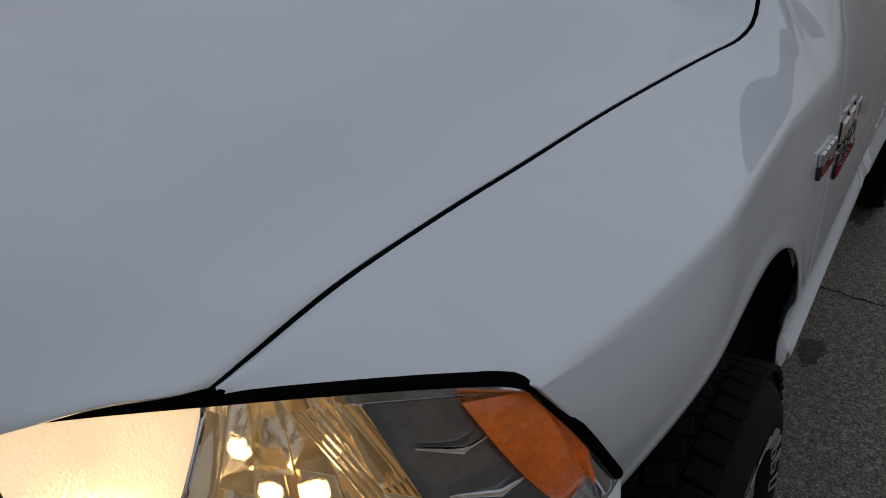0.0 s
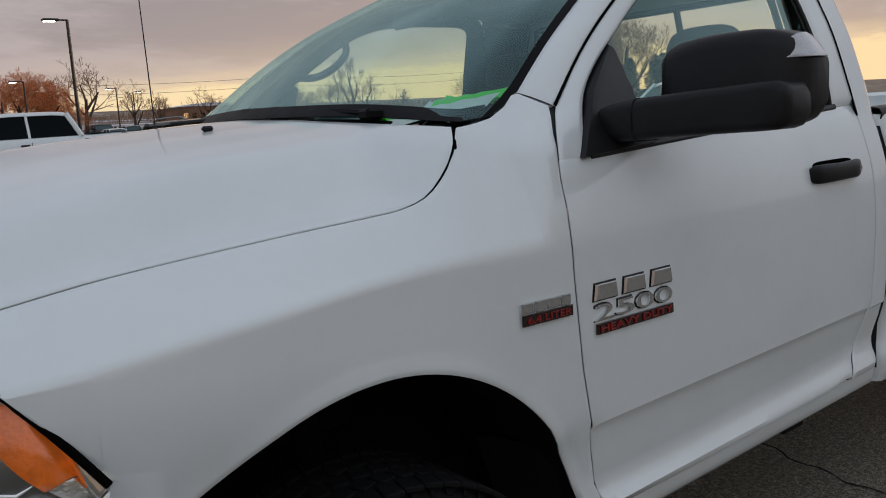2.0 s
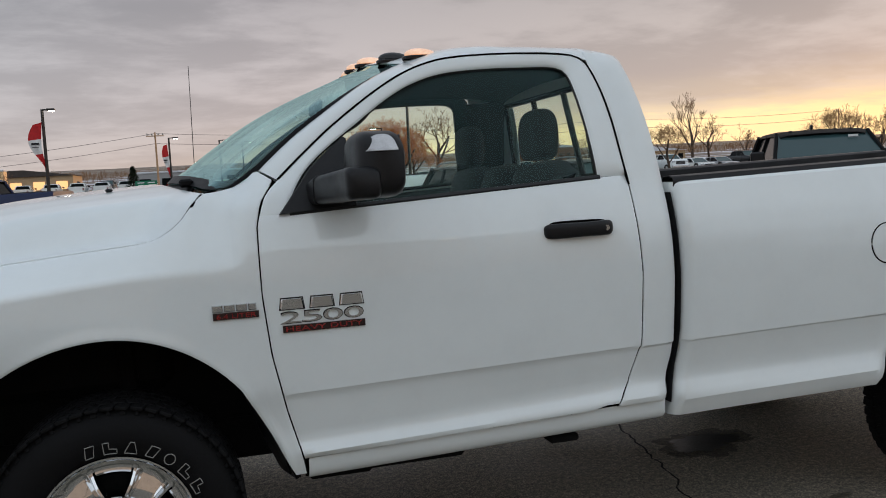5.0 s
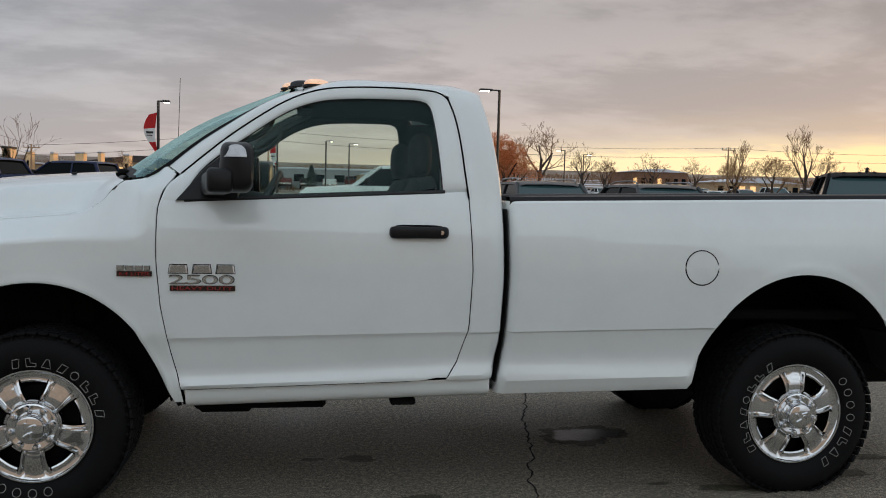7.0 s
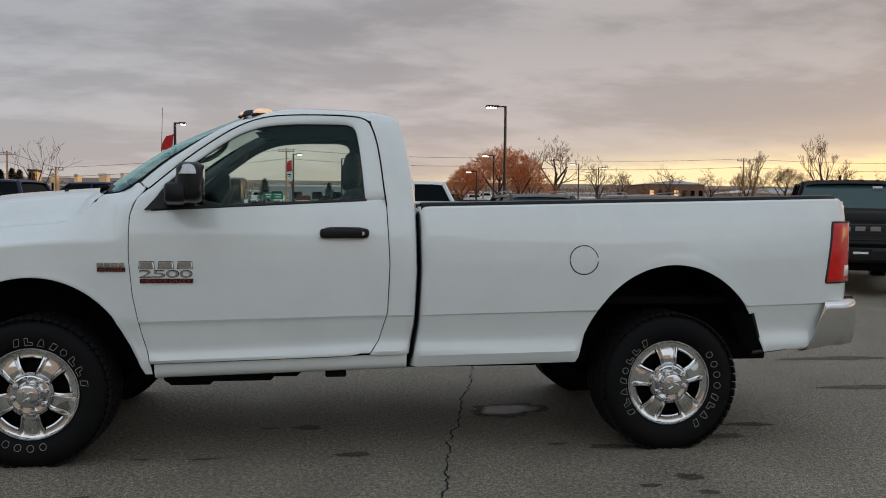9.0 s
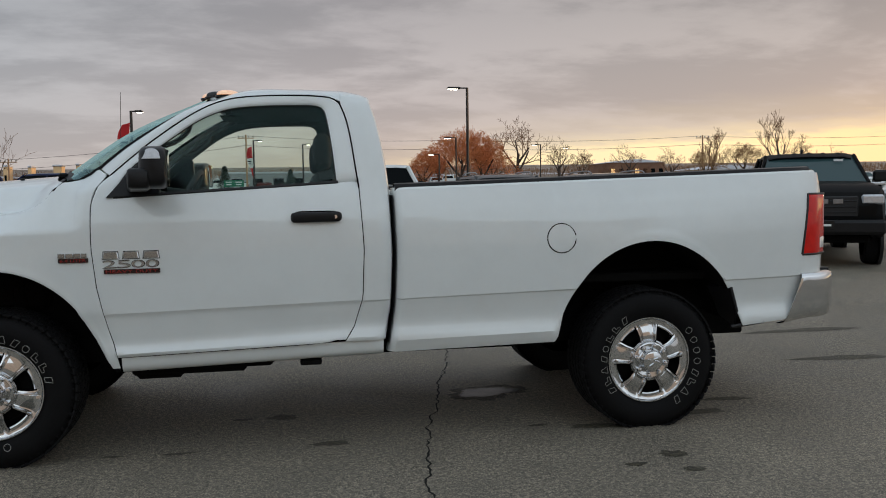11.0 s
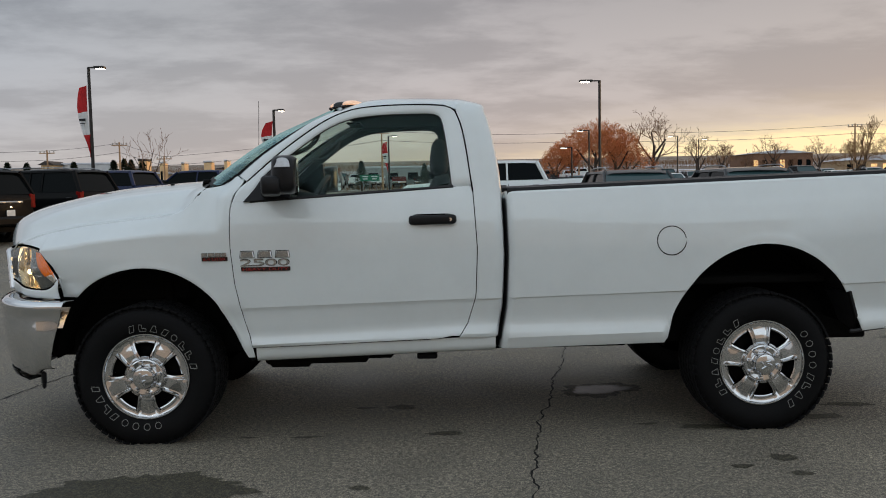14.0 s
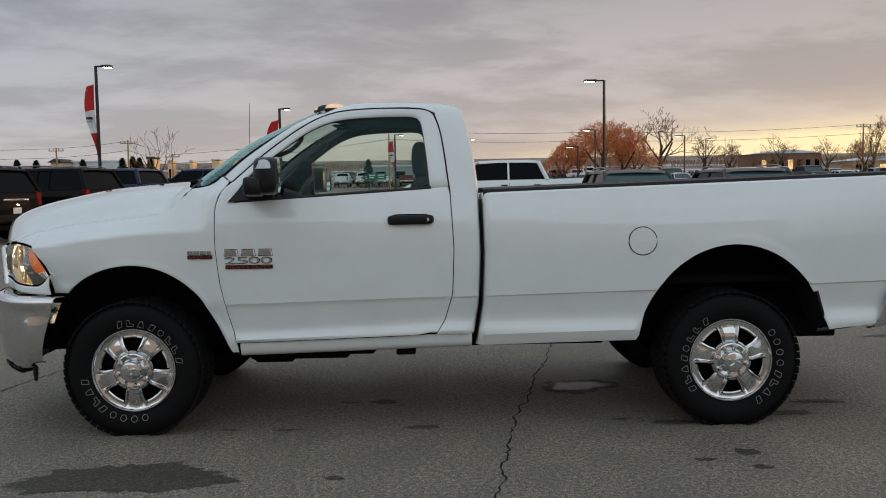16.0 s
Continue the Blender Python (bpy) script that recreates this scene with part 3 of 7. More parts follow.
RF = []
for x in rx:
    k = (x - 1.135) / 0.825
    ye, ze, zm = redge_y(x), redge_z(x), rmid_z(x)
    xm = x - 0.085 * (1 - k) ** 2
    half = roof_half(x, xm, ye - 0.001, ze + 0.002, zm, sstep(1.10, 1.36, x))
    w_ = sstep(1.40, 1.60, x)
    if w_ > 0:
        full = roof_half(x, x, 0.244, 1.90, zm)
        full = spline(full, 80)
        keep = full[full[:, 2] >= min(ze + 0.002, 1.96)]
        half = half * (1 - w_) + spline(keep, 16) * w_
    RF.append([tuple(q) for q in half] + [(q[0], 2 - q[1], q[2]) for q in half[-2::-1]])
part("roof", grid(RF), M_WHITE, truck, thick=0.006, sharp=60)

front_row = np.array(RF[0][:16])
hd_ = []
for p in spline(w_top, 16):
    q = np.array([np.interp(p[1], front_row[:, 1], front_row[:, 0]), p[1], np.interp(p[1], front_row[:, 1], front_row[:, 2])])
    hd_.append([p + np.array([0, 0, 0.002]), p * 0.4 + q * 0.6 + np.array([0, 0, 0.004]), q + np.array([0.004, 0, 0.0])])
both("roof_header", grid(hd_), M_WHITE, thick=0.004, sharp=60)

# rear quarter of the cab: behind the door, round the corner to the back panel
zq = np.r_[np.linspace(0.580, 0.796, 12), np.linspace(0.806, 1.42, 18), np.linspace(1.46, 1.90, 12)]


def door_rear_x(z):
    return float(np.interp(z, [0.44, 0.57, 0.66, 0.82, 1.09, 1.42, 1.52, 1.68, 1.80, 1.90], [1.70, 1.80, 1.86, 1.908, 1.920, 1.902, 1.888, 1.868, 1.846, 1.815]))


def cab_y(x, z):
    if z < 1.42:
        return side_y(1.95, z)
    return float(np.interp(z, [1.42, 1.52, 1.68, 1.80, 1.90, 1.95], [0.099, 0.120, 0.162, 0.206, 0.244, 0.262]))


def cab_back_x(z):
    return float(np.interp(z, [0.44, 0.54, 0.75, 1.05, 1.42, 1.52, 1.62, 1.74, 1.835, 1.92], [2.02, 2.03, 2.068, 2.082, 2.072, 2.064, 2.051, 2.031, 2.010, 1.982]))


Q = []
for z in zq:
    xa, xb, y = door_rear_x(z) + 0.0025, cab_back_x(z), cab_y(1.95, z)
    Q.append(spline([(xa, y, z), (xa * 0.5 + xb * 0.5, y + 0.003, z), (xb - 0.05, y + 0.008, z), (xb - 0.012, y + 0.030, z), (xb, y + 0.085, z)], 12))
shell = []
for u in range(12):
    col_ = [r[u] for r in Q]
    top_ = col_[-1]
    shell.append(np.vstack([np.array(col_), roof_half(top_[0], top_[0], top_[1], top_[2], rmid_z(top_[0]))[1:]]))
both("cab_corner", grid(shell), M_WHITE, thick=0.006, sharp=26)
rear_row = [tuple(q) for q in shell[-1][-16:]]
rear_row += [(q[0], 2 - q[1], q[2]) for q in rear_row[-2::-1]]
both("rocker_panel", grid([spline([(x, side_y(1.4, 0.535) + 0.004, 0.541 + 0.034 * (x - 0.62) / 1.2), (x, side_y(1.4, 0.50) + 0.002, 0.50 + 0.018 * (x - 0.62) / 1.2), (x, 0.115, 0.466 + 0.03 * (x - 0.62) / 1.2), (x, 0.17, 0.452 + 0.03 * (x - 0.62) / 1.2)], 8) for x in np.linspace(0.63, 2.02, 16)]), M_WHITE, thick=0.005)
# back of the cab with its window opening
edge_b = [q[-1] for q in Q]
lowp = [[tuple(e), (e[0] + 0.004, 1.0, e[2]), (e[0], 2 - e[1], e[2])] for e in edge_b if e[2] < 1.46]
sidep = [[tuple(e), (e[0] + 0.002, float(np.interp(e[2], [1.455, 1.85], [0.35, 0.44])), e[2])] for e in edge_b if 1.40 < e[2] < 1.87]
topp = [[(1.980, y, 1.845), (1.976, y, 1.905), rear_row[j]] for j, y in ((j, min(1.60, max(0.40, rear_row[j][1]))) for j in range(len(rear_row)))]
back = cat(grid(lowp), grid(sidep), mir(grid(sidep)), grid(topp))
part("cab_back_panel", back, M_WHITE, truck, thick=0.006)
rw = part("rear_window", grid([[(2.052, 0.35, 1.455), (1.972, 0.44, 1.85)], [(2.052, 1.65, 1.455), (1.972, 1.56, 1.85)]]), M_GLASS, truck, "rear cab window in three panes", shadow=False)
part("window_frame", cat(*[tube([(2.05, y0, 1.455), (1.972, y1, 1.85)], 0.014, 6) for y0, y1 in ((0.35, 0.44), (0.80, 0.82), (1.20, 1.18), (1.65, 1.56))], tube([(2.052, 0.35, 1.455), (2.052, 1.65, 1.455)], 0.014, 6), tube([(1.972, 0.44, 1.85), (1.972, 1.56, 1.85)], 0.014, 6)), M_TRIM, rw)

# doors
belt = line([0.5, 0.58, 1.78, 1.92], [1.375, 1.385, 1.452, 1.456])


def door_low(x):
    return float(np.interp(x, [0.6, 1.70, 1.76, 1.80], [0.546, 0.5755, 0.580, 0.590]))


D = []
for v in np.r_[np.linspace(0, 0.985, 15), np.linspace(1.015, 2, 20)]:
    row = []
    for u in np.linspace(0, 1, 26):
        xa = 0.60 + 1.25 * u
        zc = crease_z(xa) - 0.001
        z = door_low(xa) + (zc - door_low(xa)) * v if v < 1 else zc + (belt(xa) - zc) * (v - 1)
        x0, x1 = door_front_x(z) + 0.0025, door_rear_x(z) - 0.003
        x = x0 + (x1 - x0) * u
        row.append((x, side_y(x if x > 0.7 else 0.7, z), z))
    D.append(row)
glass_line = spline([(0.60, 0.088, 1.388), (0.70, 0.168, 1.542), (0.90, 0.222, 1.70), (1.06, 0.248, 1.808), (1.20, 0.259, 1.862), (1.36, 0.264, 1.882), (1.56, 0.263, 1.887), (1.68, 0.258, 1.884), (1.725, 0.245, 1.862), (1.745, 0.211, 1.79), (1.763, 0.163, 1.66), (1.776, 0.129, 1.53), (1.783, 0.118, 1.4535)], 60)
outer_line = door_top.copy()
outer_line[:, 0] += np.interp(np.arange(60), [0, 20, 40, 50, 59], [0.004, 0.002, -0.001, -0.003, -0.003])
outer_line[:, 2] -= np.interp(np.arange(60), [0, 20, 45, 52, 59], [0.001, 0.0005, 0.0005, 0.0005, 0])
head = np.array([(door_front_x(1.385) + 0.0035, side_y(1.4, 1.385), 1.385), (door_front_x(1.45) + 0.0025, side_y(1.4, 1.45), 1.45)])
ol = spline(np.vstack([head, outer_line]), 60)
tail = np.array([(door_rear_x(1.4555) - 0.003, 0.1165, 1.4555)])
ol = spline(np.vstack([ol[:-1], tail]), 60)
FR = []
for i, (a, b) in enumerate(zip(ol, glass_line)):
    o = np.array([0, -0.004, 0.002]) * min(1.0, i / 6, (59 - i) / 6)
    FR.append(spline([a, a * 0.7 + b * 0.3 + o, a * 0.2 + b * 0.8 + o, b], 6))


def loft(secs, nu=26):
    """A smooth skin through closed cross-sections, with its ends closed."""
    R = np.array(secs)
    nv = R.shape[1]
    S_ = np.stack([spline(R[:, j], nu) for j in range(nv)], axis=1)
    g = grid(S_, close_v=True)
    return g[0], g[1] + [tuple(range(nv - 1, -1, -1)), tuple(range((nu - 1) * nv, nu * nv))]


def make_door(flip):
    f = mir if flip else (lambda g: g)
    d = part("door", f(cat(grid(D), grid(FR))), M_WHITE, truck, "white front door", thick=0.006, sharp=26)
    part("frame_trim", f(grid([[r[0] + np.array([0.0, 0.014, -0.004]), r[3] + np.array([0.0, 0.014, -0.002]), r[5] + np.array([0.0, 0.011, 0.0])] for r in FR])), M_HEADLINER, d, "dark inner lining of the window frame", thick=0.006)
    # inner edge of the frame, glass, seal
    gl = [[(p[0], p[1] + 0.012, p[2]), (p[0], np.interp(belt(p[0]), [1.387, 1.453], [0.105, 0.133]), belt(p[0]))] for p in glass_line]
    part("window_pane", f(grid(gl)), M_GLASS, d, "tinted side window", shadow=False, sharp=80)
    part("window_seal", f(cat(tube(glass_line + np.array([0, 0.004, 0]), 0.0065, 6), tube([(0.62, 0.090, 1.388), (1.2, 0.101, 1.420), (1.79, 0.117, 1.453)], 0.011, 6))), M_TRIM, d)
    gp = [(door_front_x(z), side_y(1.4, z) + 0.016 if z < 1.4 else np.interp(z, [1.4, 1.5], [0.13, 0.20]), z) for z in np.linspace(0.47, 1.505, 24)]
    rp = [(door_rear_x(z), cab_y(1.9, z) + 0.011, z) for z in np.linspace(0.58, 1.42, 16)]
    part("door_seal", f(cat(tube(gp, 0.007, 6), tube(door_top + np.array([0, -0.0020, 0.0010]), 0.0045, 6), tube(rp, 0.007, 6), tube([(x, side_y(1.4, 0.56) + 0.022, door_low(x) - 0.004) for x in np.linspace(0.61, 1.79, 8)], 0.0055, 6))), M_SEAM, d)
    # pull handle over a flat black plate that holds the recess's shade
    hz = 1.266
    hy = side_y(1.4, hz)
    secs = []
    for x, off, ry_, rz_ in ((1.529, 0.002, 0.006, 0.010), (1.533, 0.006, 0.011, 0.020), (1.545, 0.014, 0.015, 0.0265), (1.60, 0.024, 0.015, 0.0275), (1.68, 0.028, 0.014, 0.0265), (1.755, 0.025, 0.015, 0.0275), (1.786, 0.016, 0.015, 0.0265), (1.799, 0.008, 0.011, 0.019), (1.803, 0.003, 0.006, 0.010)):
        secs.append([(x, hy - off + ry_ * math.copysign(abs(math.cos(a)) ** 0.7, math.cos(a)), hz + 0.010 * (x - 1.66) + rz_ * math.copysign(abs(math.sin(a)) ** 0.7, math.sin(a))) for a in np.linspace(0, 2 * np.pi, 20, endpoint=False)])
    h = part("door_handle", f(loft(secs, 30)), M_BLACK, d, "black plastic pull handle", sharp=50)
    cup = [(1.666 + 0.118 * math.copysign(abs(math.cos(a)) ** 0.35, math.cos(a)), hz + 0.006 + 0.028 * math.copysign(abs(math.sin(a)) ** 0.5, math.sin(a))) for a in np.linspace(0, 2 * np.pi, 32, endpoint=False)]
    part("handle_cup", f(prism(cup, "y", hy - 0.0025, hy + 0.004)), M_SEAM, d, "flat dark plate for the shaded finger recess")
    part("lock_cylinder", f(xf(lathe([(0.0, -0.004), (0.010, -0.004), (0.012, 0.0), (0.012, 0.02)], 16), pose(1.766, hy - 0.0345, hz + 0.001))), M_CHROME, d)
    return d


make_door(False)
make_door(True)


def rrect(y, x0, x1, z0, z1, r, lean=0.0):
    """A rounded rectangle across y; its top may lean back."""
    pts = []
    for cx, cz, a0 in ((x1 - r, z1 - r, 0), (x0 + r, z1 - r, 90), (x0 + r, z0 + r, 180), (x1 - r, z0 + r, 270)):
        for k in range(6):
            t_ = radians(a0 + 18 * k)
            x_, z_ = cx + r * math.cos(t_), cz + r * math.sin(t_)
            pts.append((x_ + lean * (z_ - z0) / (z1 - z0) * (x1 - x_) / (x1 - x0), y, z_))
    return pts


def make_mirror(flip):
    f = mir if flip else (lambda g: g)
    sail = prism([(0.585, 1.387), (0.660, 1.480), (0.705, 1.540), (0.836, 1.648), (0.848, 1.640), (0.852, 1.404)], "y", 0.070, 0.120, 0.004)
    sv = [(v[0], v[1] + (v[2] - 1.39) * 0.50, v[2]) for v in sail[0]]
    secs = []
    for y, x0, x1, z0, z1 in ((0.115, 0.668, 0.765, 1.414, 1.494), (0.06, 0.676, 0.785, 1.414, 1.505), (-0.05, 0.700, 0.81, 1.420, 1.515), (-0.20, 0.728, 0.835, 1.424, 1.524), (-0.310, 0.738, 0.845, 1.428, 1.528), (-0.330, 0.744, 0.843, 1.434, 1.520), (-0.341, 0.757, 0.838, 1.446, 1.506)):
        secs.append(rrect(y, x0, x1, z0, z1, 0.020))
    armg = loft(secs)
    # the upright head behind the arm
    hs_ = []
    for y, x0, x1, z0, z1 in ((0.005, 0.795, 0.865, 1.475, 1.575), (-0.015, 0.770, 0.88, 1.450, 1.615), (-0.10, 0.757, 0.892, 1.430, 1.634), (-0.23, 0.760, 0.900, 1.428, 1.638), (-0.280, 0.768, 0.906, 1.431, 1.632), (-0.314, 0.786, 0.908, 1.438, 1.618), (-0.334, 0.812, 0.907, 1.450, 1.598), (-0.344, 0.840, 0.903, 1.472, 1.575)):
        hs_.append(rrect(y, x0, x1, z0, z1, 0.034 if z1 - z0 > 0.14 else 0.022, 0.012))
    hg = loft(hs_)
    hg = xf(hg, Matrix.Translation((0.032, 0.040, 0.0)))
    armg = ([(v[0] + 0.018, v[1] * (0.90 if v[1] < 0 else 1.0), v[2]) for v in armg[0]], armg[1])
    hs_ = [[(v[0] + 0.032, v[1] + 0.040, v[2]) for v in s_] for s_ in hs_]
    mm = part("side_mirror", f(cat((sv, sail[1]), armg, hg)), M_BLACK, truck, "black towing mirror on a folding arm", sharp=40)
    for za, zb in ((0.052, 0.195), (0.012, 0.044)):
        part("mirror_glass", f(grid([[(s_[0][0] + 0.0015, s_[0][1], 1.428 + za), (s_[0][0] + 0.0015, s_[0][1], 1.428 + zb)] for s_ in hs_[2:5]])), M_MIRROR, mm)
    part("mirror_seam", f(tube(rrect(0.03, 0.699, 0.8115, 1.4145, 1.5092, 0.020) + [rrect(0.03, 0.699, 0.8115, 1.4145, 1.5092, 0.020)[0]], 0.0022, 5, cap=False)), M_TRIM, mm)
    patch = []
    for u in np.linspace(-1, 1, 13):
        top_z_ = 1.571 + 0.051 * math.sqrt(max(0.0, 1 - abs(u) ** 2.6))
        patch.append([(0.872 + 0.046 * u, -0.3125 + 0.62 * (z - 1.571) + (0.042 * u * u if u < 0 else 0.004 * u * u), z) for z in np.linspace(1.572, top_z_, 6)])
    part("mirror_lamp", f(grid(patch)), mat("mirror_lamp_lens" + str(flip), (0.55, 0.56, 0.58), rough=0.15, coat=1.0, vary=0.2, vscale=30), mm, "clear lamp lens", thick=0.004)


make_mirror(False)
make_mirror(True)

# bed side with its arch, in columns
bed_x = np.r_[np.linspace(2.09, 2.98, 26), np.linspace(3.0, 3.12, 8), np.linspace(3.15, 3.98, 30), np.linspace(4.0, 4.13, 8), np.linspace(4.16, 4.70, 18)]
rail_z = line([2.08, 4.7], [1.405, 1.478])


def bed_low(x):
    return max(arch_r(x), float(np.interp(x, [2.05, 3.0, 4.1, 4.45], [0.505, 0.525, 0.565, 0.60])))


def bed_front(z):
    return float(np.interp(z, [0.5, 0.54, 0.75, 1.05, 1.40], [2.045, 2.052, 2.088, 2.101, 2.091]))


def tail_in(x):
    return 0.0 if x < 4.40 else 0.10 * ((x - 4.40) / 0.32) ** 2.2


def bed_skin(x, z):
    rz = rail_z(x)
    zz = z - (rz - 1.405) * sstep(0.88, 1.4, z)
    return side_y(x, zz) + tail_in(x)


def bed_column(x):
    z0, z1 = bed_low(x), rail_z(x)
    zc = crease_z(x) - 0.001
    zz = np.r_[np.linspace(z0, max(z0 + 0.004, zc - 0.004), 10), np.linspace(max(z0 + 0.006, zc + 0.004), z1, 24)]
    out = [(x, bed_skin(x, z), z) for z in zz]
    out += [(x, bed_skin(x, z1) + 0.012, z1 + 0.010), (x, bed_skin(x, z1) + 0.045, z1 + 0.012)]
    return out


BS = [bed_column(x) for x in bed_x]
for j in range(len(BS[0])):
    q = BS[0][j]
    BS[0][j] = (bed_front(q[2]) + 0.042, q[1], q[2])
    q = BS[1][j]
    BS[1][j] = (max(q[0], bed_front(q[2]) + 0.052), q[1], q[2])
front_lip = [[(q[0] + a_, q[1] + b_, q[2]) for a_, b_ in ((-0.040, 0.13), (-0.042, 0.055), (-0.036, 0.030), (-0.022, 0.010), (-0.008, 0.002), (0.0, 0.0))] for q in BS[0]]
both("bed_side", cat(grid([[r[k] for r in front_lip] for k in range(5)] + BS)), M_WHITE, thick=0.006, sharp=26)
cap = grid([[(x, bed_skin(x, rail_z(x)) + dy, rail_z(x) + dz) for dy, dz in ((0.018, -0.004), (0.014, 0.014), (0.022, 0.030), (0.045, 0.036), (0.085, 0.034), (0.10, 0.024), (0.10, -0.03))] for x in np.linspace(2.10, 4.66, 30)])
both("bed_rail_cap", cap, M_BLACK, "black plastic bed rail cap", thick=0.004)
inner = grid([[(x, 0.20 + tail_in(x) * 0.3, 1.10), (x, 0.205 + tail_in(x) * 0.3, rail_z(x) - 0.05), (x, 0.19 + tail_in(x) * 0.3, rail_z(x) - 0.045), (x, 0.19 + tail_in(x) * 0.3, rail_z(x) + 0.004)] for x in np.linspace(2.12, 4.66, 10)])
both("bed_inner_wall", inner, M_WHITE, thick=0.006)
ribs = []
for y in np.arange(0.56, 1.40, 0.085):
    ribs += [(y, 0.925), (y + 0.02, 0.94), (y + 0.055, 0.94), (y + 0.075, 0.925)]
side_strips = [grid([[(x, y0, 0.93), (x, y1, 0.93)] for x in (xa, xb)]) for y0, y1 in ((0.21, 0.56), (1.42, 1.79)) for xa, xb in ((2.12, 2.97), (4.16, 4.66))]
part("bed_floor", cat(grid([[(x, a, b) for a, b in ribs] for x in (2.12, 4.66)]), *side_strips), M_WHITE, truck, thick=0.008)
both("wheel_box", box((3.565, 0.33, 1.165), (1.05, 0.26, 0.14), 0.05), M_WHITE)
part("bed_front_panel", box((2.125, 1.0, 1.16), (0.02, 1.62, 0.50), 0.006), M_WHITE, truck)
both("stake_pocket", box((4.30, 0.196, rail_z(4.3) - 0.045), (0.05, 0.012, 0.055), 0.004), M_TRIM)
tg = prism([(4.69, 0.90), (4.755, 0.90), (4.775, 1.10), (4.765, 1.40), (4.775, 1.475), (4.74, 1.49), (4.69, 1.47)], "y", 0.29, 1.71, 0.008)
tgp = part("tailgate", tg, M_WHITE, truck, "white steel tailgate, closed", sharp=25)
part("tailgate_handle", box((4.775, 1.0, 1.38), (0.02, 0.22, 0.07), 0.008), M_BLACK, tgp)
# black sheet added between cab and bed, for the shade in the gap
both("cab_gap_shield", grid([[(bed_front(z) - 0.007, side_y(2.0, z) + d_, z) for d_ in (0.022, 0.10, 0.20)] for z in np.linspace(0.56, 1.38, 12)]), M_TRIM, thick=0.003)
# tail lamps wrap round the rear corner
TL = []
for z, xa in zip(np.linspace(0.985, 1.345, 12), np.linspace(4.545, 4.60, 12)):
    y0 = bed_skin(xa, z)
    TL.append(spline([(xa, y0 - 0.002, z), (4.655, bed_skin(4.655, z) - 0.012, z), (4.715, bed_skin(4.70, z) + 0.01, z), (4.775, 0.20, z), (4.782, 0.285, z)], 14))
lampr = grid(TL)
for flip in (False, True):
    f = mir if flip else (lambda g: g)
    tl = part("tail_lamp", f(lampr), M_RED, truck, "red tail lamp lens", thick=0.012)
    part("reverse_lens", f(grid([r[6:11] for r in TL[1:4]])), mat("clear_reverse_lens" + str(flip), (0.8, 0.78, 0.76), rough=0.15, coat=1.0), tl, thick=0.016)
    part("lamp_border", f(tube([TL[k][0] for k in range(12)] + list(TL[11][1:]) + [TL[k][-1] for k in range(10, -1, -1)] + list(TL[0][-2::-1]), 0.009, 6)), M_TRIM, tl)
rear_corner = grid([[(4.70, bed_skin(4.70, z), z), (4.735, bed_skin(4.70, z) + 0.03, z), (4.752, bed_skin(4.70, z) + 0.08, z), (4.755, 0.30, z)] for z in np.r_[np.linspace(0.60, 0.985, 6), np.linspace(1.345, 1.475, 4)]])
both("bed_corner", rear_corner, M_WHITE, thick=0.006)
# fuel door
fz, fxc = 1.12, 3.035
ring = [(fxc + 0.083 * math.cos(a), 0, fz + 0.083 * math.sin(a)) for a in np.linspace(0, 2 * np.pi, 40)]
ring = [(x, bed_skin(x, z) - 0.0030, z) for x, _, z in ring]
disc = [[(fxc + r * math.cos(a), bed_skin(fxc + r * math.cos(a), fz + r * math.sin(a)) - 0.0045, fz + r * math.sin(a)) for a in np.linspace(0, 2 * np.pi, 41)] for r in (0.079, 0.05, 0.001)]
fd = part("fuel_door", grid(disc), M_WHITE, truck, "round white fuel filler door")
part("fuel_door_gap", tube(ring, 0.0029, 5, cap=False), M_SEAM, fd)
part("finger_notch", xf(lathe([(0.0, -0.004), (0.014, -0.003), (0.017, 0.002)], 16), pose(fxc + 0.079, bed_skin(fxc + 0.079, fz) - 0.002, fz)), M_WHITE, fd)

# badges: plain chrome blocks for the marks, lettering for the words


def slab(x0, x1, z0, z1, lean=0.0, d=0.008):
    return prism([(x0, z0), (x1, z0), (x1 + lean, z1), (x0 + lean, z1)], "y", -d, 0.0, 0.0025)


def fit_text(body, x0, x1, z0, z1, depth=0.003):
    g = text_geo(body, 0.1, depth)
    v = np.array(g[0])
    lo, hi = v.min(0), v.max(0)
    v[:, 0] = x0 + (v[:, 0] - lo[0]) / (hi[0] - lo[0]) * (x1 - x0)
    v[:, 2] = z0 + (v[:, 2] - lo[2]) / (hi[2] - lo[2]) * (z1 - z0)
    return [tuple(q) for q in v], g[1]


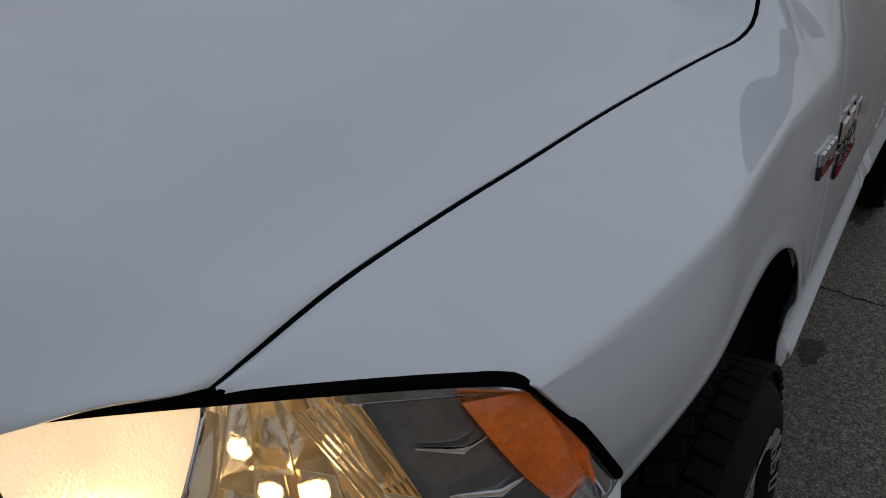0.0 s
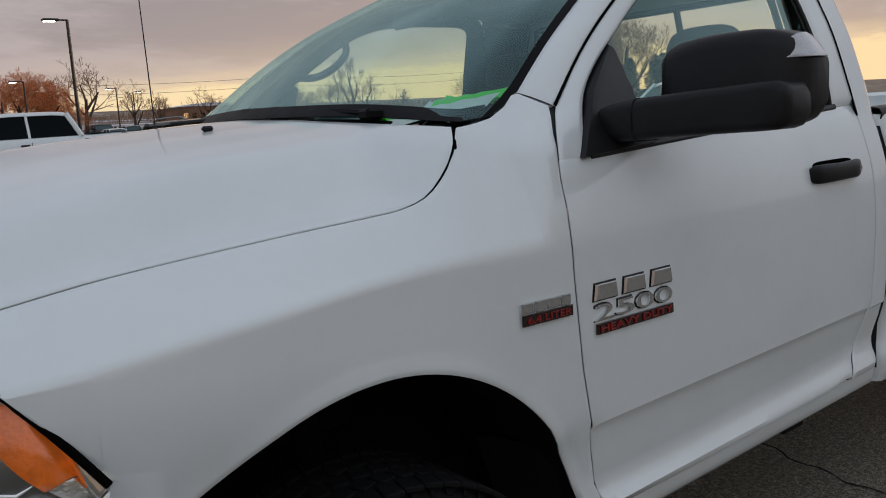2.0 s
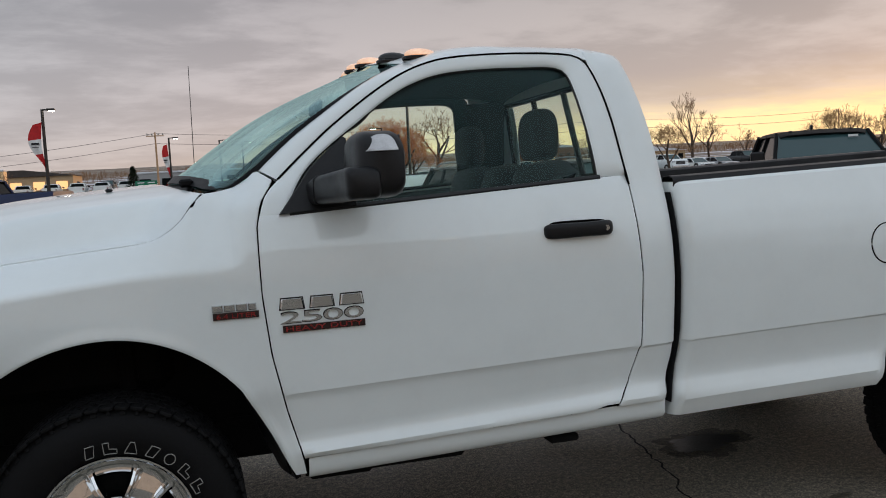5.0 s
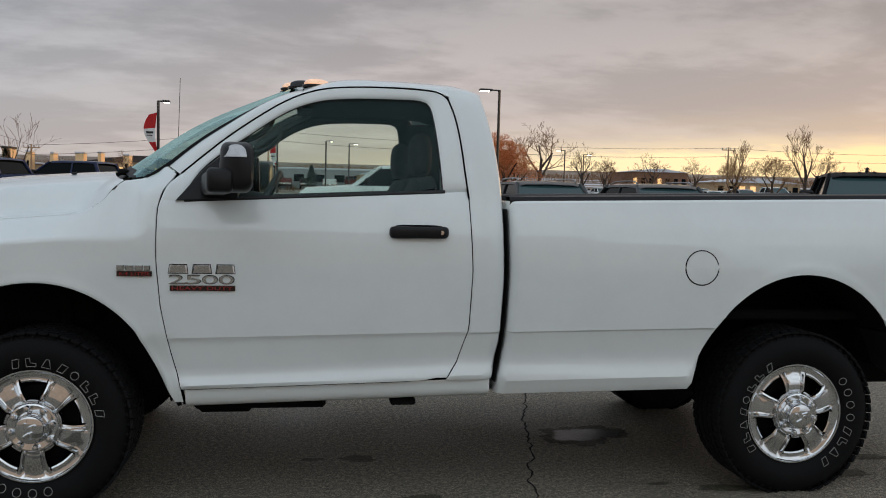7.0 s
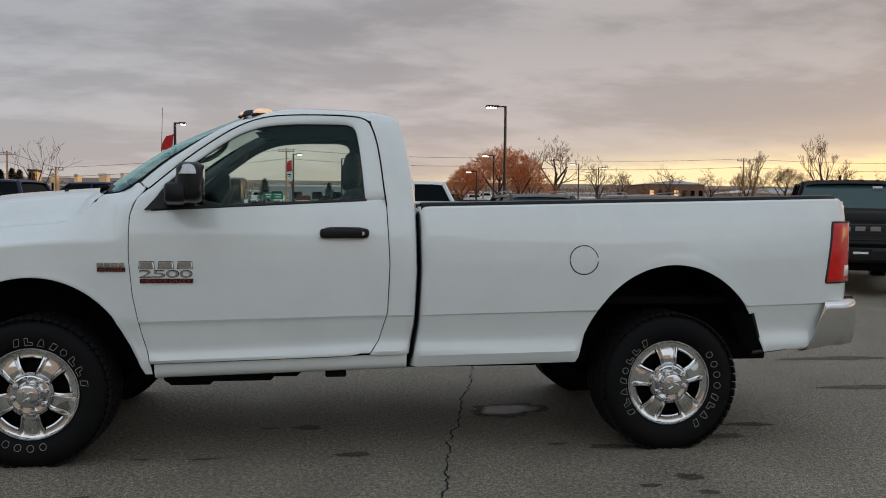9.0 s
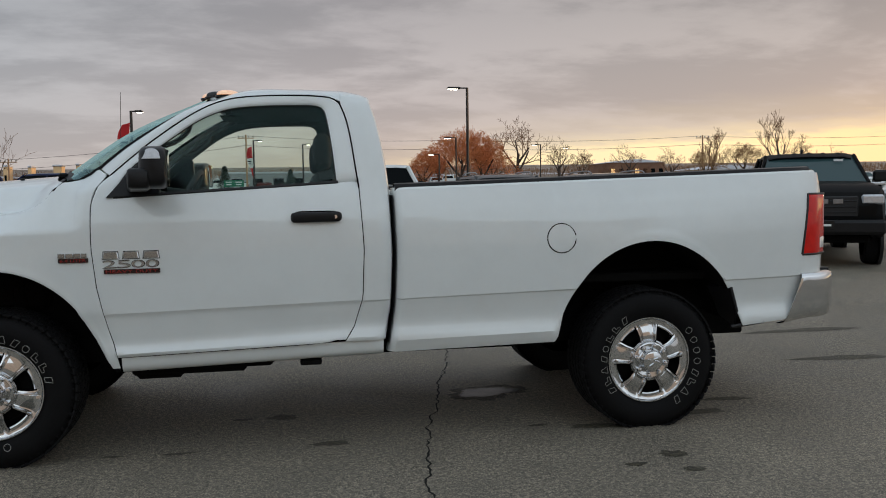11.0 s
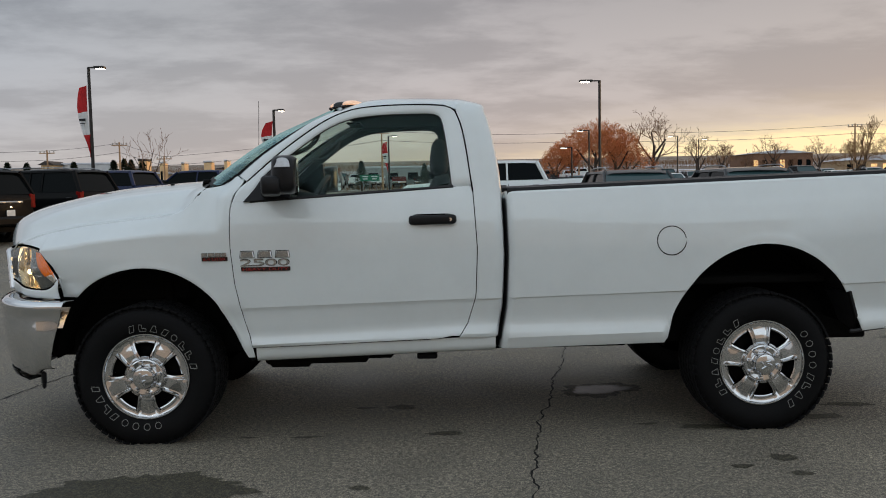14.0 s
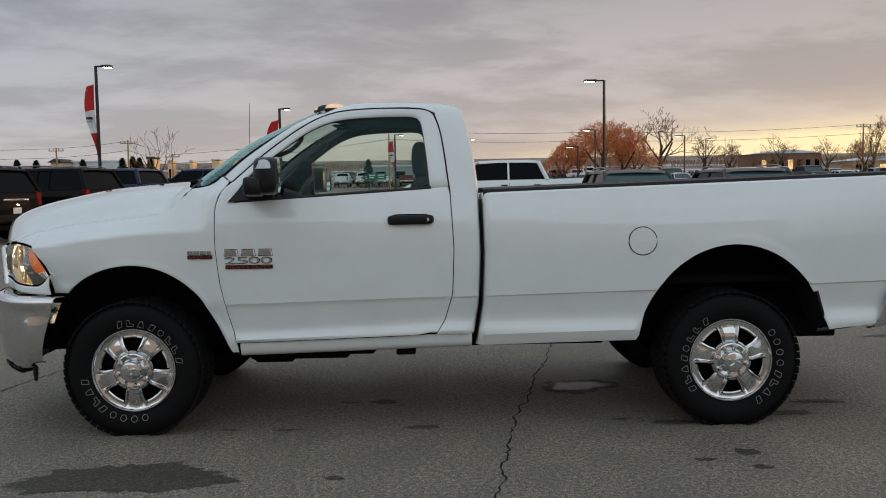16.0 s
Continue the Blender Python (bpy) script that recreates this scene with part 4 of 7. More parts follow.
for flip in (False, True):
    fl = (lambda g: mir(g)) if flip else (lambda g: g)
    py = side_y(1.4, 1.05) - 0.002
    sh = pose(0, py, 0)
    X0, X1 = 0.562, 0.846
    blocks = [prism([(X0 + p_, 1.070), (X0 + p_ + 0.082, 1.070), (X0 + p_ + 0.076, 1.107), (X0 + p_ + 0.006, 1.107)], "y", -0.010, 0, 0.005) for p_ in (0.0, 0.101, 0.202)]
    rims = [prism([(X0 + p_ - 0.003, 1.067), (X0 + p_ + 0.085, 1.067), (X0 + p_ + 0.079, 1.110), (X0 + p_ + 0.003, 1.110)], "y", -0.003, 0, 0.001) for p_ in (0.0, 0.101, 0.202)]
    b = part("badge", fl(xf(slab(X0 + 0.006, X1 + 0.002, 0.992, 1.016), sh)), M_DARKRED, truck, "chrome model badge on the door")
    for q, r_ in zip(blocks, rims):
        part("badge_block", fl(xf(q, sh)), M_CHROME, b)
        part("block_rim", fl(xf(r_, sh)), M_GLOSSBLK, b)
    for k, ch in enumerate("2500"):
        part("badge_figure", fl(xf(fit_text(ch, X0 + 0.002 + 0.0715 * k, X0 + 0.002 + 0.0715 * k + 0.064, 1.024, 1.060, 0.008), sh)), M_CHROME, b, "chrome figure " + ch)
        part("figure_rim", fl(xf(fit_text(ch, X0 - 0.001 + 0.0715 * k, X0 + 0.005 + 0.0715 * k + 0.064, 1.021, 1.063, 0.002), sh)), M_GLOSSBLK, b)
    for wd, xa, xb in (("HEAVY", X0 + 0.016, X0 + 0.150), ("DUTY", X0 + 0.166, X1 - 0.008)):
        part("badge_word", fl(xf(fit_text(wd, xa, xb, 0.996, 1.012, 0.003), pose(0, py - 0.0085, 0))), M_REDBADGE, b, "red letters " + wd)
    py2 = side_y(0.42, 1.08) - 0.003
    sh2 = pose(0, py2, 0) @ pose(0.42, 0, 0, 0, 0, -1.5) @ pose(-0.42, 0, 0)
    e = part("engine_badge", fl(xf(slab(0.345, 0.493, 1.054, 1.077), sh2)), M_DARKRED, truck, "red engine badge with chrome blocks on the fender")
    for k in range(4):
        part("badge_block", fl(xf(prism([(0.343 + 0.039 * k, 1.080), (0.343 + 0.039 * k + (0.034 if k < 3 else 0.026), 1.080), (0.343 + 0.039 * k + (0.034 if k < 3 else 0.026), 1.103), (0.343 + 0.039 * k, 1.103)], "y", -0.009, 0, 0.0035), sh2)), M_CHROME, e)
    part("engine_badge_text", fl(xf(fit_text("6.4 LITER", 0.356, 0.484, 1.058, 1.073, 0.002), sh2 @ pose(0, -0.0085, 0))), M_REDBADGE, e, "red letters 6.4 LITER")

# headlamps
for flip in (False, True):
    f = mir if flip else (lambda g: g)
    up_e = spline(lamp_top, 20)
    lo_e = spline(lb[:-1], 20)
    # outer lens: rows from the inner end to the outer rear corner
    rows = []
    for k in range(20):
        a, b = up_e[k], lo_e[k]
        m_ = (a + b) / 2 + np.array([-0.022, -0.020, 0])
        rows.append(spline([a, m_, b], 8))
    tri = [spline([lamp_back[i], lamp_back[i] * 0.5 + lo_e[19] * 0.5 + np.array([-0.006, -0.006, 0]), lo_e[19]], 8) for i in range(1, 10)]
    allr = rows + tri
    back = [[(q[0] + 0.10, q[1] + 0.10, q[2]) for q in r] for r in allr]
    hl = part("headlamp", f(cat(grid(back), grid([[r[0], b[0]] for r, b in zip(allr, back)]), grid([[r[-1], b[-1]] for r, b in zip(allr, back)]))), M_BRUSH, truck, "lit halogen headlamp with an amber turn signal")
    part("lens", f(grid(allr)), M_LENS, hl, shadow=False, sharp=80)
    border = spline([r[0] for r in allr], 60)
    part("lamp_gasket", f(cat(tube(np.array(border) + np.array([0.001, 0.001, -0.001]), 0.0072, 10), tube([r[-1] for r in allr], 0.006, 8))), M_SEAM, hl)
    LR = np.array(allr)
    last = len(allr) - 1

    def lens_point(k, j, d):
        """A point d behind the lens, k along it and j down it."""
        k, j = min(max(k, 0.0), last - 1e-6), min(max(j, 0.0), 7 - 1e-6)
        k0, j0 = int(k), int(j)
        u, w = k - k0, j - j0
        p = (LR[k0, j0] * (1 - u) + LR[k0 + 1, j0] * u) * (1 - w) + (LR[k0, j0 + 1] * (1 - u) + LR[k0 + 1, j0 + 1] * u) * w
        return p + np.array([d, d, 0])

    def patch_of(ka, kb, j0, j1, depth, nu=9, nv=8):
        """A sheet between two slanted edges, ka(j) and kb(j), with depth(u, v) behind the lens."""
        return grid([[lens_point(ka(j) + (kb(j) - ka(j)) * u, j, depth(u, v)) for v, j in zip(np.linspace(0, 1, nv), np.linspace(j0, j1, nv))] for u in np.linspace(0, 1, nu)])

    part("upper_bezel", f(patch_of(lambda j: 1.0, lambda j: 13.2, 0.10, 0.62, lambda u, v: 0.006 + 0.02 * v)), M_GLOSSBLK, hl, thick=0.003)
    part("chrome_strip", f(patch_of(lambda j: 13.2, lambda j: 19.0, 0.12, 0.75, lambda u, v: 0.006 + 0.008 * v)), M_CHROME, hl, thick=0.003)
    edge_1 = lambda j: 9.6 - 0.62 * j
    edge_2 = lambda j: 13.4 + 0.22 * j
    edge_3 = lambda j: 16.2 + 0.34 * j
    edge_4 = lambda j: 24.2 - 0.10 * j
    part("reflector", f(patch_of(lambda j: 2.6 + 0.28 * j, edge_1, 0.62, 7, lambda u, v: 0.022 + 0.05 * math.sin(math.pi * u) * (0.5 + 0.5 * v))), M_WARM, hl, "reflector bowl with a warm glow of its own", thick=0.003)
    part("inner_bezel", f(patch_of(lambda j: 1.0, lambda j: 2.6 + 0.28 * j, 0.62, 7, lambda u, v: 0.010 + 0.012 * u)), M_INT, hl, thick=0.003)
    # facets of the second bowl, fanned about its bulb
    n_f = 6
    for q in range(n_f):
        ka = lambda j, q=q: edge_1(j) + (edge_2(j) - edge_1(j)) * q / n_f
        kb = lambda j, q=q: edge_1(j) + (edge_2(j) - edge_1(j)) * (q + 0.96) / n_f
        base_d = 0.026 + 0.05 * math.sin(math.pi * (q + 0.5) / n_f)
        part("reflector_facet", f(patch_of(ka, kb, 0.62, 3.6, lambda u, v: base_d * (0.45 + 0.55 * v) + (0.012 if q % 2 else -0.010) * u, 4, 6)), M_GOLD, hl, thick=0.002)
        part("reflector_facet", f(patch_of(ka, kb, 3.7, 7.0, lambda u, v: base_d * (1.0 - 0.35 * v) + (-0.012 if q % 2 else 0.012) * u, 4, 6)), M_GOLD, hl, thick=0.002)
    rib_at = [lens_point(edge_1(1.0) + (edge_2(1.0) - edge_1(1.0)) * w, 0.9, 0.020) for w in np.linspace(0.55, 0.98, 9)]
    rib_to = [lens_point(edge_1(5.5) + (edge_2(5.5) - edge_1(5.5)) * w, 5.2, 0.030) for w in np.linspace(0.80, 0.99, 9)]
    for p_, q_ in zip(rib_at, rib_to):
        part("reflector_rib", f(tube([p_, (p_ + q_) / 2 + np.array([0.006, 0.006, 0]), q_], 0.0022, 6)), M_GOLD, hl)
    for k, j in ((5.6, 4.6), (10.2, 4.6)):
        c = lens_point(k, j, 0.046)
        part("bulb", f(xf(lathe([(0.0, -0.022), (0.014, -0.018), (0.016, 0.0), (0.012, 0.02), (0.0, 0.022)], 16), pose(*c) @ pose(0, 0, 0, 0, 0, -40))), M_BULB, hl, "glowing bulb")
    part("divider", f(grid([[lens_point(edge_1(j), j, d) for j in np.linspace(0.6, 7, 9)] for d in (0.006, 0.012, 0.06)])), M_CHROME, hl, thick=0.005)
    part("marker_panel", f(patch_of(edge_2, edge_3, 0.72, 7, lambda u, v: 0.014 + 0.004 * math.sin(9 * v))), M_MARKER, hl, "grey marker panel with chrome louvres", thick=0.003)
    for j in (2.0, 3.4, 4.8):
        part("louvre", f(tube([lens_point(edge_2(j) + 0.7, j - 0.1, 0.012), lens_point(edge_3(j) - 1.0, j, 0.008), lens_point(edge_3(j) - 0.15, j - 0.25, 0.008)], [0.0015, 0.0038, 0.0012], 8)), M_CHROME, hl)
    part("turn_signal", f(patch_of(edge_3, edge_4, 0.80, 5.0, lambda u, v: 0.008 + 0.008 * math.sin(math.pi * u), 14, 10)), M_AMBER, hl, "amber turn signal lens", thick=0.005)
    part("side_reflector", f(patch_of(edge_3, edge_4, 5.05, 7, lambda u, v: 0.012)), M_BRUSH, hl, thick=0.003)
    part("lamp_rim", f(patch_of(edge_4, lambda j: float(last), 0.2, 7, lambda u, v: 0.010 - 0.004 * u)), M_CHROME, hl, thick=0.003)

# grille and bumpers
def grille_x(y):
    return -0.985 - 0.165 * (1 - ((y - 1.0) / 0.41) ** 2)


gy_ = np.linspace(0.60, 1.40, 13)
g_ = part("grille", grid([[(grille_x(y) + 0.05, y, 0.86), (grille_x(y) + 0.05, y, 1.085)] for y in gy_]), M_TRIM, truck, "dark grille with chrome bars", thick=0.01)
for k in range(4):
    part("grille_bar", tube([(grille_x(y) + 0.006, y, 0.895 + 0.052 * k) for y in gy_], 0.014, 6), M_CHROME, g_)
part("grille_surround", tube(spline([(-0.985, 0.59, 0.87)] + [(grille_x(y) + 0.008, y, 1.086) for y in gy_[1:-1]] + [(-0.985, 1.41, 0.87)], 40), 0.022, 8), M_CHROME, g_)
path_b = spline([(-0.425, -0.005, 0), (-0.60, 0.03, 0), (-0.76, 0.115, 0), (-0.90, 0.28, 0), (-1.00, 0.55, 0), (-1.05, 1.0, 0), (-1.00, 1.45, 0), (-0.90, 1.72, 0), (-0.76, 1.885, 0), (-0.60, 1.97, 0), (-0.425, 2.005, 0)], 60)
BM = []
for p in path_b:
    n = np.array([p[0] + 0.2, p[1] - 1.0, 0])
    n /= np.linalg.norm(n)
    k = sstep(-0.45, -0.72, p[0])
    zb = 0.46 - 0.045 * k
    prof = [tuple(q[:2]) for q in spline([(-0.10, 0.838, 0), (-0.012, 0.843, 0), (0.010, 0.832, 0), (0.014, 0.800, 0), (0.002, 0.770, 0), (0.0, 0.74, 0), (0.003, 0.66, 0), (-0.008, 0.55, 0), (-0.045, zb, 0), (-0.08, zb - 0.01, 0)], 26)]
    BM.append([p + n * a + np.array([0, 0, b]) - np.array([0.13, 0, 0]) * ((0.842 - b) / 0.42) * (1 - k) for a, b in prof])
part("front_bumper", grid(BM), M_CHROME, truck, "chrome front bumper", thick=0.006, sharp=60)
AD = [[p * np.array([1, 1, 0]) - np.array([(p[0] + 0.2), p[1] - 1, 0]) * q + np.array([0, 0, z]) for q, z in ((0.03, 0.42), (0.05, 0.385), (0.10, 0.35), (0.2, 0.36))] for p in path_b[10:50]]
part("air_dam", grid(AD), M_BLACK, truck, thick=0.008)
both("tow_bracket", cat(box((-0.62, 0.13, 0.385), (0.030, 0.03, 0.08), 0.012), box((-0.62, 0.13, 0.345), (0.024, 0.024, 0.05), 0.011)), M_BLACK)
path_r = spline([(4.44, 0.040, 0), (4.56, 0.044, 0), (4.70, 0.070, 0), (4.81, 0.16, 0), (4.86, 0.32, 0), (4.88, 1.0, 0), (4.86, 1.68, 0), (4.81, 1.84, 0), (4.70, 1.915, 0), (4.55, 1.94, 0), (4.40, 1.945, 0)], 60)
RB = []
for p in path_r:
    n = np.array([p[0] - 4.0, p[1] - 1.0, 0])
    n /= np.linalg.norm(n)
    k = sstep(4.42, 4.62, p[0])
    lean = 0.10 * (1 - k)
    prof = spline([(-0.12, 0.868, 0), (-0.012, 0.870, 0), (0.002, 0.858, 0), (0.006, 0.80, 0), (0.004, 0.70, 0), (-0.004, 0.605, 0), (-0.02, 0.575, 0), (-0.06, 0.570, 0)], 20)
    RB.append([p + n * a + np.array([lean * (b - 0.60) / 0.26, 0, b + 0.03 * k * (0.87 - b) / 0.3]) for a, b, _ in prof])
part("rear_bumper", grid(RB), M_CHROME, truck, "chrome rear step bumper", thick=0.006, sharp=60)
part("bumper_step", box((4.78, 1.0, 0.872), (0.16, 1.5, 0.018), 0.006), M_BLACK, truck)

# roof clearance lamps and the antenna
for k, (x, y, z) in enumerate(((1.15, 0.420, 1.954), (1.08, 0.570, 1.962), (1.035, 0.800, 1.978), (1.025, 1.00, 1.982), (1.035, 1.20, 1.978), (1.15, 1.580, 1.954))):
    base = xf(lathe([(0.0, -0.004), (0.072, -0.003), (0.076, 0.0), (0.075, 0.010)], 24), pose(x + 0.05, y, z, -90, 0, 0) @ Matrix.Diagonal((1.0, 1.0, 0.62, 1)))
    cl_ = part("clearance_lamp", base, M_GLOSSBLK, truck, "roof clearance lamp, lit amber except the black second one")
    dome = [[(x + 0.05 + 0.066 * math.cos(a) * math.cos(e) - 0.01 * math.sin(e), y + 0.040 * math.sin(a) * math.cos(e), z + 0.006 + 0.028 * math.sin(e)) for a in np.linspace(0, 2 * np.pi, 21)] for e in np.linspace(0, np.pi / 2, 6)]
    # the second dome stays black: it stands for a roof antenna
    part("lamp_lens", grid(dome), M_GLOSSBLK if k == 1 else M_CLEAR, cl_)
part("antenna_mast", cat(tube([(0.325, 1.90, 1.42), (0.335, 1.96, 2.15)], [0.0026, 0.0018], 6), xf(lathe([(0.0, -0.03), (0.012, -0.025), (0.02, 0.0), (0.022, 0.02)], 12), pose(0.325, 1.90, 1.43, -90))), M_TRIM, truck)

# wheels
WHEEL_Y = 0.045


def wheel_meshes():
    R = 0.418
    prof = [(0.238, 0.03), (0.250, 0.012), (0.262, -0.004), (0.285, -0.020), (0.320, -0.028), (0.352, -0.024), (0.376, -0.010), (0.392, 0.008), (R - 0.012, 0.022), (R - 0.010, 0.06), (R - 0.008, 0.13), (R - 0.010, 0.20), (R - 0.012, 0.24), (0.392, 0.255), (0.36, 0.28), (0.30, 0.285), (0.25, 0.25)]
    tyre = lathe(prof, 72)
    blocks = []
    n = 56
    for k in range(n):
        a = 2 * math.pi * k / n
        for y0, w, o, ln in ((0.020, 0.056, 0.0, 0.041), (0.080, 0.046, 0.5, 0.037), (0.130, 0.046, 0.0, 0.037), (0.182, 0.046, 0.5, 0.037), (0.240, 0.050, 0.0, 0.041)):
            aa = a + o * 2 * math.pi / n
            m = pose(0, 0, 0, 0, -math.degrees(aa), 0) @ pose(R - 0.010, y0, 0, 0, 0, 0) @ pose(0, 0, 0, 18 if o else -12, 0, 0)
            blocks.append(xf(box((0, 0, 0), (0.013, w, ln), 0.003), m))
        # shoulder lugs that run down the sidewall
        m = pose(0, 0, 0, 0, -math.degrees(a), 0) @ pose(0.395, 0.004, 0, 0, 0, 26)
        blocks.append(xf(box((0, 0, 0), (0.022, 0.005, 0.020 if k % 2 else 0.013), 0.002), m))
    tread = cat(*blocks)
    # outlined raised letter shapes on the sidewall
    marks = []

    def outline(a0, a1, r0, r1, kind):
        """A raised outline of one plain shape on the sidewall: a slanted block, a wedge, an oval or a step."""
        shapes = {0: [(0.1, 0), (0.75, 0), (1.0, 1), (0.35, 1)], 1: [(0, 0), (1, 0), (0.66, 1), (0.38, 1)], 2: [(0.5 + 0.5 * math.cos(k * 0.628), 0.5 + 0.5 * math.sin(k * 0.628)) for k in range(10)], 3: [(0, 0), (1, 0), (1, 0.38), (0.42, 0.45), (0.42, 1), (0.0, 1)]}
        pts = [(r0 + (r1 - r0) * v, a0 + (a1 - a0) * u) for u, v in shapes[kind]]
        loop = []
        for i in range(len(pts)):
            (ra, aa), (rb_, ab) = pts[i], pts[(i + 1) % len(pts)]
            for k in range(3):
                r, a = ra + (rb_ - ra) * k / 3, aa + (ab - aa) * k / 3
                loop.append((r * math.cos(a), -0.0215 - 0.0095 * math.sin(math.pi * (r - 0.262) / 0.12), r * math.sin(a)))
        loop.append(loop[0])
        return tube(loop, 0.0016, 4, cap=False)

    for start, cnt in ((107, 8), (287, 8)):
        for k in range(cnt):
            a0 = radians(start - 12.9 * k)
            kind = (0, 3, 1, 0, 2, 3, 3, 0)[k] if start < 200 else (2, 2, 2, 2, 0, 3, 1, 0)[k]
            marks.append(outline(a0, a0 - radians(8.2 if kind != 2 else 7.0), 0.268, 0.306, kind))
    lip = lathe([(0.225, 0.10), (0.228, 0.05), (0.236, 0.012), (0.243, 0.0), (0.249, 0.0), (0.251, 0.008), (0.246, 0.03)], 64)
    barrel = lathe([(0.225, 0.10), (0.215, 0.20)], 48)
    spokes = []
    hwin = line([0.09, 0.122, 0.160, 0.195, 0.236], [9.5, 11.0, 15.0, 15.5, 15.0])
    for k in range(5):
        ac = 270 + 72 * k
        rows = []
        for r, y in ((0.104, 0.016), (0.114, 0.006), (0.124, 0.000), (0.145, -0.001), (0.165, 0.003), (0.185, 0.009), (0.198, 0.013), (0.212, 0.015), (0.226, 0.013), (0.238, 0.008)):
            h_ = 36 - hwin(r)
            inwin = 0.118 < r < 0.203
            on = sstep(0.108, 0.122, r) * sstep(0.222, 0.200, r)
            row = []
            for u, d in ((-1.0, 0.050 if inwin else 0.0), (-0.97, 0.012 if inwin else 0.0), (-0.90, -0.006 * on), (-0.78, -0.008 * on), (-0.66, 0.008 * on), (-0.56, 0.010 * on), (-0.50, -0.002 * on), (0, -0.003 * on), (0.50, -0.002 * on), (0.56, 0.010 * on), (0.66, 0.008 * on), (0.78, -0.008 * on), (0.90, -0.006 * on), (0.97, 0.012 if inwin else 0.0), (1.0, 0.050 if inwin else 0.0)):
                a = radians(ac + u * h_)
                row.append((r * math.cos(a), y + d, r * math.sin(a)))
            rows.append(row)
        spokes.append(grid(rows))
        for band in (((0.104, 0.016), (0.112, 0.002), (0.120, -0.004), (0.128, 0.050)), ((0.190, 0.050), (0.197, 0.016), (0.204, 0.012), (0.214, 0.015), (0.226, 0.013), (0.238, 0.008))):
            rows = []
            for r, y in band:
                rows.append([(r * math.cos(radians(ac + 36 + u * hwin(r))), y, r * math.sin(radians(ac + 36 + u * hwin(r)))) for u in np.linspace(-1, 1, 9)])
            spokes.append(grid(rows))
    face = lathe([(0.236, 0.009), (0.240, 0.004)], 64)
    rim = cat(lip, face, *spokes)
    hub = lathe([(0.110, 0.02), (0.109, -0.008), (0.104, -0.016), (0.098, -0.018), (0.072, -0.012), (0.066, -0.020), (0.063, -0.046), (0.057, -0.055), (0.046, -0.059), (0.022, -0.062), (0.0, -0.063)], 48)
    nuts = [xf(lathe([(0.015, 0.0), (0.015, -0.018), (0.011, -0.027), (0.0, -0.029)], 12), pose(0.087 * math.cos(a), -0.014, 0.087 * math.sin(a))) for a in np.arange(8) * math.pi / 4 + 0.2]
    boss = [xf(box((0, 0, 0), (0.034, 0.010, 0.014), 0.004), pose(0.022 * math.cos(a), -0.062, 0.022 * math.sin(a), 0, -math.degrees(a) + 30, 0)) for a in (0.9, 2.24, 4.3, 5.1)]
    # black backing and barrel hold the shade inside the rim's openings as colour
    dark = lathe([(0.0, 0.10), (0.222, 0.10)], 32)
    disc_ = lathe([(0.10, 0.085), (0.17, 0.085), (0.172, 0.095)], 32)
    return (mesh_of("rim", rim, M_CHROME, 30), mesh_of("tyre", tyre, M_RUBBER, 40), mesh_of("hub_cap", cat(hub, *boss), M_CHROME, 30), [mesh_of("sidewall_mark", q, M_LETTER, 60) for q in marks], mesh_of("brake_disc", cat(dark, disc_, barrel), M_UNDER, 40), mesh_of("tread", tread, M_RUBBER, 40), [mesh_of("lug_nut", q, M_CHROME, 30) for q in nuts])


WM = wheel_meshes()


def wheel(parent, m, flip=False):
    mm = m @ (pose(0, 0, 0, 0, 0, 180) if flip else Matrix())
    w = part("wheel", WM[0], None, parent, "chrome steel wheel", at=mm)
    part("tyre", WM[1], None, w, "black all-terrain tyre")
    part("hub_cap", WM[2], None, w)
    for q in WM[3]:
        part("sidewall_mark", q, None, w, "outlined pale sidewall mark")
    tagged(part("tread", WM[5], None, w), kind="stuff")
    for q in WM[6]:
        part("lug_nut", q, None, w)
    part("brake_disc", WM[4], None, w)
    return w


wheel(truck, pose(0, WHEEL_Y, HUB, 0, 0, 0))
wheel(truck, pose(WB, WHEEL_Y, HUB, 0, -112, 0))
wheel(truck, pose(0, 2 - WHEEL_Y, HUB, 0, 10, 0), True)
wheel(truck, pose(WB, 2 - WHEEL_Y, HUB, 0, 70, 0), True)

# wheel wells, flaps, underbody
for cx, af, zc in ((-0.01, arch_f, 0.40), (3.583, arch_r, 0.42)):
    aa = np.linspace(radians(7), radians(172 if cx < 1 else 165), 22)
    rr = 0.62 if cx < 1 else 0.672
    lin = grid([[(cx - 0.583 * math.cos(a), y, zc + rr * math.sin(a)) for y in (side_y(cx - 0.583 * math.cos(a), zc + rr * math.sin(a)) + 0.012, 0.25, 0.50)] for a in aa])
    wall = grid([[(cx - 0.588 * k * math.cos(a), 0.50, zc + rr * k * math.sin(a)) for k in (0.0, 0.5, 1.0)] for a in aa])
    both("wheel_well", cat(lin, wall), M_LINER, "black plastic wheel well liner", thick=0.006)
both("mud_flap", grid([[(0.505, 0.135, 0.72), (0.545, 0.140, 0.60), (0.598, 0.155, 0.452)], [(0.45, 0.33, 0.72), (0.50, 0.34, 0.58), (0.56, 0.34, 0.440)]]), M_BLACK, thick=0.02)
both("mud_flap", grid([[(4.07, 0.03, 0.80), (4.115, 0.045, 0.66), (4.125, 0.06, 0.57)], [(4.03, 0.22, 0.80), (4.08, 0.22, 0.70), (4.10, 0.20, 0.62)]]), M_BLACK, thick=0.03)
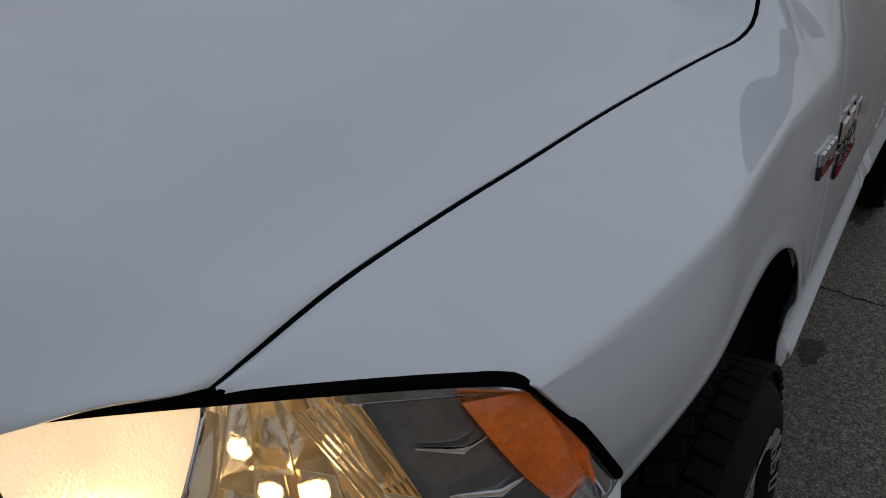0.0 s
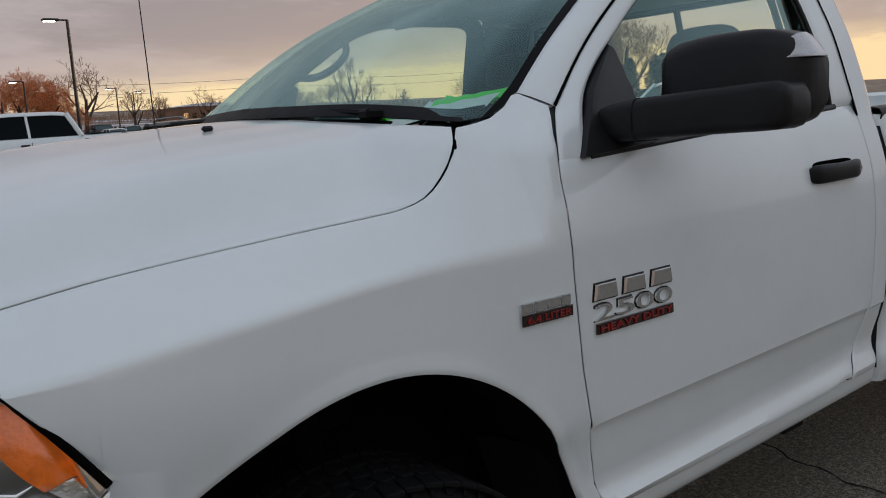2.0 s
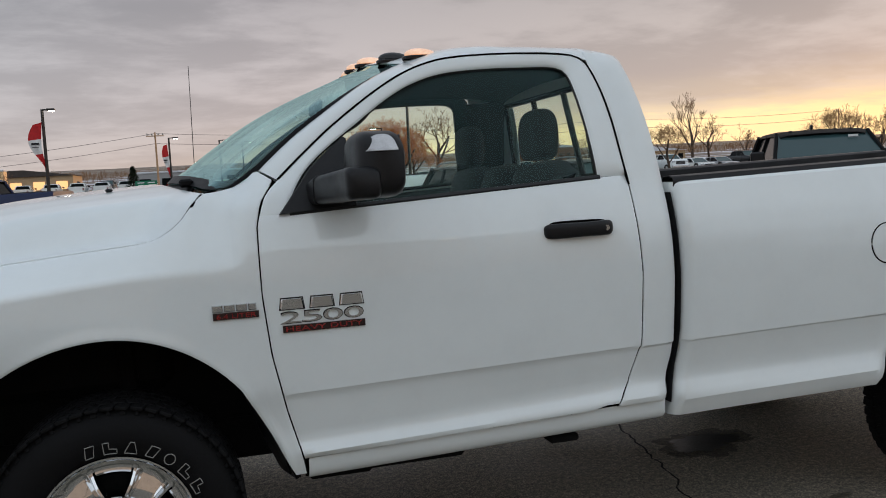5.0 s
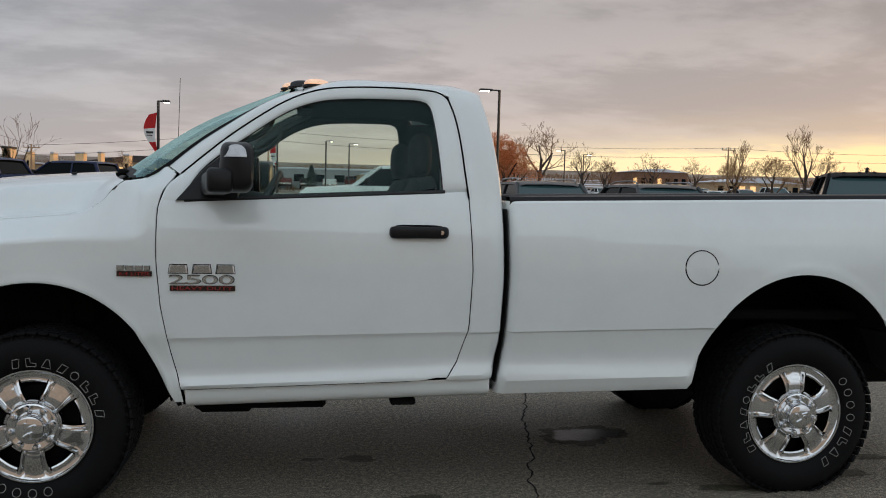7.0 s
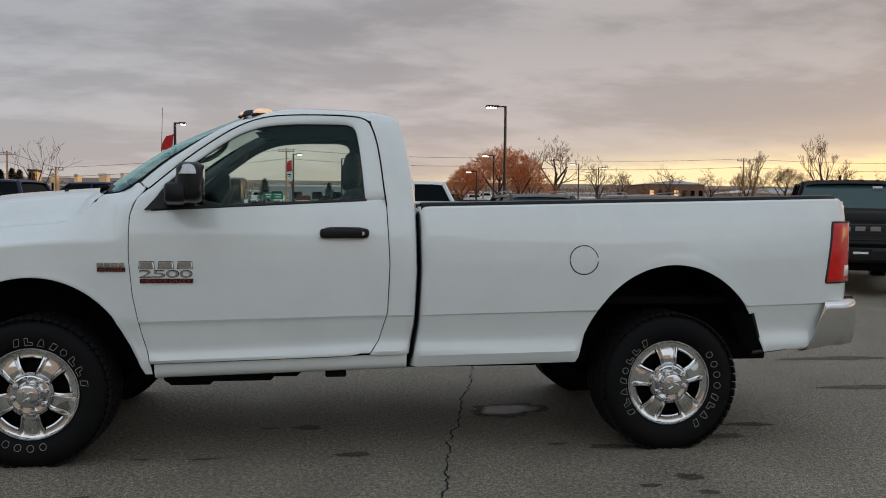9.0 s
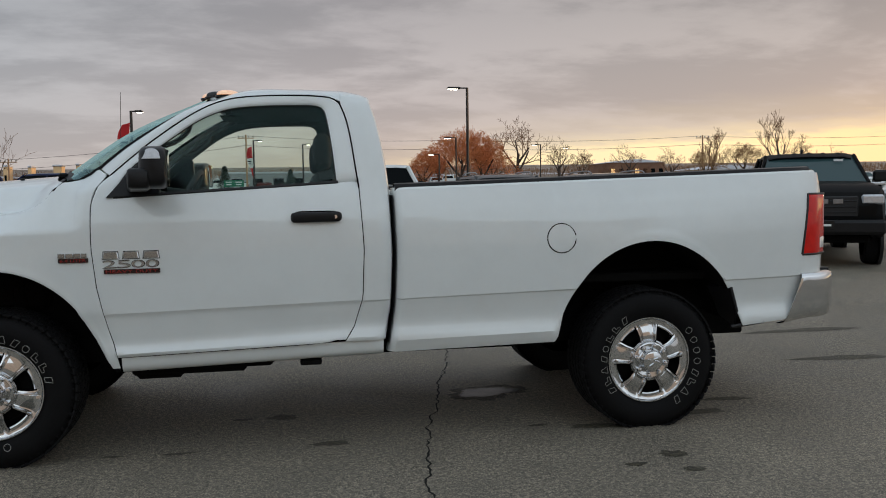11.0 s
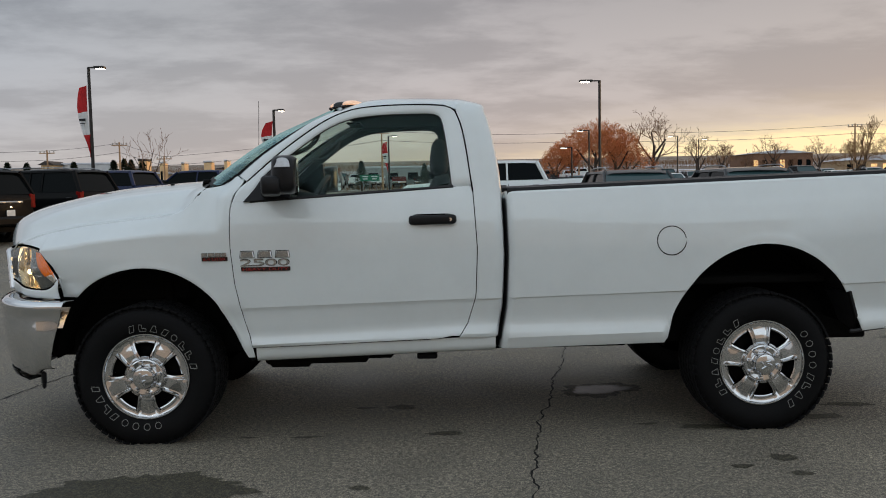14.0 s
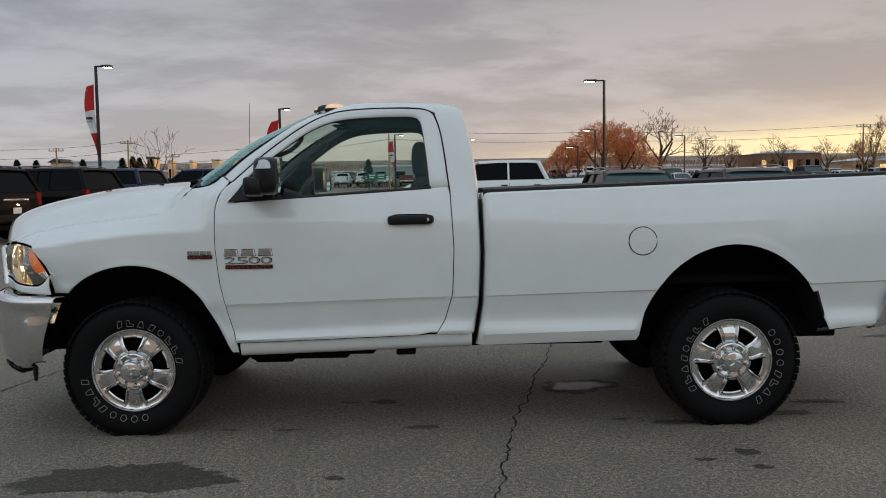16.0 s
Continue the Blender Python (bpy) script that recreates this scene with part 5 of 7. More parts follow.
both("bed_brace", tube([(4.09, 0.06, 0.565), (4.30, 0.06, 0.59)], 0.012, 6), M_TRIM)
both("frame_rail", cat(box((1.8, 0.52, 0.53), (5.2, 0.08, 0.16), 0.01)), M_UNDER)
part("floor_pan", cat(box((1.35, 1.0, 0.56), (1.35, 1.62, 0.06), 0.02), box((3.4, 1.0, 0.86), (2.5, 1.5, 0.05), 0.01)), M_UNDER, truck)
part("fuel_tank", box((2.55, 0.62, 0.60), (0.95, 0.42, 0.26), 0.05), M_UNDER, truck)
part("transfer_case", cat(box((1.05, 0.75, 0.43), (0.75, 0.35, 0.14), 0.04), box((0.95, 0.35, 0.425), (0.62, 0.12, 0.055), 0.015), box((0.78, 0.42, 0.395), (0.26, 0.14, 0.06), 0.02)), M_UNDER, truck)
part("exhaust_pipe", tube(spline([(0.6, 1.35, 0.45), (1.6, 1.38, 0.45), (2.6, 1.40, 0.46), (3.0, 1.42, 0.60), (3.9, 1.42, 0.62), (4.6, 1.75, 0.55)], 30), 0.04, 10), M_UNDER, truck)
part("muffler", tube([(2.1, 1.38, 0.46), (2.2, 1.38, 0.46), (2.75, 1.40, 0.46), (2.85, 1.40, 0.46)], [0.05, 0.11, 0.11, 0.05], 16), M_UNDER, truck)
for x in (0.0, WB):
    part("axle", cat(tube([(x, 0.25, HUB), (x, 1.75, HUB)], 0.05, 12), xf(lathe([(0.0, -0.16), (0.10, -0.12), (0.16, 0.0), (0.10, 0.12), (0.0, 0.16)], 18), pose(x, 1.0, HUB, 0, 0, 90))), M_UNDER, truck)
# added tray, out of sight; it only deepens the shade on the ground
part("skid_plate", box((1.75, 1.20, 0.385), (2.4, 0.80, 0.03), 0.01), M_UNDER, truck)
both("body_mount", box((1.62, 0.20, 0.455), (0.12, 0.10, 0.03), 0.008), M_UNDER)
both("shock_absorber", tube([(0.06, 0.42, 0.45), (0.03, 0.46, 0.95)], 0.035, 10), M_UNDER)
part("engine_bay", box((-0.25, 1.0, 0.95), (0.9, 1.1, 0.40), 0.05), M_UNDER, truck)

# cab interior
dash = grid([spline([(0.36, y, 1.475), (0.62, y, 1.462), (0.74, y, 1.43), (0.80, y, 1.32), (0.76, y, 1.10), (0.62, y, 0.9)], 14) for y in np.linspace(0.28, 1.72, 6)])
part("dashboard", dash, M_INT, truck, thick=0.01)
part("gauge_hood", grid([spline([(0.66, 0.36, 1.44), (0.66, 0.42, 1.49), (0.66, 0.58, 1.50), (0.66, 0.72, 1.49), (0.66, 0.78, 1.44)], 12), spline([(0.80, 0.36, 1.42), (0.80, 0.42, 1.475), (0.80, 0.58, 1.485), (0.80, 0.72, 1.475), (0.80, 0.78, 1.42)], 12)]), M_INT, truck, thick=0.01)
sw = [(0.19 * math.cos(a), 0, 0.19 * math.sin(a)) for a in np.linspace(0, 2 * np.pi, 37)]
swm = pose(0.93, 0.57, 1.36, 0, 0, 90) @ pose(0, 0, 0, 28, 0, 0)
part("steering_wheel", xf(cat(tube(sw, 0.016, 8, cap=False), tube([(-0.18, 0, 0), (0.18, 0, 0)], 0.014, 6), tube([(0, 0, -0.18), (0, 0, 0)], 0.014, 6), lathe([(0.0, -0.03), (0.06, -0.02), (0.07, 0.01), (0.03, 0.12)], 20)), swm), M_INT, truck)


def seat(y0, w):
    cush = [[(x, y, z) for x, z in ((1.08, 0.93), (1.06, 1.0), (1.12, 1.05), (1.35, 1.04), (1.60, 1.02), (1.62, 0.95))] for y in np.linspace(y0, y0 + w, 5)]
    bk = []
    for y, o in zip(np.linspace(y0, y0 + w, 7), (0.05, 0.012, 0.0, 0.0, 0.0, 0.012, 0.05)):
        bk.append(spline([(1.55, y, 1.0), (1.58 + o, y, 1.2), (1.66 + o, y, 1.45 - o), (1.71, y, 1.525 - o), (1.77, y, 1.52 - o), (1.78 - o, y, 1.40), (1.74, y, 1.0)], 16))
    return cat(grid(cush), grid(bk))


for y0, w in ((0.27, 0.52), (0.80, 0.40), (1.21, 0.52)):
    s_ = part("seat", seat(y0, w), M_CLOTH, truck, "dark grey cloth seat", thick=0.02)
    if w > 0.45:
        hrs = []
        for z, hw, hd in ((1.535, 0.10, 0.035), (1.56, 0.135, 0.05), (1.64, 0.145, 0.055), (1.70, 0.135, 0.05), (1.728, 0.115, 0.038), (1.742, 0.085, 0.022), (1.747, 0.04, 0.010)):
            a = np.linspace(0, 2 * np.pi, 20, endpoint=False)
            hrs.append([(1.72 + hd * np.sign(math.cos(k)) * abs(math.cos(k)) ** 0.7, y0 + w / 2 + hw * np.sign(math.sin(k)) * abs(math.sin(k)) ** 0.6, z) for k in a])
        part("headrest", loft(hrs, 20), M_CLOTH, s_, sharp=60)
part("headliner", grid([[(x, y, rmid_z(x) - 0.045 - 0.11 * abs(y - 1) ** 2) for y in np.linspace(0.33, 1.67, 10)] for x in np.linspace(1.12, 1.98, 8)]), M_HEADLINER, truck, thick=0.004)
both("inner_pillar", grid([[p + np.array([0.03, 0.012, -0.02]), p + np.array([0.040, 0.05, -0.025]), p + np.array([0.055, 0.075, -0.040])] for p in pill_in]), M_HEADLINER, thick=0.01)
both("inner_door_panel", grid([[(x, 0.17, 0.65), (x, 0.16, 1.1), (x, 0.155, 1.37), (x, 0.135, belt(x) - 0.02)] for x in np.linspace(0.62, 1.86, 8)]), M_INT, thick=0.01)
both("inner_rear_pillar", grid([[(1.80, 0.175, 1.46), (1.79, 0.30, 1.88)], [(2.02, 0.22, 1.46), (1.98, 0.40, 1.88)]]), M_HEADLINER, thick=0.01)
part("cab_back_lining", box((2.03, 1.0, 1.15), (0.02, 1.6, 0.58), 0.01), M_INT, truck)
part("inside_mirror", xf(box((0, 0, 0), (0.03, 0.24, 0.07), 0.015), pose(0.86, 1.0, 1.82, 0, 8, 0)), M_TRIM, truck)
both("grab_handle", tube(spline([pill_in[7] + np.array([0.05, 0.065, -0.035]), pill_in[8] + np.array([0.07, 0.095, -0.06]), pill_in[10] + np.array([0.08, 0.105, -0.07]), pill_in[12] + np.array([0.07, 0.095, -0.06]), pill_in[13] + np.array([0.05, 0.065, -0.035])], 16), 0.014, 8), M_HEADLINER)
part("sun_visor", box((1.14, 0.66, 1.905), (0.10, 0.40, 0.012), 0.005), M_HEADLINER, truck)
part("sun_visor", box((1.14, 1.34, 1.905), (0.10, 0.40, 0.012), 0.005), M_HEADLINER, truck)


def sheet_at(c, w, l, rz, lift=0.0):
    P = [[(l * (i / 6 - 0.5), w * (j / 5 - 0.5), 0.010 * math.sin(i * 1.3 + j) + lift * (i / 6)) for j in range(6)] for i in range(7)]
    return xf(grid(P), pose(*c, 0, 0, rz))


solid("paper_sheet", sheet_at((0.485, 0.45, 1.482), 0.24, 0.19, 8, 0.055), M_PAPER, "white paper sheet lying on the dashboard", "paper")
solid("paper_folder", sheet_at((0.585, 0.45, 1.520), 0.20, 0.08, 14, 0.03), M_GREEN, "bright green paper folder on the dashboard", "folder")
solid("paper_tag", sheet_at((0.415, 0.60, 1.490), 0.08, 0.05, -10, 0.02), M_GREEN, "bright green paper tag on the dashboard", "tag")

# ---------------------------------------------------------------- the lot
def rgb(t, c):
    n = t.nodes.new("ShaderNodeRGB")
    n.outputs[0].default_value = (*c, 1.0)
    return n.outputs[0]


def asphalt(name="worn_asphalt", dim=(1.0, 1.0, 1.0)):
    m = bpy.data.materials.new(name)
    m.use_nodes = True
    t = m.node_tree
    p = t.nodes["Principled BSDF"]
    tc = t.nodes.new("ShaderNodeTexCoord")
    o = tc.outputs["Object"]

    def ns(scale, detail=6.0, rough=0.6):
        n = nd(t, "ShaderNodeTexNoise", i_Scale=scale, i_Detail=detail, i_Roughness=rough)
        t.links.new(o, n.inputs["Vector"])
        return n.outputs[0]

    big, mid, fine, grit = ns(0.35), ns(2.2), ns(38.0, 8.0, 0.9), ns(110.0, 5.0, 0.85)
    base = ramp(t, [(0.30, (0.106, 0.096, 0.076)), (0.55, (0.172, 0.153, 0.122)), (0.75, (0.240, 0.213, 0.170))], mathn(t, "ADD", mathn(t, "MULTIPLY", big, 0.45), mathn(t, "MULTIPLY", mid, 0.55))).outputs[0]
    spk = ramp(t, [(0.42, (0.10, 0.10, 0.10)), (0.50, (0.85, 0.85, 0.85)), (0.575, (3.4, 3.3, 3.05))], mathn(t, "ADD", mathn(t, "MULTIPLY", fine, 0.5), mathn(t, "MULTIPLY", grit, 0.5))).outputs[0]
    col = mixc(t, 0.9, base, spk, "MULTIPLY")
    sp = t.nodes.new("ShaderNodeSeparateXYZ")
    t.links.new(o, sp.inputs[0])
    edge = mathn(t, "MULTIPLY_ADD", mathn(t, "ADD", sp.outputs[1], mathn(t, "MULTIPLY", big, 6.0)), 0.5, -46.0, clamp=True)
    earth = ramp(t, [(0.40, (0.085, 0.058, 0.036)), (0.54, (0.19, 0.135, 0.09)), (0.64, (0.46, 0.44, 0.43))], ns(0.09, 8.0, 0.7)).outputs[0]
    col = mixc(t, edge, col, earth)
    col = mixc(t, 1.0, col, rgb(t, dim), "MULTIPLY")
    t.links.new(col, p.inputs["Base Color"])
    t.links.new(ramp(t, [(0.3, (0.55, 0.55, 0.55)), (0.7, (0.85, 0.85, 0.85))], mid).outputs[0], p.inputs["Roughness"])
    b = nd(t, "ShaderNodeBump", i_Strength=0.8, i_Distance=0.008)
    t.links.new(mathn(t, "ADD", mathn(t, "MULTIPLY", grit, 0.6), mathn(t, "MULTIPLY", fine, 0.5)), b.inputs["Height"])
    t.links.new(b.outputs[0], p.inputs["Normal"])
    return m


M_ASPHALT = asphalt()
M_DAMP = asphalt("damp_asphalt", (0.30, 0.30, 0.245))
M_WET = mat("standing_water", (0.035, 0.034, 0.032), rough=0.42, spec=0.3, vary=0.3, vscale=9, bump=0.2, bscale=60)
M_CRACK = mat("crack_filler", (0.010, 0.009, 0.008), rough=0.95, vary=0.3, vscale=30)
gx = np.r_[np.linspace(-2500, -60, 14), np.linspace(-50, 60, 40), np.linspace(75, 2500, 14)]
gy = np.r_[np.linspace(-2500, -40, 12), np.linspace(-30, 4, 12), np.linspace(8, 115, 30), np.linspace(125, 420, 14), np.linspace(500, 2500, 6)]
solid("ground", grid([[(x, y, 0.0135 * max(0.0, y - 4.0) + 0.030 * max(0.0, min(y, 420.0) - 115.0)) for y in gy] for x in gx]), M_ASPHALT, "worn grey asphalt of the parking lot", "ground", kind="structure")


def blot(cx, cy, rx_, ry_, seed, z=0.0025, n=110, rough=0.30, rot=0.0):
    """A stain with a ragged outline, lying on the asphalt."""
    rnd = random.Random(seed)
    ph = [rnd.uniform(0, 6.28) for _ in range(6)]
    V = [(cx, cy, z)]
    for k in range(n):
        a = 2 * math.pi * k / n
        r = 1 + rough * (0.5 * math.sin(2 * a + ph[0]) + 0.35 * math.sin(3 * a + ph[1]) + 0.25 * math.sin(5 * a + ph[2]) + 0.2 * math.sin(9 * a + ph[3]) + 0.15 * math.sin(14 * a + ph[4]) + 0.12 * math.sin(23 * a + ph[5])) + rnd.uniform(-0.06, 0.06)
        x, y = rx_ * r * math.cos(a), ry_ * r * math.sin(a)
        V.append((cx + x * math.cos(rot) - y * math.sin(rot), cy + x * math.sin(rot) + y * math.cos(rot), z))
    return V, [(0, k + 1, (k + 1) % n + 1) for k in range(n)]


def crack(pts, w, seed, z=0.003):
    rnd = random.Random(seed)
    p = spline(pts, int(len(pts) * 16))
    rows = []
    jx = 0.0
    for q in p:
        jx = jx * 0.6 + rnd.uniform(-1, 1) * 0.018
        hw = w * rnd.uniform(0.45, 1.3)
        rows.append([(q[0] + jx - hw, q[1], z), (q[0] + jx + hw, q[1], z)])
    return grid(rows)


STAINS = [(0.21, -0.73, 0.46, 0.24, 3), (1.21, 0.74, 0.06, 0.03, 4), (1.45, 0.74, 0.10, 0.055, 5), (2.94, 0.21, 0.07, 0.02, 6), (3.48, -0.48, 0.06, 0.06, 7), (3.22, -0.60, 0.05, 0.03, 8), (3.47, -0.73, 0.05, 0.035, 9), (3.27, 0.12, 0.17, 0.045, 10), (1.28, -0.78, 0.05, 0.03, 11), (4.32, 0.55, 0.16, 0.05, 12), (1.72, 0.11, 0.09, 0.05, 13), (4.0, 0.28, 0.16, 0.06, 14), (0.9, 0.1, 0.10, 0.02, 15), (0.55, 0.12, 0.05, 0.02, 16), (5.9, 1.6, 0.4, 0.08, 17), (6.4, 2.9, 0.5, 0.10, 18), (5.6, -0.3, 0.25, 0.06, 19)]
for cx, cy, rx_, ry_, sd in STAINS:
    solid("stain", blot(cx, cy, rx_, ry_, sd), M_DAMP, "dark damp stain on the asphalt", "stain", "stains on the lot", smooth=False)
solid("stain", blot(2.83, 1.10, 0.27, 0.20, 31, 0.0025), M_DAMP, "damp rim of a small puddle", "stain", smooth=False)
solid("puddle", blot(2.83, 1.10, 0.19, 0.13, 32, 0.005), M_WET, "small shallow puddle on the asphalt", "puddle", smooth=False)
solid("crack", crack([(2.02, -2.2, 0), (2.10, -1.02, 0), (2.18, -0.52, 0), (2.25, -0.06, 0), (2.32, 0.38, 0), (2.43, 0.81, 0), (2.53, 1.32, 0), (2.67, 1.92, 0), (2.86, 2.71, 0), (3.3, 5.0, 0)], 0.0055, 5), M_CRACK, "long ragged crack in the asphalt", "crack", smooth=False)
solid("crack", crack([(-1.9, -0.4, 0), (-1.5, 0.9, 0), (-1.42, 1.35, 0), (-1.30, 1.8, 0), (-1.1, 3.0, 0)], 0.007, 6), M_CRACK, "ragged crack in the asphalt ahead of the truck", "crack", smooth=False)

solid("wall_south", box((-18.0, -25.0, 4.2), (66.0, 0.4, 8.4), 0.05), mat("dark_cladding", (0.44, 0.44, 0.43), rough=0.6, vary=0.2, vscale=0.6, bump=0.1, bscale=8), "plain dark clad wall along the lot's near side", "wall", kind="structure")

# ---------------------------------------------------------------- other vehicles on the lot
def rise(x, y):
    """The land climbs gently away from the truck."""
    return 0.0135 * max(0.0, y - 4.0) + 0.030 * max(0.0, min(y, 420.0) - 115.0)


M_DKGLASS = mat("dark_window", (0.004, 0.006, 0.007), rough=0.10, spec=0.06)
M_SHIELD = mat("windshield_tint", (0.030, 0.064, 0.068), rough=0.06, spec=0.4, ior=1.5)
M_BLACKP = paint("black_paint", (0.003, 0.0035, 0.004), 0.004, 0.10)
M_BLACKP.node_tree.nodes["Principled BSDF"].inputs["Specular IOR Level"].default_value = 0.03
M_BLUEP = paint("blue_paint", (0.004, 0.013, 0.060), 0.01, 0.2)
M_GREYP = paint("grey_paint", (0.010, 0.013, 0.015), 0.01, 0.5)
M_REDP = paint("red_paint", (0.11, 0.010, 0.012), 0.03)
M_SILVERP = paint("silver_paint", (0.36, 0.37, 0.39), 0.04)
M_STEEL = mat("dull_steel", (0.30, 0.30, 0.31), rough=0.35, metal=1.0, vary=0.15, vscale=20)
M_HEADL = mat("headlamp_glass", (0.55, 0.57, 0.60), rough=0.1, metal=0.4, coat=1.0, vary=0.2, vscale=20)

sw_t = mesh_of("tyre", lathe([(0.22, 0.02), (0.26, 0.0), (0.33, -0.012), (0.375, 0.02), (0.385, 0.06), (0.385, 0.18), (0.37, 0.23), (0.25, 0.24)], 28), M_RUBBER)
sw_r = mesh_of("rim", cat(lathe([(0.235, 0.02), (0.22, 0.0), (0.20, 0.02), (0.06, 0.01), (0.05, -0.012), (0.0, -0.014)], 28), *[xf(box((0.135, 0.004, 0), (0.17, 0.03, 0.045), 0.008), pose(0, 0, 0, 0, 72 * k, 0)) for k in range(5)]), M_STEEL)

KINDS = {
    # length ahead of and behind the front axle, wheelbase, half width, hood, belt, roof heights, glass stations
    "big_suv": dict(front=-0.95, rear=4.25, wb=3.3, hw=1.0, hood=1.22, belt=1.22, roof=1.87, g=(0.55, 1.25, 3.95, 4.22), bed=None, clear=0.36),
    "crossover": dict(front=-0.92, rear=3.80, wb=2.85, hw=0.95, hood=1.05, belt=1.08, roof=1.66, g=(0.40, 1.20, 3.10, 3.70), bed=None, clear=0.28),
    "crew": dict(front=-1.0, rear=4.95, wb=3.78, hw=1.0, hood=1.38, belt=1.40, roof=1.95, g=(0.45, 1.10, 2.72, 2.95), bed=3.0, clear=0.46),
    "sedan": dict(front=-0.92, rear=3.85, wb=2.8, hw=0.91, hood=0.88, belt=0.95, roof=1.46, g=(0.45, 1.30, 2.55, 3.30), bed=None, clear=0.24),
}


def make_vehicle(kind, paintm, name, label, category, m, chrome=True, group=""):
    k = KINDS[kind]
    hw, belt_, roof_, hood_ = k["hw"], k["belt"], k["roof"], k["hood"]
    f, r, wb, cl = k["front"], k["rear"], k["wb"], k["clear"]
    ga, gb, gc, gd = k["g"]
    v = thing(name, label, category, group, m=m)
    # lower body: cross-sections along its length
    back_top = belt_ if k["bed"] is None else 1.42
    st = [(f, 0.80 * hw, cl + 0.16, hood_ * 0.72), (f + 0.05, 0.90 * hw, cl + 0.06, hood_ * 0.88), (f + 0.22, 0.97 * hw, cl, hood_ * 0.96), (0.0, hw, cl, hood_), (ga, hw, cl, hood_ + 0.03), (ga + 0.12, hw, cl, belt_ + 0.01), (wb * 0.5, hw, cl, belt_ + 0.02), (gd - 0.04, hw, cl, belt_ + 0.03)]
    if k["bed"]:
        st += [(gd, hw, cl, 1.42), (wb, hw, cl, 1.44), (r - 0.12, hw * 0.98, cl + 0.08, 1.45), (r, hw * 0.93, cl + 0.10, 1.44)]
    else:
        st += [(r - 0.25, hw * 0.98, cl + 0.04, belt_ + 0.04), (r - 0.05, hw * 0.93, cl + 0.08, belt_ + 0.02), (r, hw * 0.86, cl + 0.14, belt_ - 0.06)]
    rows = []
    for x, w, z0, z1 in st:
        half = [(w * 0.80, z0), (w * 0.97, z0 + 0.04), (w, z0 + 0.30 * (z1 - z0)), (w * 0.985, z0 + 0.62 * (z1 - z0)), (w * 0.965, z1 - 0.10), (w * 0.92, z1 - 0.02), (w * 0.80, z1)]
        rows.append([(x, -a, b) for a, b in half] + [(x, 0, z1 + 0.015)] + [(x, a, b) for a, b in half[::-1]])
    n = len(rows[0])
    body = grid(rows)
    body = (body[0], body[1] + [tuple(range(n)), tuple(range((len(rows) - 1) * n, len(rows) * n))])
    part("body", body, paintm, v, sharp=38)
    # glass house and roof
    wr, wbse = hw * 0.74, hw * 0.90
    G = [[(ga, -wbse, belt_), (gb, -wr, roof_ - 0.07)], [(gd, -wbse, belt_ + 0.02), (gc, -wr, roof_ - 0.07)], [(gd, wbse, belt_ + 0.02), (gc, wr, roof_ - 0.07)], [(ga, wbse, belt_), (gb, wr, roof_ - 0.07)]]
    for k_, nm in enumerate(("side_window", "rear_window", "side_window", "windshield")):
        a_, b_ = G[k_], G[(k_ + 1) % 4]
        part(nm, grid([a_, b_]), M_SHIELD if nm == "windshield" else M_DKGLASS, v, "dark tinted glass")
    rr = []
    for x, dz, ww in ((gb - 0.10, -0.085, 0.90), (gb + 0.05, -0.02, 0.98), (gb + 0.5, 0.0, 1.0), (gc - 0.3, 0.0, 1.0), (gc, -0.02, 0.98), (gc + 0.08, -0.075, 0.92)):
        rr.append([(x, y * wr * ww, roof_ + dz - e) for y, e in ((-1.05, 0.085), (-1.02, 0.04), (-0.85, 0.012), (0, 0.0), (0.85, 0.012), (1.02, 0.04), (1.05, 0.085))])
    part("roof", grid(rr), paintm, v, thick=0.02)
    pl = []
    for s in (-1, 1):
        pl += [tube([(ga - 0.02, s * (wbse + 0.012), belt_ - 0.02), (gb - 0.02, s * (wr + 0.012), roof_ - 0.06)], 0.035, 6), tube([(gd - 0.0, s * (wbse + 0.012), belt_), (gc + 0.0, s * (wr + 0.012), roof_ - 0.06)], 0.06, 6)]
        xm = (gb + gc) / 2
        pl.append(tube([(xm, s * (wbse + 0.008), belt_), (xm, s * (wr + 0.010), roof_ - 0.06)], 0.03, 6))
        if kind == "big_suv":
            pl.append(tube([(gc - 0.95, s * (wbse + 0.008), belt_), (gc - 0.95, s * (wr + 0.010), roof_ - 0.06)], 0.03, 6))
    for q in pl:
        part("pillar", q, paintm, v)
    # rails, lamps, grille, bumpers, mirrors
    if kind in ("crossover", "big_suv"):
        for s in (-1, 1):
            part("roof_rail", tube(spline([(gb + 0.10, s * wr * 0.92, roof_ - 0.01), (gb + 0.3, s * wr * 0.92, roof_ + 0.045), (gc - 0.4, s * wr * 0.92, roof_ + 0.045), (gc - 0.15, s * wr * 0.92, roof_)], 14), 0.016, 6), M_STEEL, v)
    for s in (-1, 1):
        part("headlamp", box((f + 0.10, s * hw * 0.74, hood_ * 0.80), (0.20, 0.34, 0.16), 0.03), M_HEADL, v)
        tl = part("tail_lamp", box((r - 0.07, s * hw * 0.86, back_top * 0.78 if k["bed"] else belt_ * 0.88), (0.14, 0.20, 0.36 if kind != "sedan" else 0.16), 0.02), M_REDDIM, v, "red tail lamp")
        mr = part("side_mirror", box((ga + 0.28, s * (hw + 0.14), belt_ + 0.10), (0.12, 0.24, 0.20 if kind != "sedan" else 0.14), 0.03), M_BLACK, v)
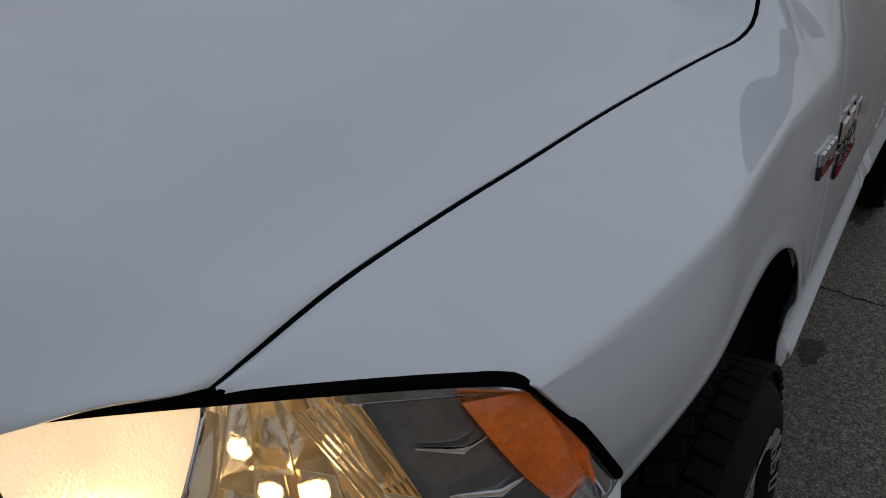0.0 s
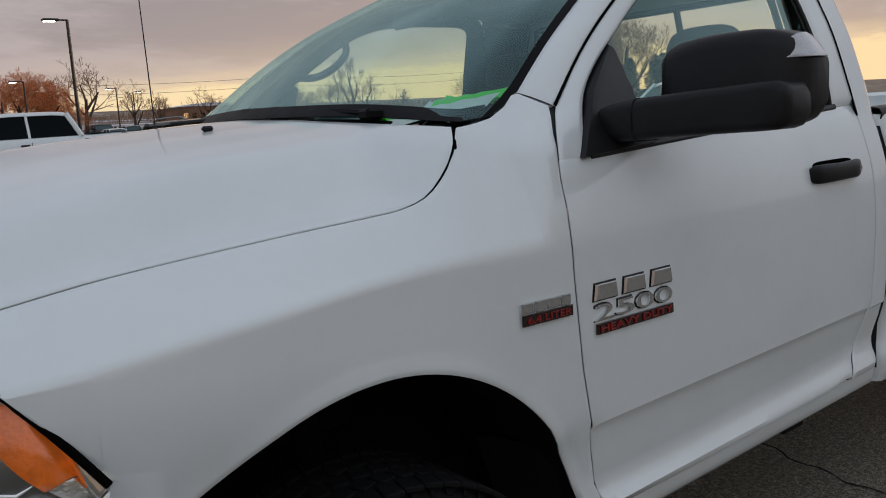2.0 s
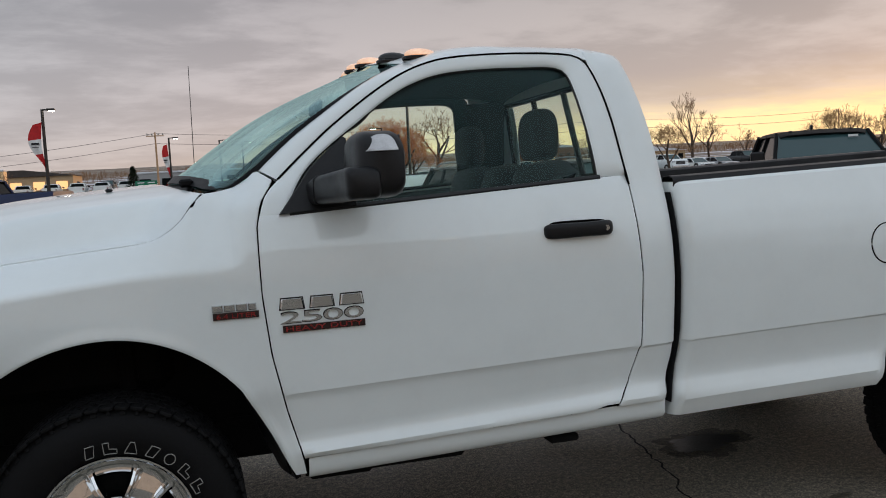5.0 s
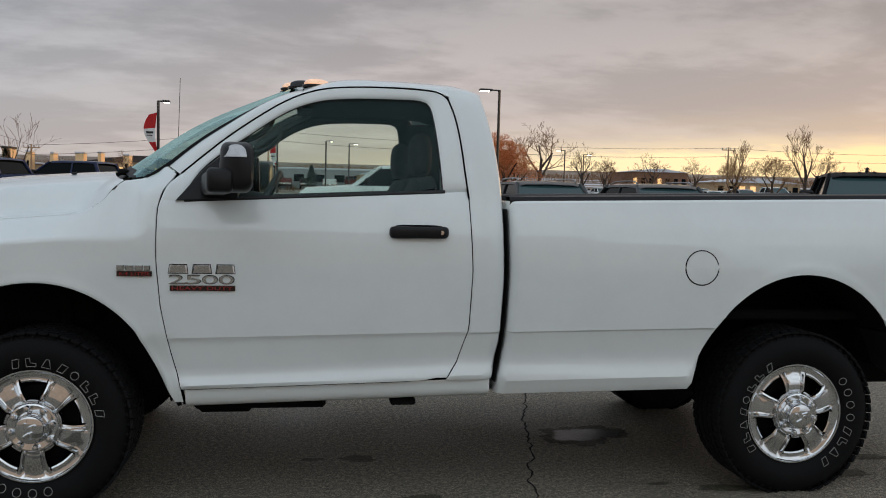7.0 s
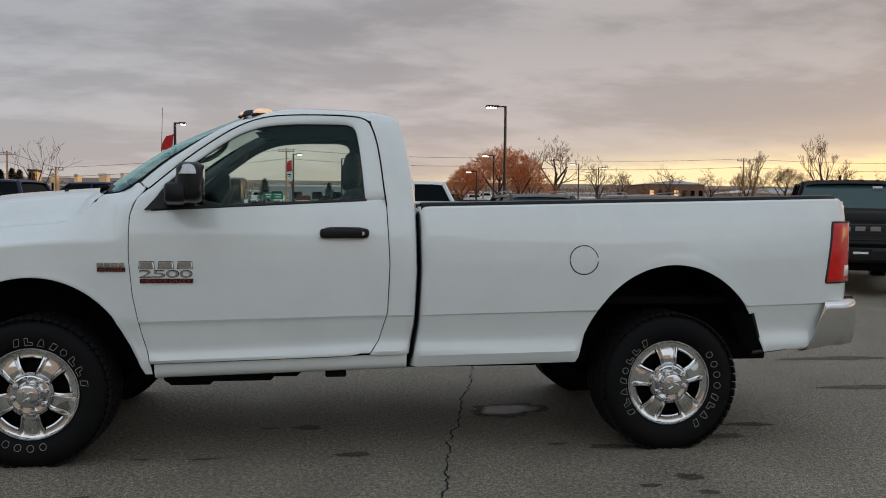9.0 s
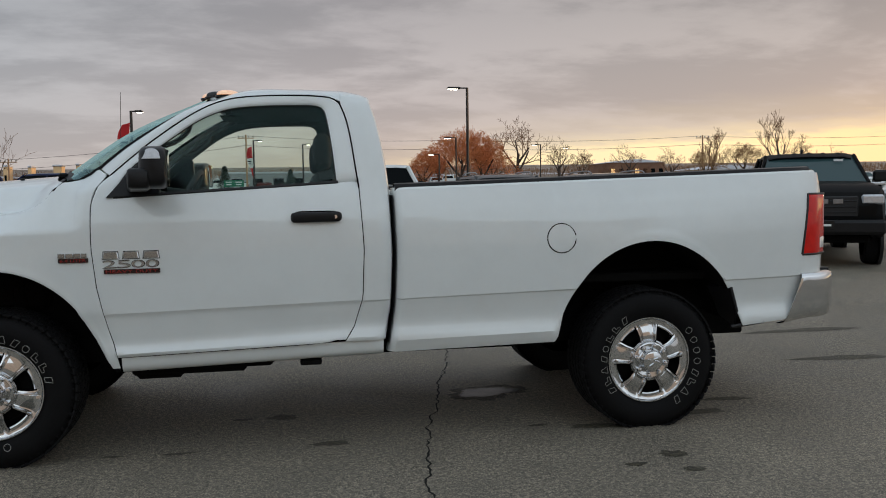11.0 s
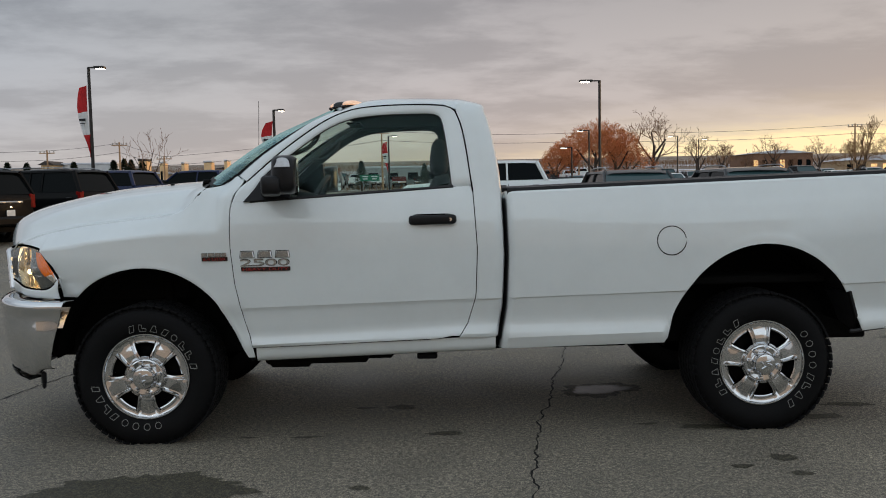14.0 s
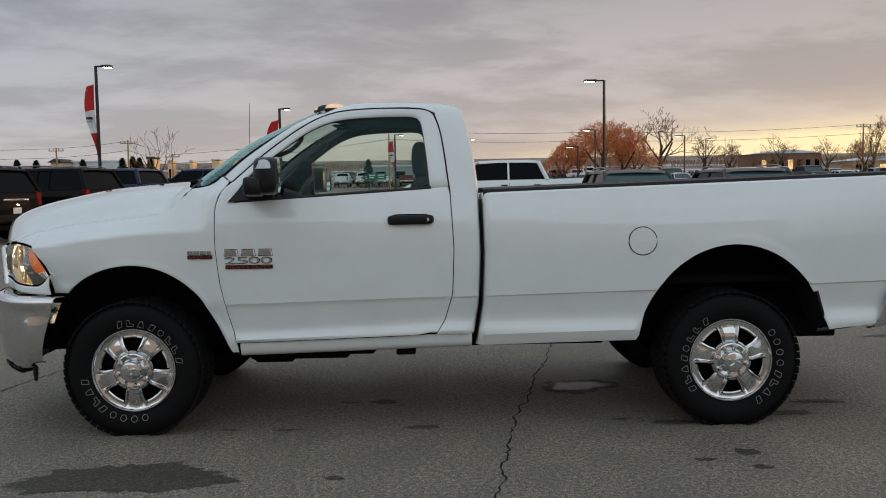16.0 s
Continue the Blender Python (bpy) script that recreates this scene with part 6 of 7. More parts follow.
        for x in (0.0, wb):
            w = part("wheel", sw_r, None, v, at=pose(x, s * (hw - 0.02), 0.385, 0, 0, 0 if s < 0 else 180))
            part("tyre", sw_t, None, w)
            part("wheel_arch", xf(lathe([(0.30, 0.0), (0.46, -0.006), (0.47, 0.05)], 24), pose(x, s * (hw + 0.004) * 1.0, 0.42, 0, 0, 0 if s < 0 else 180)), M_TRIM, v)
    for s in (-1, 1):
        for x in ((gb + gc) / 2 - 0.12, (gd + gc) / 2 - 0.16):
            part("door_handle", box((x, s * (hw * 0.985 + 0.014), belt_ - 0.14), (0.18, 0.03, 0.035), 0.01), M_TRIM, v)
        for x in (ga + 0.42, (gb + gc) / 2 + 0.02):
            part("door_gap", tube([(x, s * (hw * 0.972 + 0.004), belt_ - 0.08), (x, s * (hw * 0.99 + 0.004), belt_ - 0.35), (x, s * (hw + 0.002), cl + 0.28)], 0.005, 4), M_SEAM, v)
    g = part("grille", box((f + 0.02, 0, hood_ * 0.72), (0.08, hw * 1.05, 0.34 if kind == "crew" else 0.22), 0.02), M_TRIM, v)
    for dz in (-0.09, 0.0, 0.09) if kind == "crew" else (0.0,):
        part("grille_bar", box((f - 0.022, 0, hood_ * 0.72 + dz), (0.02, hw * 1.0, 0.022), 0.006), M_STEEL if chrome else M_TRIM, g)
    bm_ = M_CHROME if chrome else M_BLACK
    part("front_bumper", box((f - 0.02, 0, cl + 0.20), (0.22, hw * 1.88, 0.24), 0.05), bm_, v)
    part("rear_bumper", box((r + 0.02, 0, cl + 0.22), (0.20, hw * 1.86, 0.22), 0.05), bm_ if k["bed"] else paintm, v)
    part("underbody", box(((f + r) / 2, 0, cl), (r - f - 0.5, hw * 1.5, 0.14), 0.03), M_UNDER, v)
    part("plate", box((r + 0.125 if k["bed"] else r + 0.02, 0, cl + 0.42 if not k["bed"] else cl + 0.22), (0.01, 0.30, 0.15), 0.004), M_PAPER, v, "blank pale number plate")
    if k["bed"]:
        part("bed_opening", box(((gd + r) / 2 + 0.05, 0, 1.452), (r - gd - 0.25, hw * 1.62, 0.02), 0.005), M_TRIM, v)
    if kind == "big_suv":
        part("tailgate_trim", box((r + 0.005, 0, belt_ * 0.86), (0.02, hw * 0.9, 0.05), 0.01), M_CHROME, v)
    return v


def lot_pose(x, y, rz, s=1.0):
    return Matrix.Translation((x, y, rise(x, y))) @ Matrix.Rotation(radians(rz), 4, "Z") @ Matrix.Diagonal((s, s, s, 1))


# rears towards the truck, in a row along the lot's edge
make_vehicle("big_suv", M_BLACKP, "sport_utility", "large black sport utility parked in the row", "car", lot_pose(-13.4, 18.5, -13, 1.04))
make_vehicle("big_suv", M_BLACKP, "sport_utility", "large black sport utility beside another black one", "car", lot_pose(-12.3, 21.8, -13, 1.04))
make_vehicle("crew", M_BLUEP, "parked_pickup", "dark blue crew-cab pickup in the row", "pickup truck", lot_pose(-10.7, 25.4, -13))
make_vehicle("crew", M_BLUEP, "parked_pickup", "dark blue crew-cab pickup at the end of the row", "pickup truck", lot_pose(-8.6, 28.8, -13))
# behind the bed
wcrew = make_vehicle("crew", M_WHITE, "parked_pickup", "white crew-cab pickup parked behind the truck", "pickup truck", lot_pose(1.9, 19.0, 0))
make_vehicle("crossover", M_GREYP, "crossover", "dark grey crossover with roof rails facing the truck", "car", lot_pose(6.35, 13.2, 90), False)
make_vehicle("crossover", M_GREYP, "crossover", "dark grey crossover with roof rails, second in the row", "car", lot_pose(9.0, 13.0, 90), False)
bram = make_vehicle("crew", M_BLACKP, "parked_pickup", "black heavy crew-cab pickup standing nose-on behind the tailgate", "pickup truck", lot_pose(10.5, 8.95, 63), False)
for y in (-0.5, -0.25, 0.0, 0.25, 0.5):
    part("clearance_lamp", box((1.20, y, 1.940 - 0.02 * abs(y)), (0.09, 0.06, 0.03), 0.01), M_TRIM, bram)
for y in (-0.22, 0.0, 0.22):
    part("grille_mark", box((-1.03, y, 1.08), (0.012, 0.15, 0.075), 0.004), M_STEEL, bram, "plain steel block on the grille")
part("front_plate", box((-1.145, 0.0, 0.70), (0.01, 0.32, 0.15), 0.004), M_GLOSSBLK, bram, "dark front plate with a pale bar")
part("plate_bar", box((-1.152, 0.0, 0.70), (0.006, 0.22, 0.035), 0.001), M_PAPER, bram)
part("roof_fin", xf(box((0, 0, 0), (0.14, 0.04, 0.09), 0.015), pose(1.4, 0.1, 1.99)), M_TRIM, bram)
part("windshield_sticker", box((0.93, -0.48, 1.80), (0.01, 0.16, 0.04), 0.002), M_PAPER, bram)
copy_thing(wcrew, lot_pose(14.4, 10.4, 0))

# further rows, copies of a few kinds
pool = [wcrew]
pool.append(make_vehicle("crew", M_REDP, "parked_pickup", "red crew-cab pickup far across the lot", "pickup truck", lot_pose(-2.0, 118.0, -90), group="vehicles across the lot"))
pool.append(make_vehicle("sedan", M_SILVERP, "sedan", "silver sedan far across the lot", "car", lot_pose(16.0, 76.0, 90), False, group="vehicles across the lot"))
pool.append(make_vehicle("crossover", M_SILVERP, "crossover", "silver crossover far across the lot", "car", lot_pose(19.0, 76.0, 90), False, group="vehicles across the lot"))
pool.append(make_vehicle("crew", M_GREYP, "parked_pickup", "dark grey crew-cab pickup far across the lot", "pickup truck", lot_pose(1.0, 118.2, -90), group="vehicles across the lot"))
pool.append(make_vehicle("sedan", M_WHITE, "sedan", "white sedan far across the lot", "car", lot_pose(25.5, 76.2, 90), False, group="vehicles across the lot"))
rv = random.Random(8)
for i in range(20):
    x = -35.0 + 3.0 * i
    if x in (-2.0, 1.0):
        continue
    copy_thing(pool[rv.choice((0, 1, 4, 0, 5))], lot_pose(x + rv.uniform(-0.2, 0.2), 118 + rv.uniform(-0.4, 0.4), -90))
for i in range(12):
    x = 22.0 + 3.0 * i
    copy_thing(pool[rv.choice((2, 3, 5, 4, 0))], lot_pose(x, 88 + rv.uniform(-0.4, 0.4), 90))
for i in range(16):
    copy_thing(pool[rv.choice((0, 2, 3, 5, 4, 1))], lot_pose(-32 + 4.1 * i + rv.uniform(-0.3, 0.3), 128 + rv.uniform(-0.5, 0.5), rv.choice((90, -90))))
for i in range(12):
    copy_thing(pool[rv.choice((0, 2, 3, 5, 4))], lot_pose(34 + 3.2 * i, 74 + rv.uniform(-0.5, 0.5), 90))

# ---------------------------------------------------------------- lamp posts, banners, wires, signs
M_POLE = mat("dark_bronze_pole", (0.018, 0.016, 0.015), rough=0.5, vary=0.3, vscale=5)
M_LED = mat("lit_lamp_panel", (1, 0.95, 0.85), emit=(1.0, 0.90, 0.72, 6.0))
M_FLAGR = mat("red_banner_cloth", (0.50, 0.018, 0.02), rough=0.8, vary=0.2, vscale=8)
M_FLAGW = mat("white_banner_cloth", (0.72, 0.71, 0.70), rough=0.8, vary=0.1, vscale=8)
# pole wood, with the low sun's orange put into its colour
M_WOODP = mat("sunlit_pole_wood", (0.42, 0.26, 0.15), rough=0.9, vary=0.35, vscale=3, bump=0.3, bscale=40)
M_WIRE = mat("wire", (0.02, 0.02, 0.022), rough=0.6)


def lamp_post(x, y, h, arm=-1, al=1.0, group="lamp posts on the lot"):
    v = thing("lamp_post", "tall dark lamp post with a lit flat head", "street lamp", group, m=lot_pose(x, y, 0))
    part("pole", tube([(0, 0, 0), (0, 0, h)], [0.075, 0.06], 4), M_POLE, v, sharp=20)
    part("base", xf(lathe([(0.0, -0.45), (0.24, -0.45), (0.26, 0.0)], 20), pose(0, 0, 0, -90)), mat_concrete, v)
    hd = part("lamp_head", cat(box((arm * 0.62 * al, 0, h - 0.02), (0.58 * al, 0.30, 0.09), 0.02), box((arm * 0.2 * al, 0, h - 0.02), (0.4 * al, 0.06, 0.06), 0.01)), M_POLE, v)
    part("lamp_panel", box((arm * 0.66 * al, 0, h - 0.078), (0.42 * al, 0.24, 0.03), 0.005), M_LED, hd, "lit pale lamp panel")
    return v


mat_concrete = mat("concrete", (0.32, 0.31, 0.29), rough=0.9, vary=0.2, vscale=8, bump=0.2, bscale=60)
lamp_post(9.53, 34.0, 5.72, -1)
lamp_post(-11.2, 28.7, 5.98, 1, 0.69)
lamp_post(-5.45, 36.0, 4.82, 1, 0.55)
lamp_post(14.0, 60.0, 4.80, -1)
lamp_post(13.2, 63.0, 3.65, -1)
lamp_post(-1.1, 60.0, 4.65, 1, 0.7)
lamp_post(2.6, 70.0, 4.8, 1, 0.7)
lamp_post(5.2, 84.0, 5.2, 1)
lamp_post(26.0, 78.0, 5.0, -1)
lamp_post(32.5, 92.0, 5.2, 1)
lamp_post(-6.0, -15.0, 6.0, 1)
lamp_post(7.0, -17.0, 6.0, -1)


def banner(x, y, z0, z1, w, side, seed):
    """A pole banner with red ends and a white middle, hanging in folds."""
    v = thing("pole_banner", "red and white cloth banner hanging from a lamp post", "flag", "banners on the lamp posts", m=Matrix.Translation((x, y, rise(x, y))))
    rn = random.Random(seed)
    ph = rn.uniform(0, 6)
    cuts = [(0.0, 0.36, M_FLAGR), (0.36, 0.68, M_FLAGW), (0.68, 1.0, M_FLAGR)]
    for a, b, mm in cuts:
        P = []
        for i in range(9):
            t = a + (b - a) * i / 8
            ww = w * (0.45 + 0.55 * math.sin(math.pi * min(1, t * 1.15 + 0.12))) * (1.0 if t < 0.75 else max(0.15, (1 - t) / 0.25))
            P.append([(side * (0.08 + ww * u + 0.05 * math.sin(5 * t + ph)), 0.05 * math.sin(7 * t + 5 * u + ph), z1 + (z0 - z1) * t - 0.10 * u * (1 - t)) for u in (0, 0.33, 0.66, 1.0)])
        p = part("cloth", grid(P), mm, v, "red cloth" if mm is M_FLAGR else "white cloth", thick=0.006)
        if mm is M_FLAGW:
            part("mark", cat(box((side * (0.10 + w * 0.5), -0.075, (z0 + z1) / 2 + 0.06), (w * 0.62, 0.008, 0.09), 0.002), box((side * (0.10 + w * 0.5), -0.075, (z0 + z1) / 2 - 0.08), (w * 0.5, 0.008, 0.03), 0.002)), M_TRIM, p)
    return v


banner(-11.2, 28.7, 2.54, 5.29, 0.40, -1, 1)
banner(-5.45, 36.0, 2.4, 4.3, 0.50, -1, 2)
banner(-1.1, 60.0, 1.9, 4.2, 0.42, -1, 3)


def utility_pole(x, y, h):
    v = thing("utility_pole", "weathered wooden utility pole with crossarms", "utility pole", "utility poles", m=lot_pose(x, y, 0))
    part("pole", tube([(0, 0, 0), (0, 0, h)], [0.12, 0.08], 10), M_WOODP, v)
    part("crossarm", box((0, 0, h - 0.35), (1.7, 0.09, 0.10), 0.02), M_WOODP, v)
    for dx in (-0.75, -0.3, 0.3, 0.75):
        part("insulator", xf(lathe([(0.0, -0.20), (0.05, -0.18), (0.07, -0.08), (0.05, 0.0)], 8), pose(dx, 0, h - 0.28, -90)), mat_concrete, v)
    return v


UP = [(-70, 92, 6.0), (-39.55, 90, 5.2), (-31.7, 90, 5.9), (-27.5, 92, 4.4), (-3.0, 88, 6.6), (20.0, 98, 6.5), (50.3, 92, 6.6), (85, 95, 7)]
for x, y, h in UP:
    utility_pole(x, y, h)
wires = []
for (xa, ya, ha), (xb, yb, hb) in zip(UP, UP[1:]):
    for dz in (-0.1, -1.1):
        pts = []
        for k in range(13):
            u = k / 12
            pts.append((xa + (xb - xa) * u, ya + (yb - ya) * u, rise(xa, ya) * (1 - u) + rise(xb, yb) * u + ha + (hb - ha) * u + dz - 0.012 * abs(xb - xa) * 4 * u * (1 - u)))
        solid("overhead_wire", tube(pts, 0.018, 4), M_WIRE, "thin dark overhead wire between utility poles", "wire", "overhead wires")
sg = thing("road_sign", "green highway sign on two posts", "sign", m=lot_pose(-3.6, 76, 0, 0.62))
M_SIGN = mat("green_sign_face", (0.005, 0.16, 0.085), rough=0.4, vary=0.1, vscale=3)
part("panel", box((0, 0, 2.45), (2.9, 0.06, 0.95), 0.02), M_SIGN, sg, "green sign panel with pale bars")
for s in (-1, 1):
    part("post", tube([(s * 1.0, 0.06, 0), (s * 1.0, 0.06, 2.9)], 0.05, 6), M_STEEL, sg)
for dx, dz, w in ((-0.7, 0.2, 0.9), (0.7, 0.2, 1.0), (-0.7, -0.15, 0.7), (0.7, -0.15, 0.8)):
    part("legend_bar", box((dx, -0.04, 2.45 + dz), (w, 0.012, 0.14), 0.003), M_PAPER, sg)

# ---------------------------------------------------------------- far buildings, snow, woods
M_BRICK = mat("brown_wall", (0.22, 0.12, 0.075), rough=0.9, vary=0.25, vscale=1.5)
M_TAN = mat("tan_wall", (0.42, 0.30, 0.18), rough=0.9, vary=0.15, vscale=1.0)
M_GREYW = mat("grey_wall", (0.33, 0.33, 0.33), rough=0.9, vary=0.12, vscale=1.0)
M_SNOWROOF = mat("snowy_roof", (0.62, 0.63, 0.66), rough=0.8, vary=0.12, vscale=0.8)
# pale wall that carries the low sun's gold in its own colour
M_SUNGOLDW = mat("sun_gold_wall", (0.80, 0.55, 0.30), rough=0.9, vary=0.12, vscale=1.0)
M_DARKROOF = mat("dark_roof", (0.06, 0.05, 0.045), rough=0.9, vary=0.3, vscale=2)
M_WINLIT = mat("warm_window", (0.9, 0.6, 0.3), rough=0.3, emit=(1.0, 0.55, 0.2, 0.9))
M_WHITEW = mat("white_siding", (0.55, 0.55, 0.54), rough=0.8, vary=0.1, vscale=2)


def building(name, x, y, w, d, h, wall, roof, label, rz=0, gable=0.0, windows=5, lit=0.3, seed=0):
    v = thing(name, label, "building", m=lot_pose(x, y, rz))
    part("wall", box((0, 0, h / 2), (w, d, h), 0.03), wall, v)
    if gable > 0:
        part("roof", prism([(-w / 2 - 0.3, h), (w / 2 + 0.3, h), (w / 2 * 0.15, h + gable), (-w / 2 * 0.15, h + gable)], "y", -d / 2 - 0.3, d / 2 + 0.3), roof, v, sharp=10)
    else:
        part("roof", box((0, 0, h + 0.12), (w + min(0.4, 0.16 * w), d + 0.2, 0.24), 0.05), roof, v)
    rn = random.Random(seed)
    for i in range(windows):
        xx = -w / 2 + w * (i + 0.5) / windows
        wi = part("window", box((xx, -d / 2 - 0.02, h * 0.55), (w / windows * 0.5, 0.08, h * 0.38), 0.01), M_WINLIT if rn.random() < lit else M_DKGLASS, v)
        part("sill", box((xx, -d / 2 - 0.05, h * 0.34), (w / windows * 0.56, 0.12, 0.08), 0.01), mat_concrete, wi)
    return v


building("office_building", 53.5, 124, 9.0, 9, 3.6, M_BRICK, M_SNOWROOF, "low brown building with a snowy roof", windows=7, gable=0.5, lit=0.4, seed=1)
building("office_building", 74.0, 132, 15.0, 9, 2.2, M_TAN, M_SNOWROOF, "long low tan building with snow on its roof", windows=8, lit=0.2, gable=0.8, seed=2)
building("warehouse", -44.0, 118, 20.0, 10, 2.4, M_TAN, M_SNOWROOF, "low tan warehouse in the evening light", windows=6, lit=0.6, seed=3)
building("warehouse", -22.0, 126, 14.0, 10, 2.8, M_TAN, M_DARKROOF, "low tan store with lit windows", windows=5, lit=0.7, gable=0.9, seed=4)
building("warehouse", 4.0, 120, 22.0, 10, 2.6, M_GREYW, M_SNOWROOF, "long low grey building beyond the lot", windows=8, lit=0.3, seed=5)
building("shop", -62.0, 110, 9.0, 8, 3.6, M_BRICK, M_DARKROOF, "small brown shop with a steep roof", windows=3, lit=0.8, gable=1.6, seed=6)
building("house", -46.6, 108, 1.5, 4, 3.9, M_SUNGOLDW, M_DARKROOF, "small pale house lit by the low sun", windows=1, lit=0.0, gable=0.5, seed=9)
building("warehouse", -42.6, 112, 7.2, 6, 3.9, M_WHITEW, M_SNOWROOF, "low white store with a snowy roof", windows=4, lit=0.0, seed=10)
building("shop", -31.9, 99, 0.9, 2, 4.0, M_SUNGOLDW, M_DARKROOF, "narrow pale sign tower with a dark top", windows=1, lit=0.0, seed=11)
for k_, (x_, w_, h_) in enumerate(((-33.0, 0.5, 3.9), (-30.2, 0.4, 3.8), (-27.0, 0.9, 3.9), (-24.6, 0.4, 4.0), (-21.4, 0.7, 3.8))):
    building("house", x_, 110, w_, 2, h_, M_SUNGOLDW, M_SNOWROOF, "far pale house lit by the low sun", windows=1, lit=0.0, seed=20 + k_)
building("house", 11.0, 108, 7.0, 7, 2.2, M_TAN, M_SNOWROOF, "small tan house with a low snowy roof", windows=3, lit=0.6, gable=0.8, seed=7)
building("shed", 46.6, 41.5, 2.2, 2.6, 1.9, M_WHITEW, M_SNOWROOF, "small white shed with a snowy roof", windows=1, lit=0.0, gable=0.7, seed=8, rz=-30)

snow = mat("old_snow", (0.60, 0.61, 0.65), rough=0.85, vary=0.2, vscale=0.15, bump=0.3, bscale=2.0)
rs = random.Random(3)
SN = []
for i in range(70):
    x, y = rs.uniform(-130, 160), rs.uniform(104, 230)
    b = blot(0, 0, rs.uniform(5, 16), rs.uniform(2, 6), i, 0.0, 22, 0.5)
    SN.append(([(p[0] + x, p[1] + y, rise(x + p[0], y + p[1]) + 0.06) for p in b[0]], b[1]))
solid("snow_field", cat(*SN), snow, "patchy old snow on the far fields", "snow", kind="stuff", smooth=False)


def twig_band(x0, x1, y0, y1, n, h0, h1, seed):
    """Far bare woods: thousands of thin upright twigs."""
    rn = np.random.RandomState(seed)
    V, F = [], []
    for i in range(n):
        x, y = rn.uniform(x0, x1), rn.uniform(y0, y1)
        h = rn.uniform(h0, h1) * (0.6 + 0.4 * math.sin(x * 0.07 + seed) ** 2)
        z = rise(x, y)
        lean = rn.uniform(-0.35, 0.35) * h
        w = rn.uniform(0.02, 0.06)
        o = len(V)
        V += [(x - w, y, z - 0.3), (x + w, y, z - 0.3), (x + lean * 0.4 + w * 0.7, y, z + h * 0.6), (x + lean + w * 0.2, y, z + h), (x + lean * 0.4 - w * 0.7, y + w, z + h * 0.6)]
        F += [(o, o + 1, o + 2, o + 4), (o + 4, o + 2, o + 3)]
        for k in range(3):
            u = rn.uniform(0.3, 0.9)
            bx, bz = x + lean * 0.8 * u, z + h * u
            dx, dz = rn.uniform(-0.4, 0.4) * h, rn.uniform(0.1, 0.35) * h
            o = len(V)
            V += [(bx - w * 0.5, y, bz), (bx + w * 0.5, y, bz + w), (bx + dx, y, bz + dz)]
            F.append((o, o + 1, o + 2))
    return V, F


M_TWIG = mat("bare_twigs", (0.22, 0.115, 0.06), rough=0.9, vary=0.35, vscale=0.3)
# rusty twigs, with the sunset's orange put into the colour as well
M_TWIG2 = mat("sunset_rusty_twigs", (0.58, 0.20, 0.07), rough=0.9, vary=0.35, vscale=0.5)
M_GOLDTWIG = mat("golden_twigs", (0.30, 0.17, 0.08), rough=0.9, vary=0.3, vscale=0.5)
M_BARK = mat("bark", (0.070, 0.050, 0.038), rough=0.95, vary=0.4, vscale=3, bump=0.5, bscale=30)
solid("far_woods", twig_band(-260, 330, 190, 270, 12000, 0.8, 2.4, 4), mat("far_twigs", (0.24, 0.13, 0.07), rough=0.9, vary=0.3, vscale=0.1), "bare brown woods along the horizon", "woods", kind="stuff", smooth=False)
solid("hedgerow", twig_band(-60, 130, 98, 116, 1800, 0.3, 0.8, 5), M_TWIG, "low bare brown brush at the lot's far edge", "brush", kind="stuff", smooth=False)


def bare_tree(h, seed, spread=0.55, depth=6, droop=0.0, kids=(3, 4), up=0.25, r0=0.020, rmin=0.009):
    """Trunk and limbs as tapered tubes; the crown is all finer branches."""
    rn = random.Random(seed)
    trunk, crown = [], []

    def grow(p, d, ln, r, lev):
        n = 4 if lev < 2 else 3
        pts, rad = [tuple(p)], [r]
        q = Vector(p)
        dd = Vector(d)
        for k in range(n):
            dd = (dd + Vector((rn.uniform(-1, 1), rn.uniform(-1, 1), rn.uniform(-0.6, 0.8))) * 0.085 + Vector((0, 0, up * 0.3 - droop * lev * 0.09))).normalized()
            q = q + dd * ln / n
            pts.append(tuple(q))
            rad.append(max(rmin, r * (1 - 0.45 * (k + 1) / n)))
        (trunk if lev < 2 else crown).append(tube(pts, rad, 6 if lev < 2 else 3, cap=False))
        if lev >= depth:
            return
        kn = rn.randint(*kids) + (2 if lev == 0 else 0)
        turn = rn.uniform(0, 6.28)
        for k in range(kn):
            u = (0.42 if lev == 0 else 0.22) + (0.98 - (0.42 if lev == 0 else 0.22)) * (k + rn.uniform(0.2, 0.9)) / kn
            i = min(n - 1, int(u * n))
            b = Vector(pts[i]).lerp(Vector(pts[i + 1]), u * n - i)
            turn += 2.4 + rn.uniform(-0.5, 0.5)
            across = dd.orthogonal().normalized()
            across.rotate(Matrix.Rotation(turn, 3, dd))
            nd_ = (dd * (1 - spread) + across * spread * (1.25 - 0.45 * u) + Vector((0, 0, up * 0.35))).normalized()
            grow(b, nd_, ln * rn.uniform(0.62, 0.86) * (1.12 - 0.38 * u), max(rmin, rad[i] * rn.uniform(0.50, 0.72)), lev + 1)

    grow((0, 0, -0.1), (rn.uniform(-0.05, 0.05), rn.uniform(-0.05, 0.05), 1), h * 0.36, h * r0, 0)
    # scale so that the top stands at h
    top = max(v[2] for g in crown for v in g[0])
    s = h / top
    sc = Matrix.Diagonal((s, s, s, 1))
    return xf(cat(*trunk), sc), xf(cat(*crown), sc)


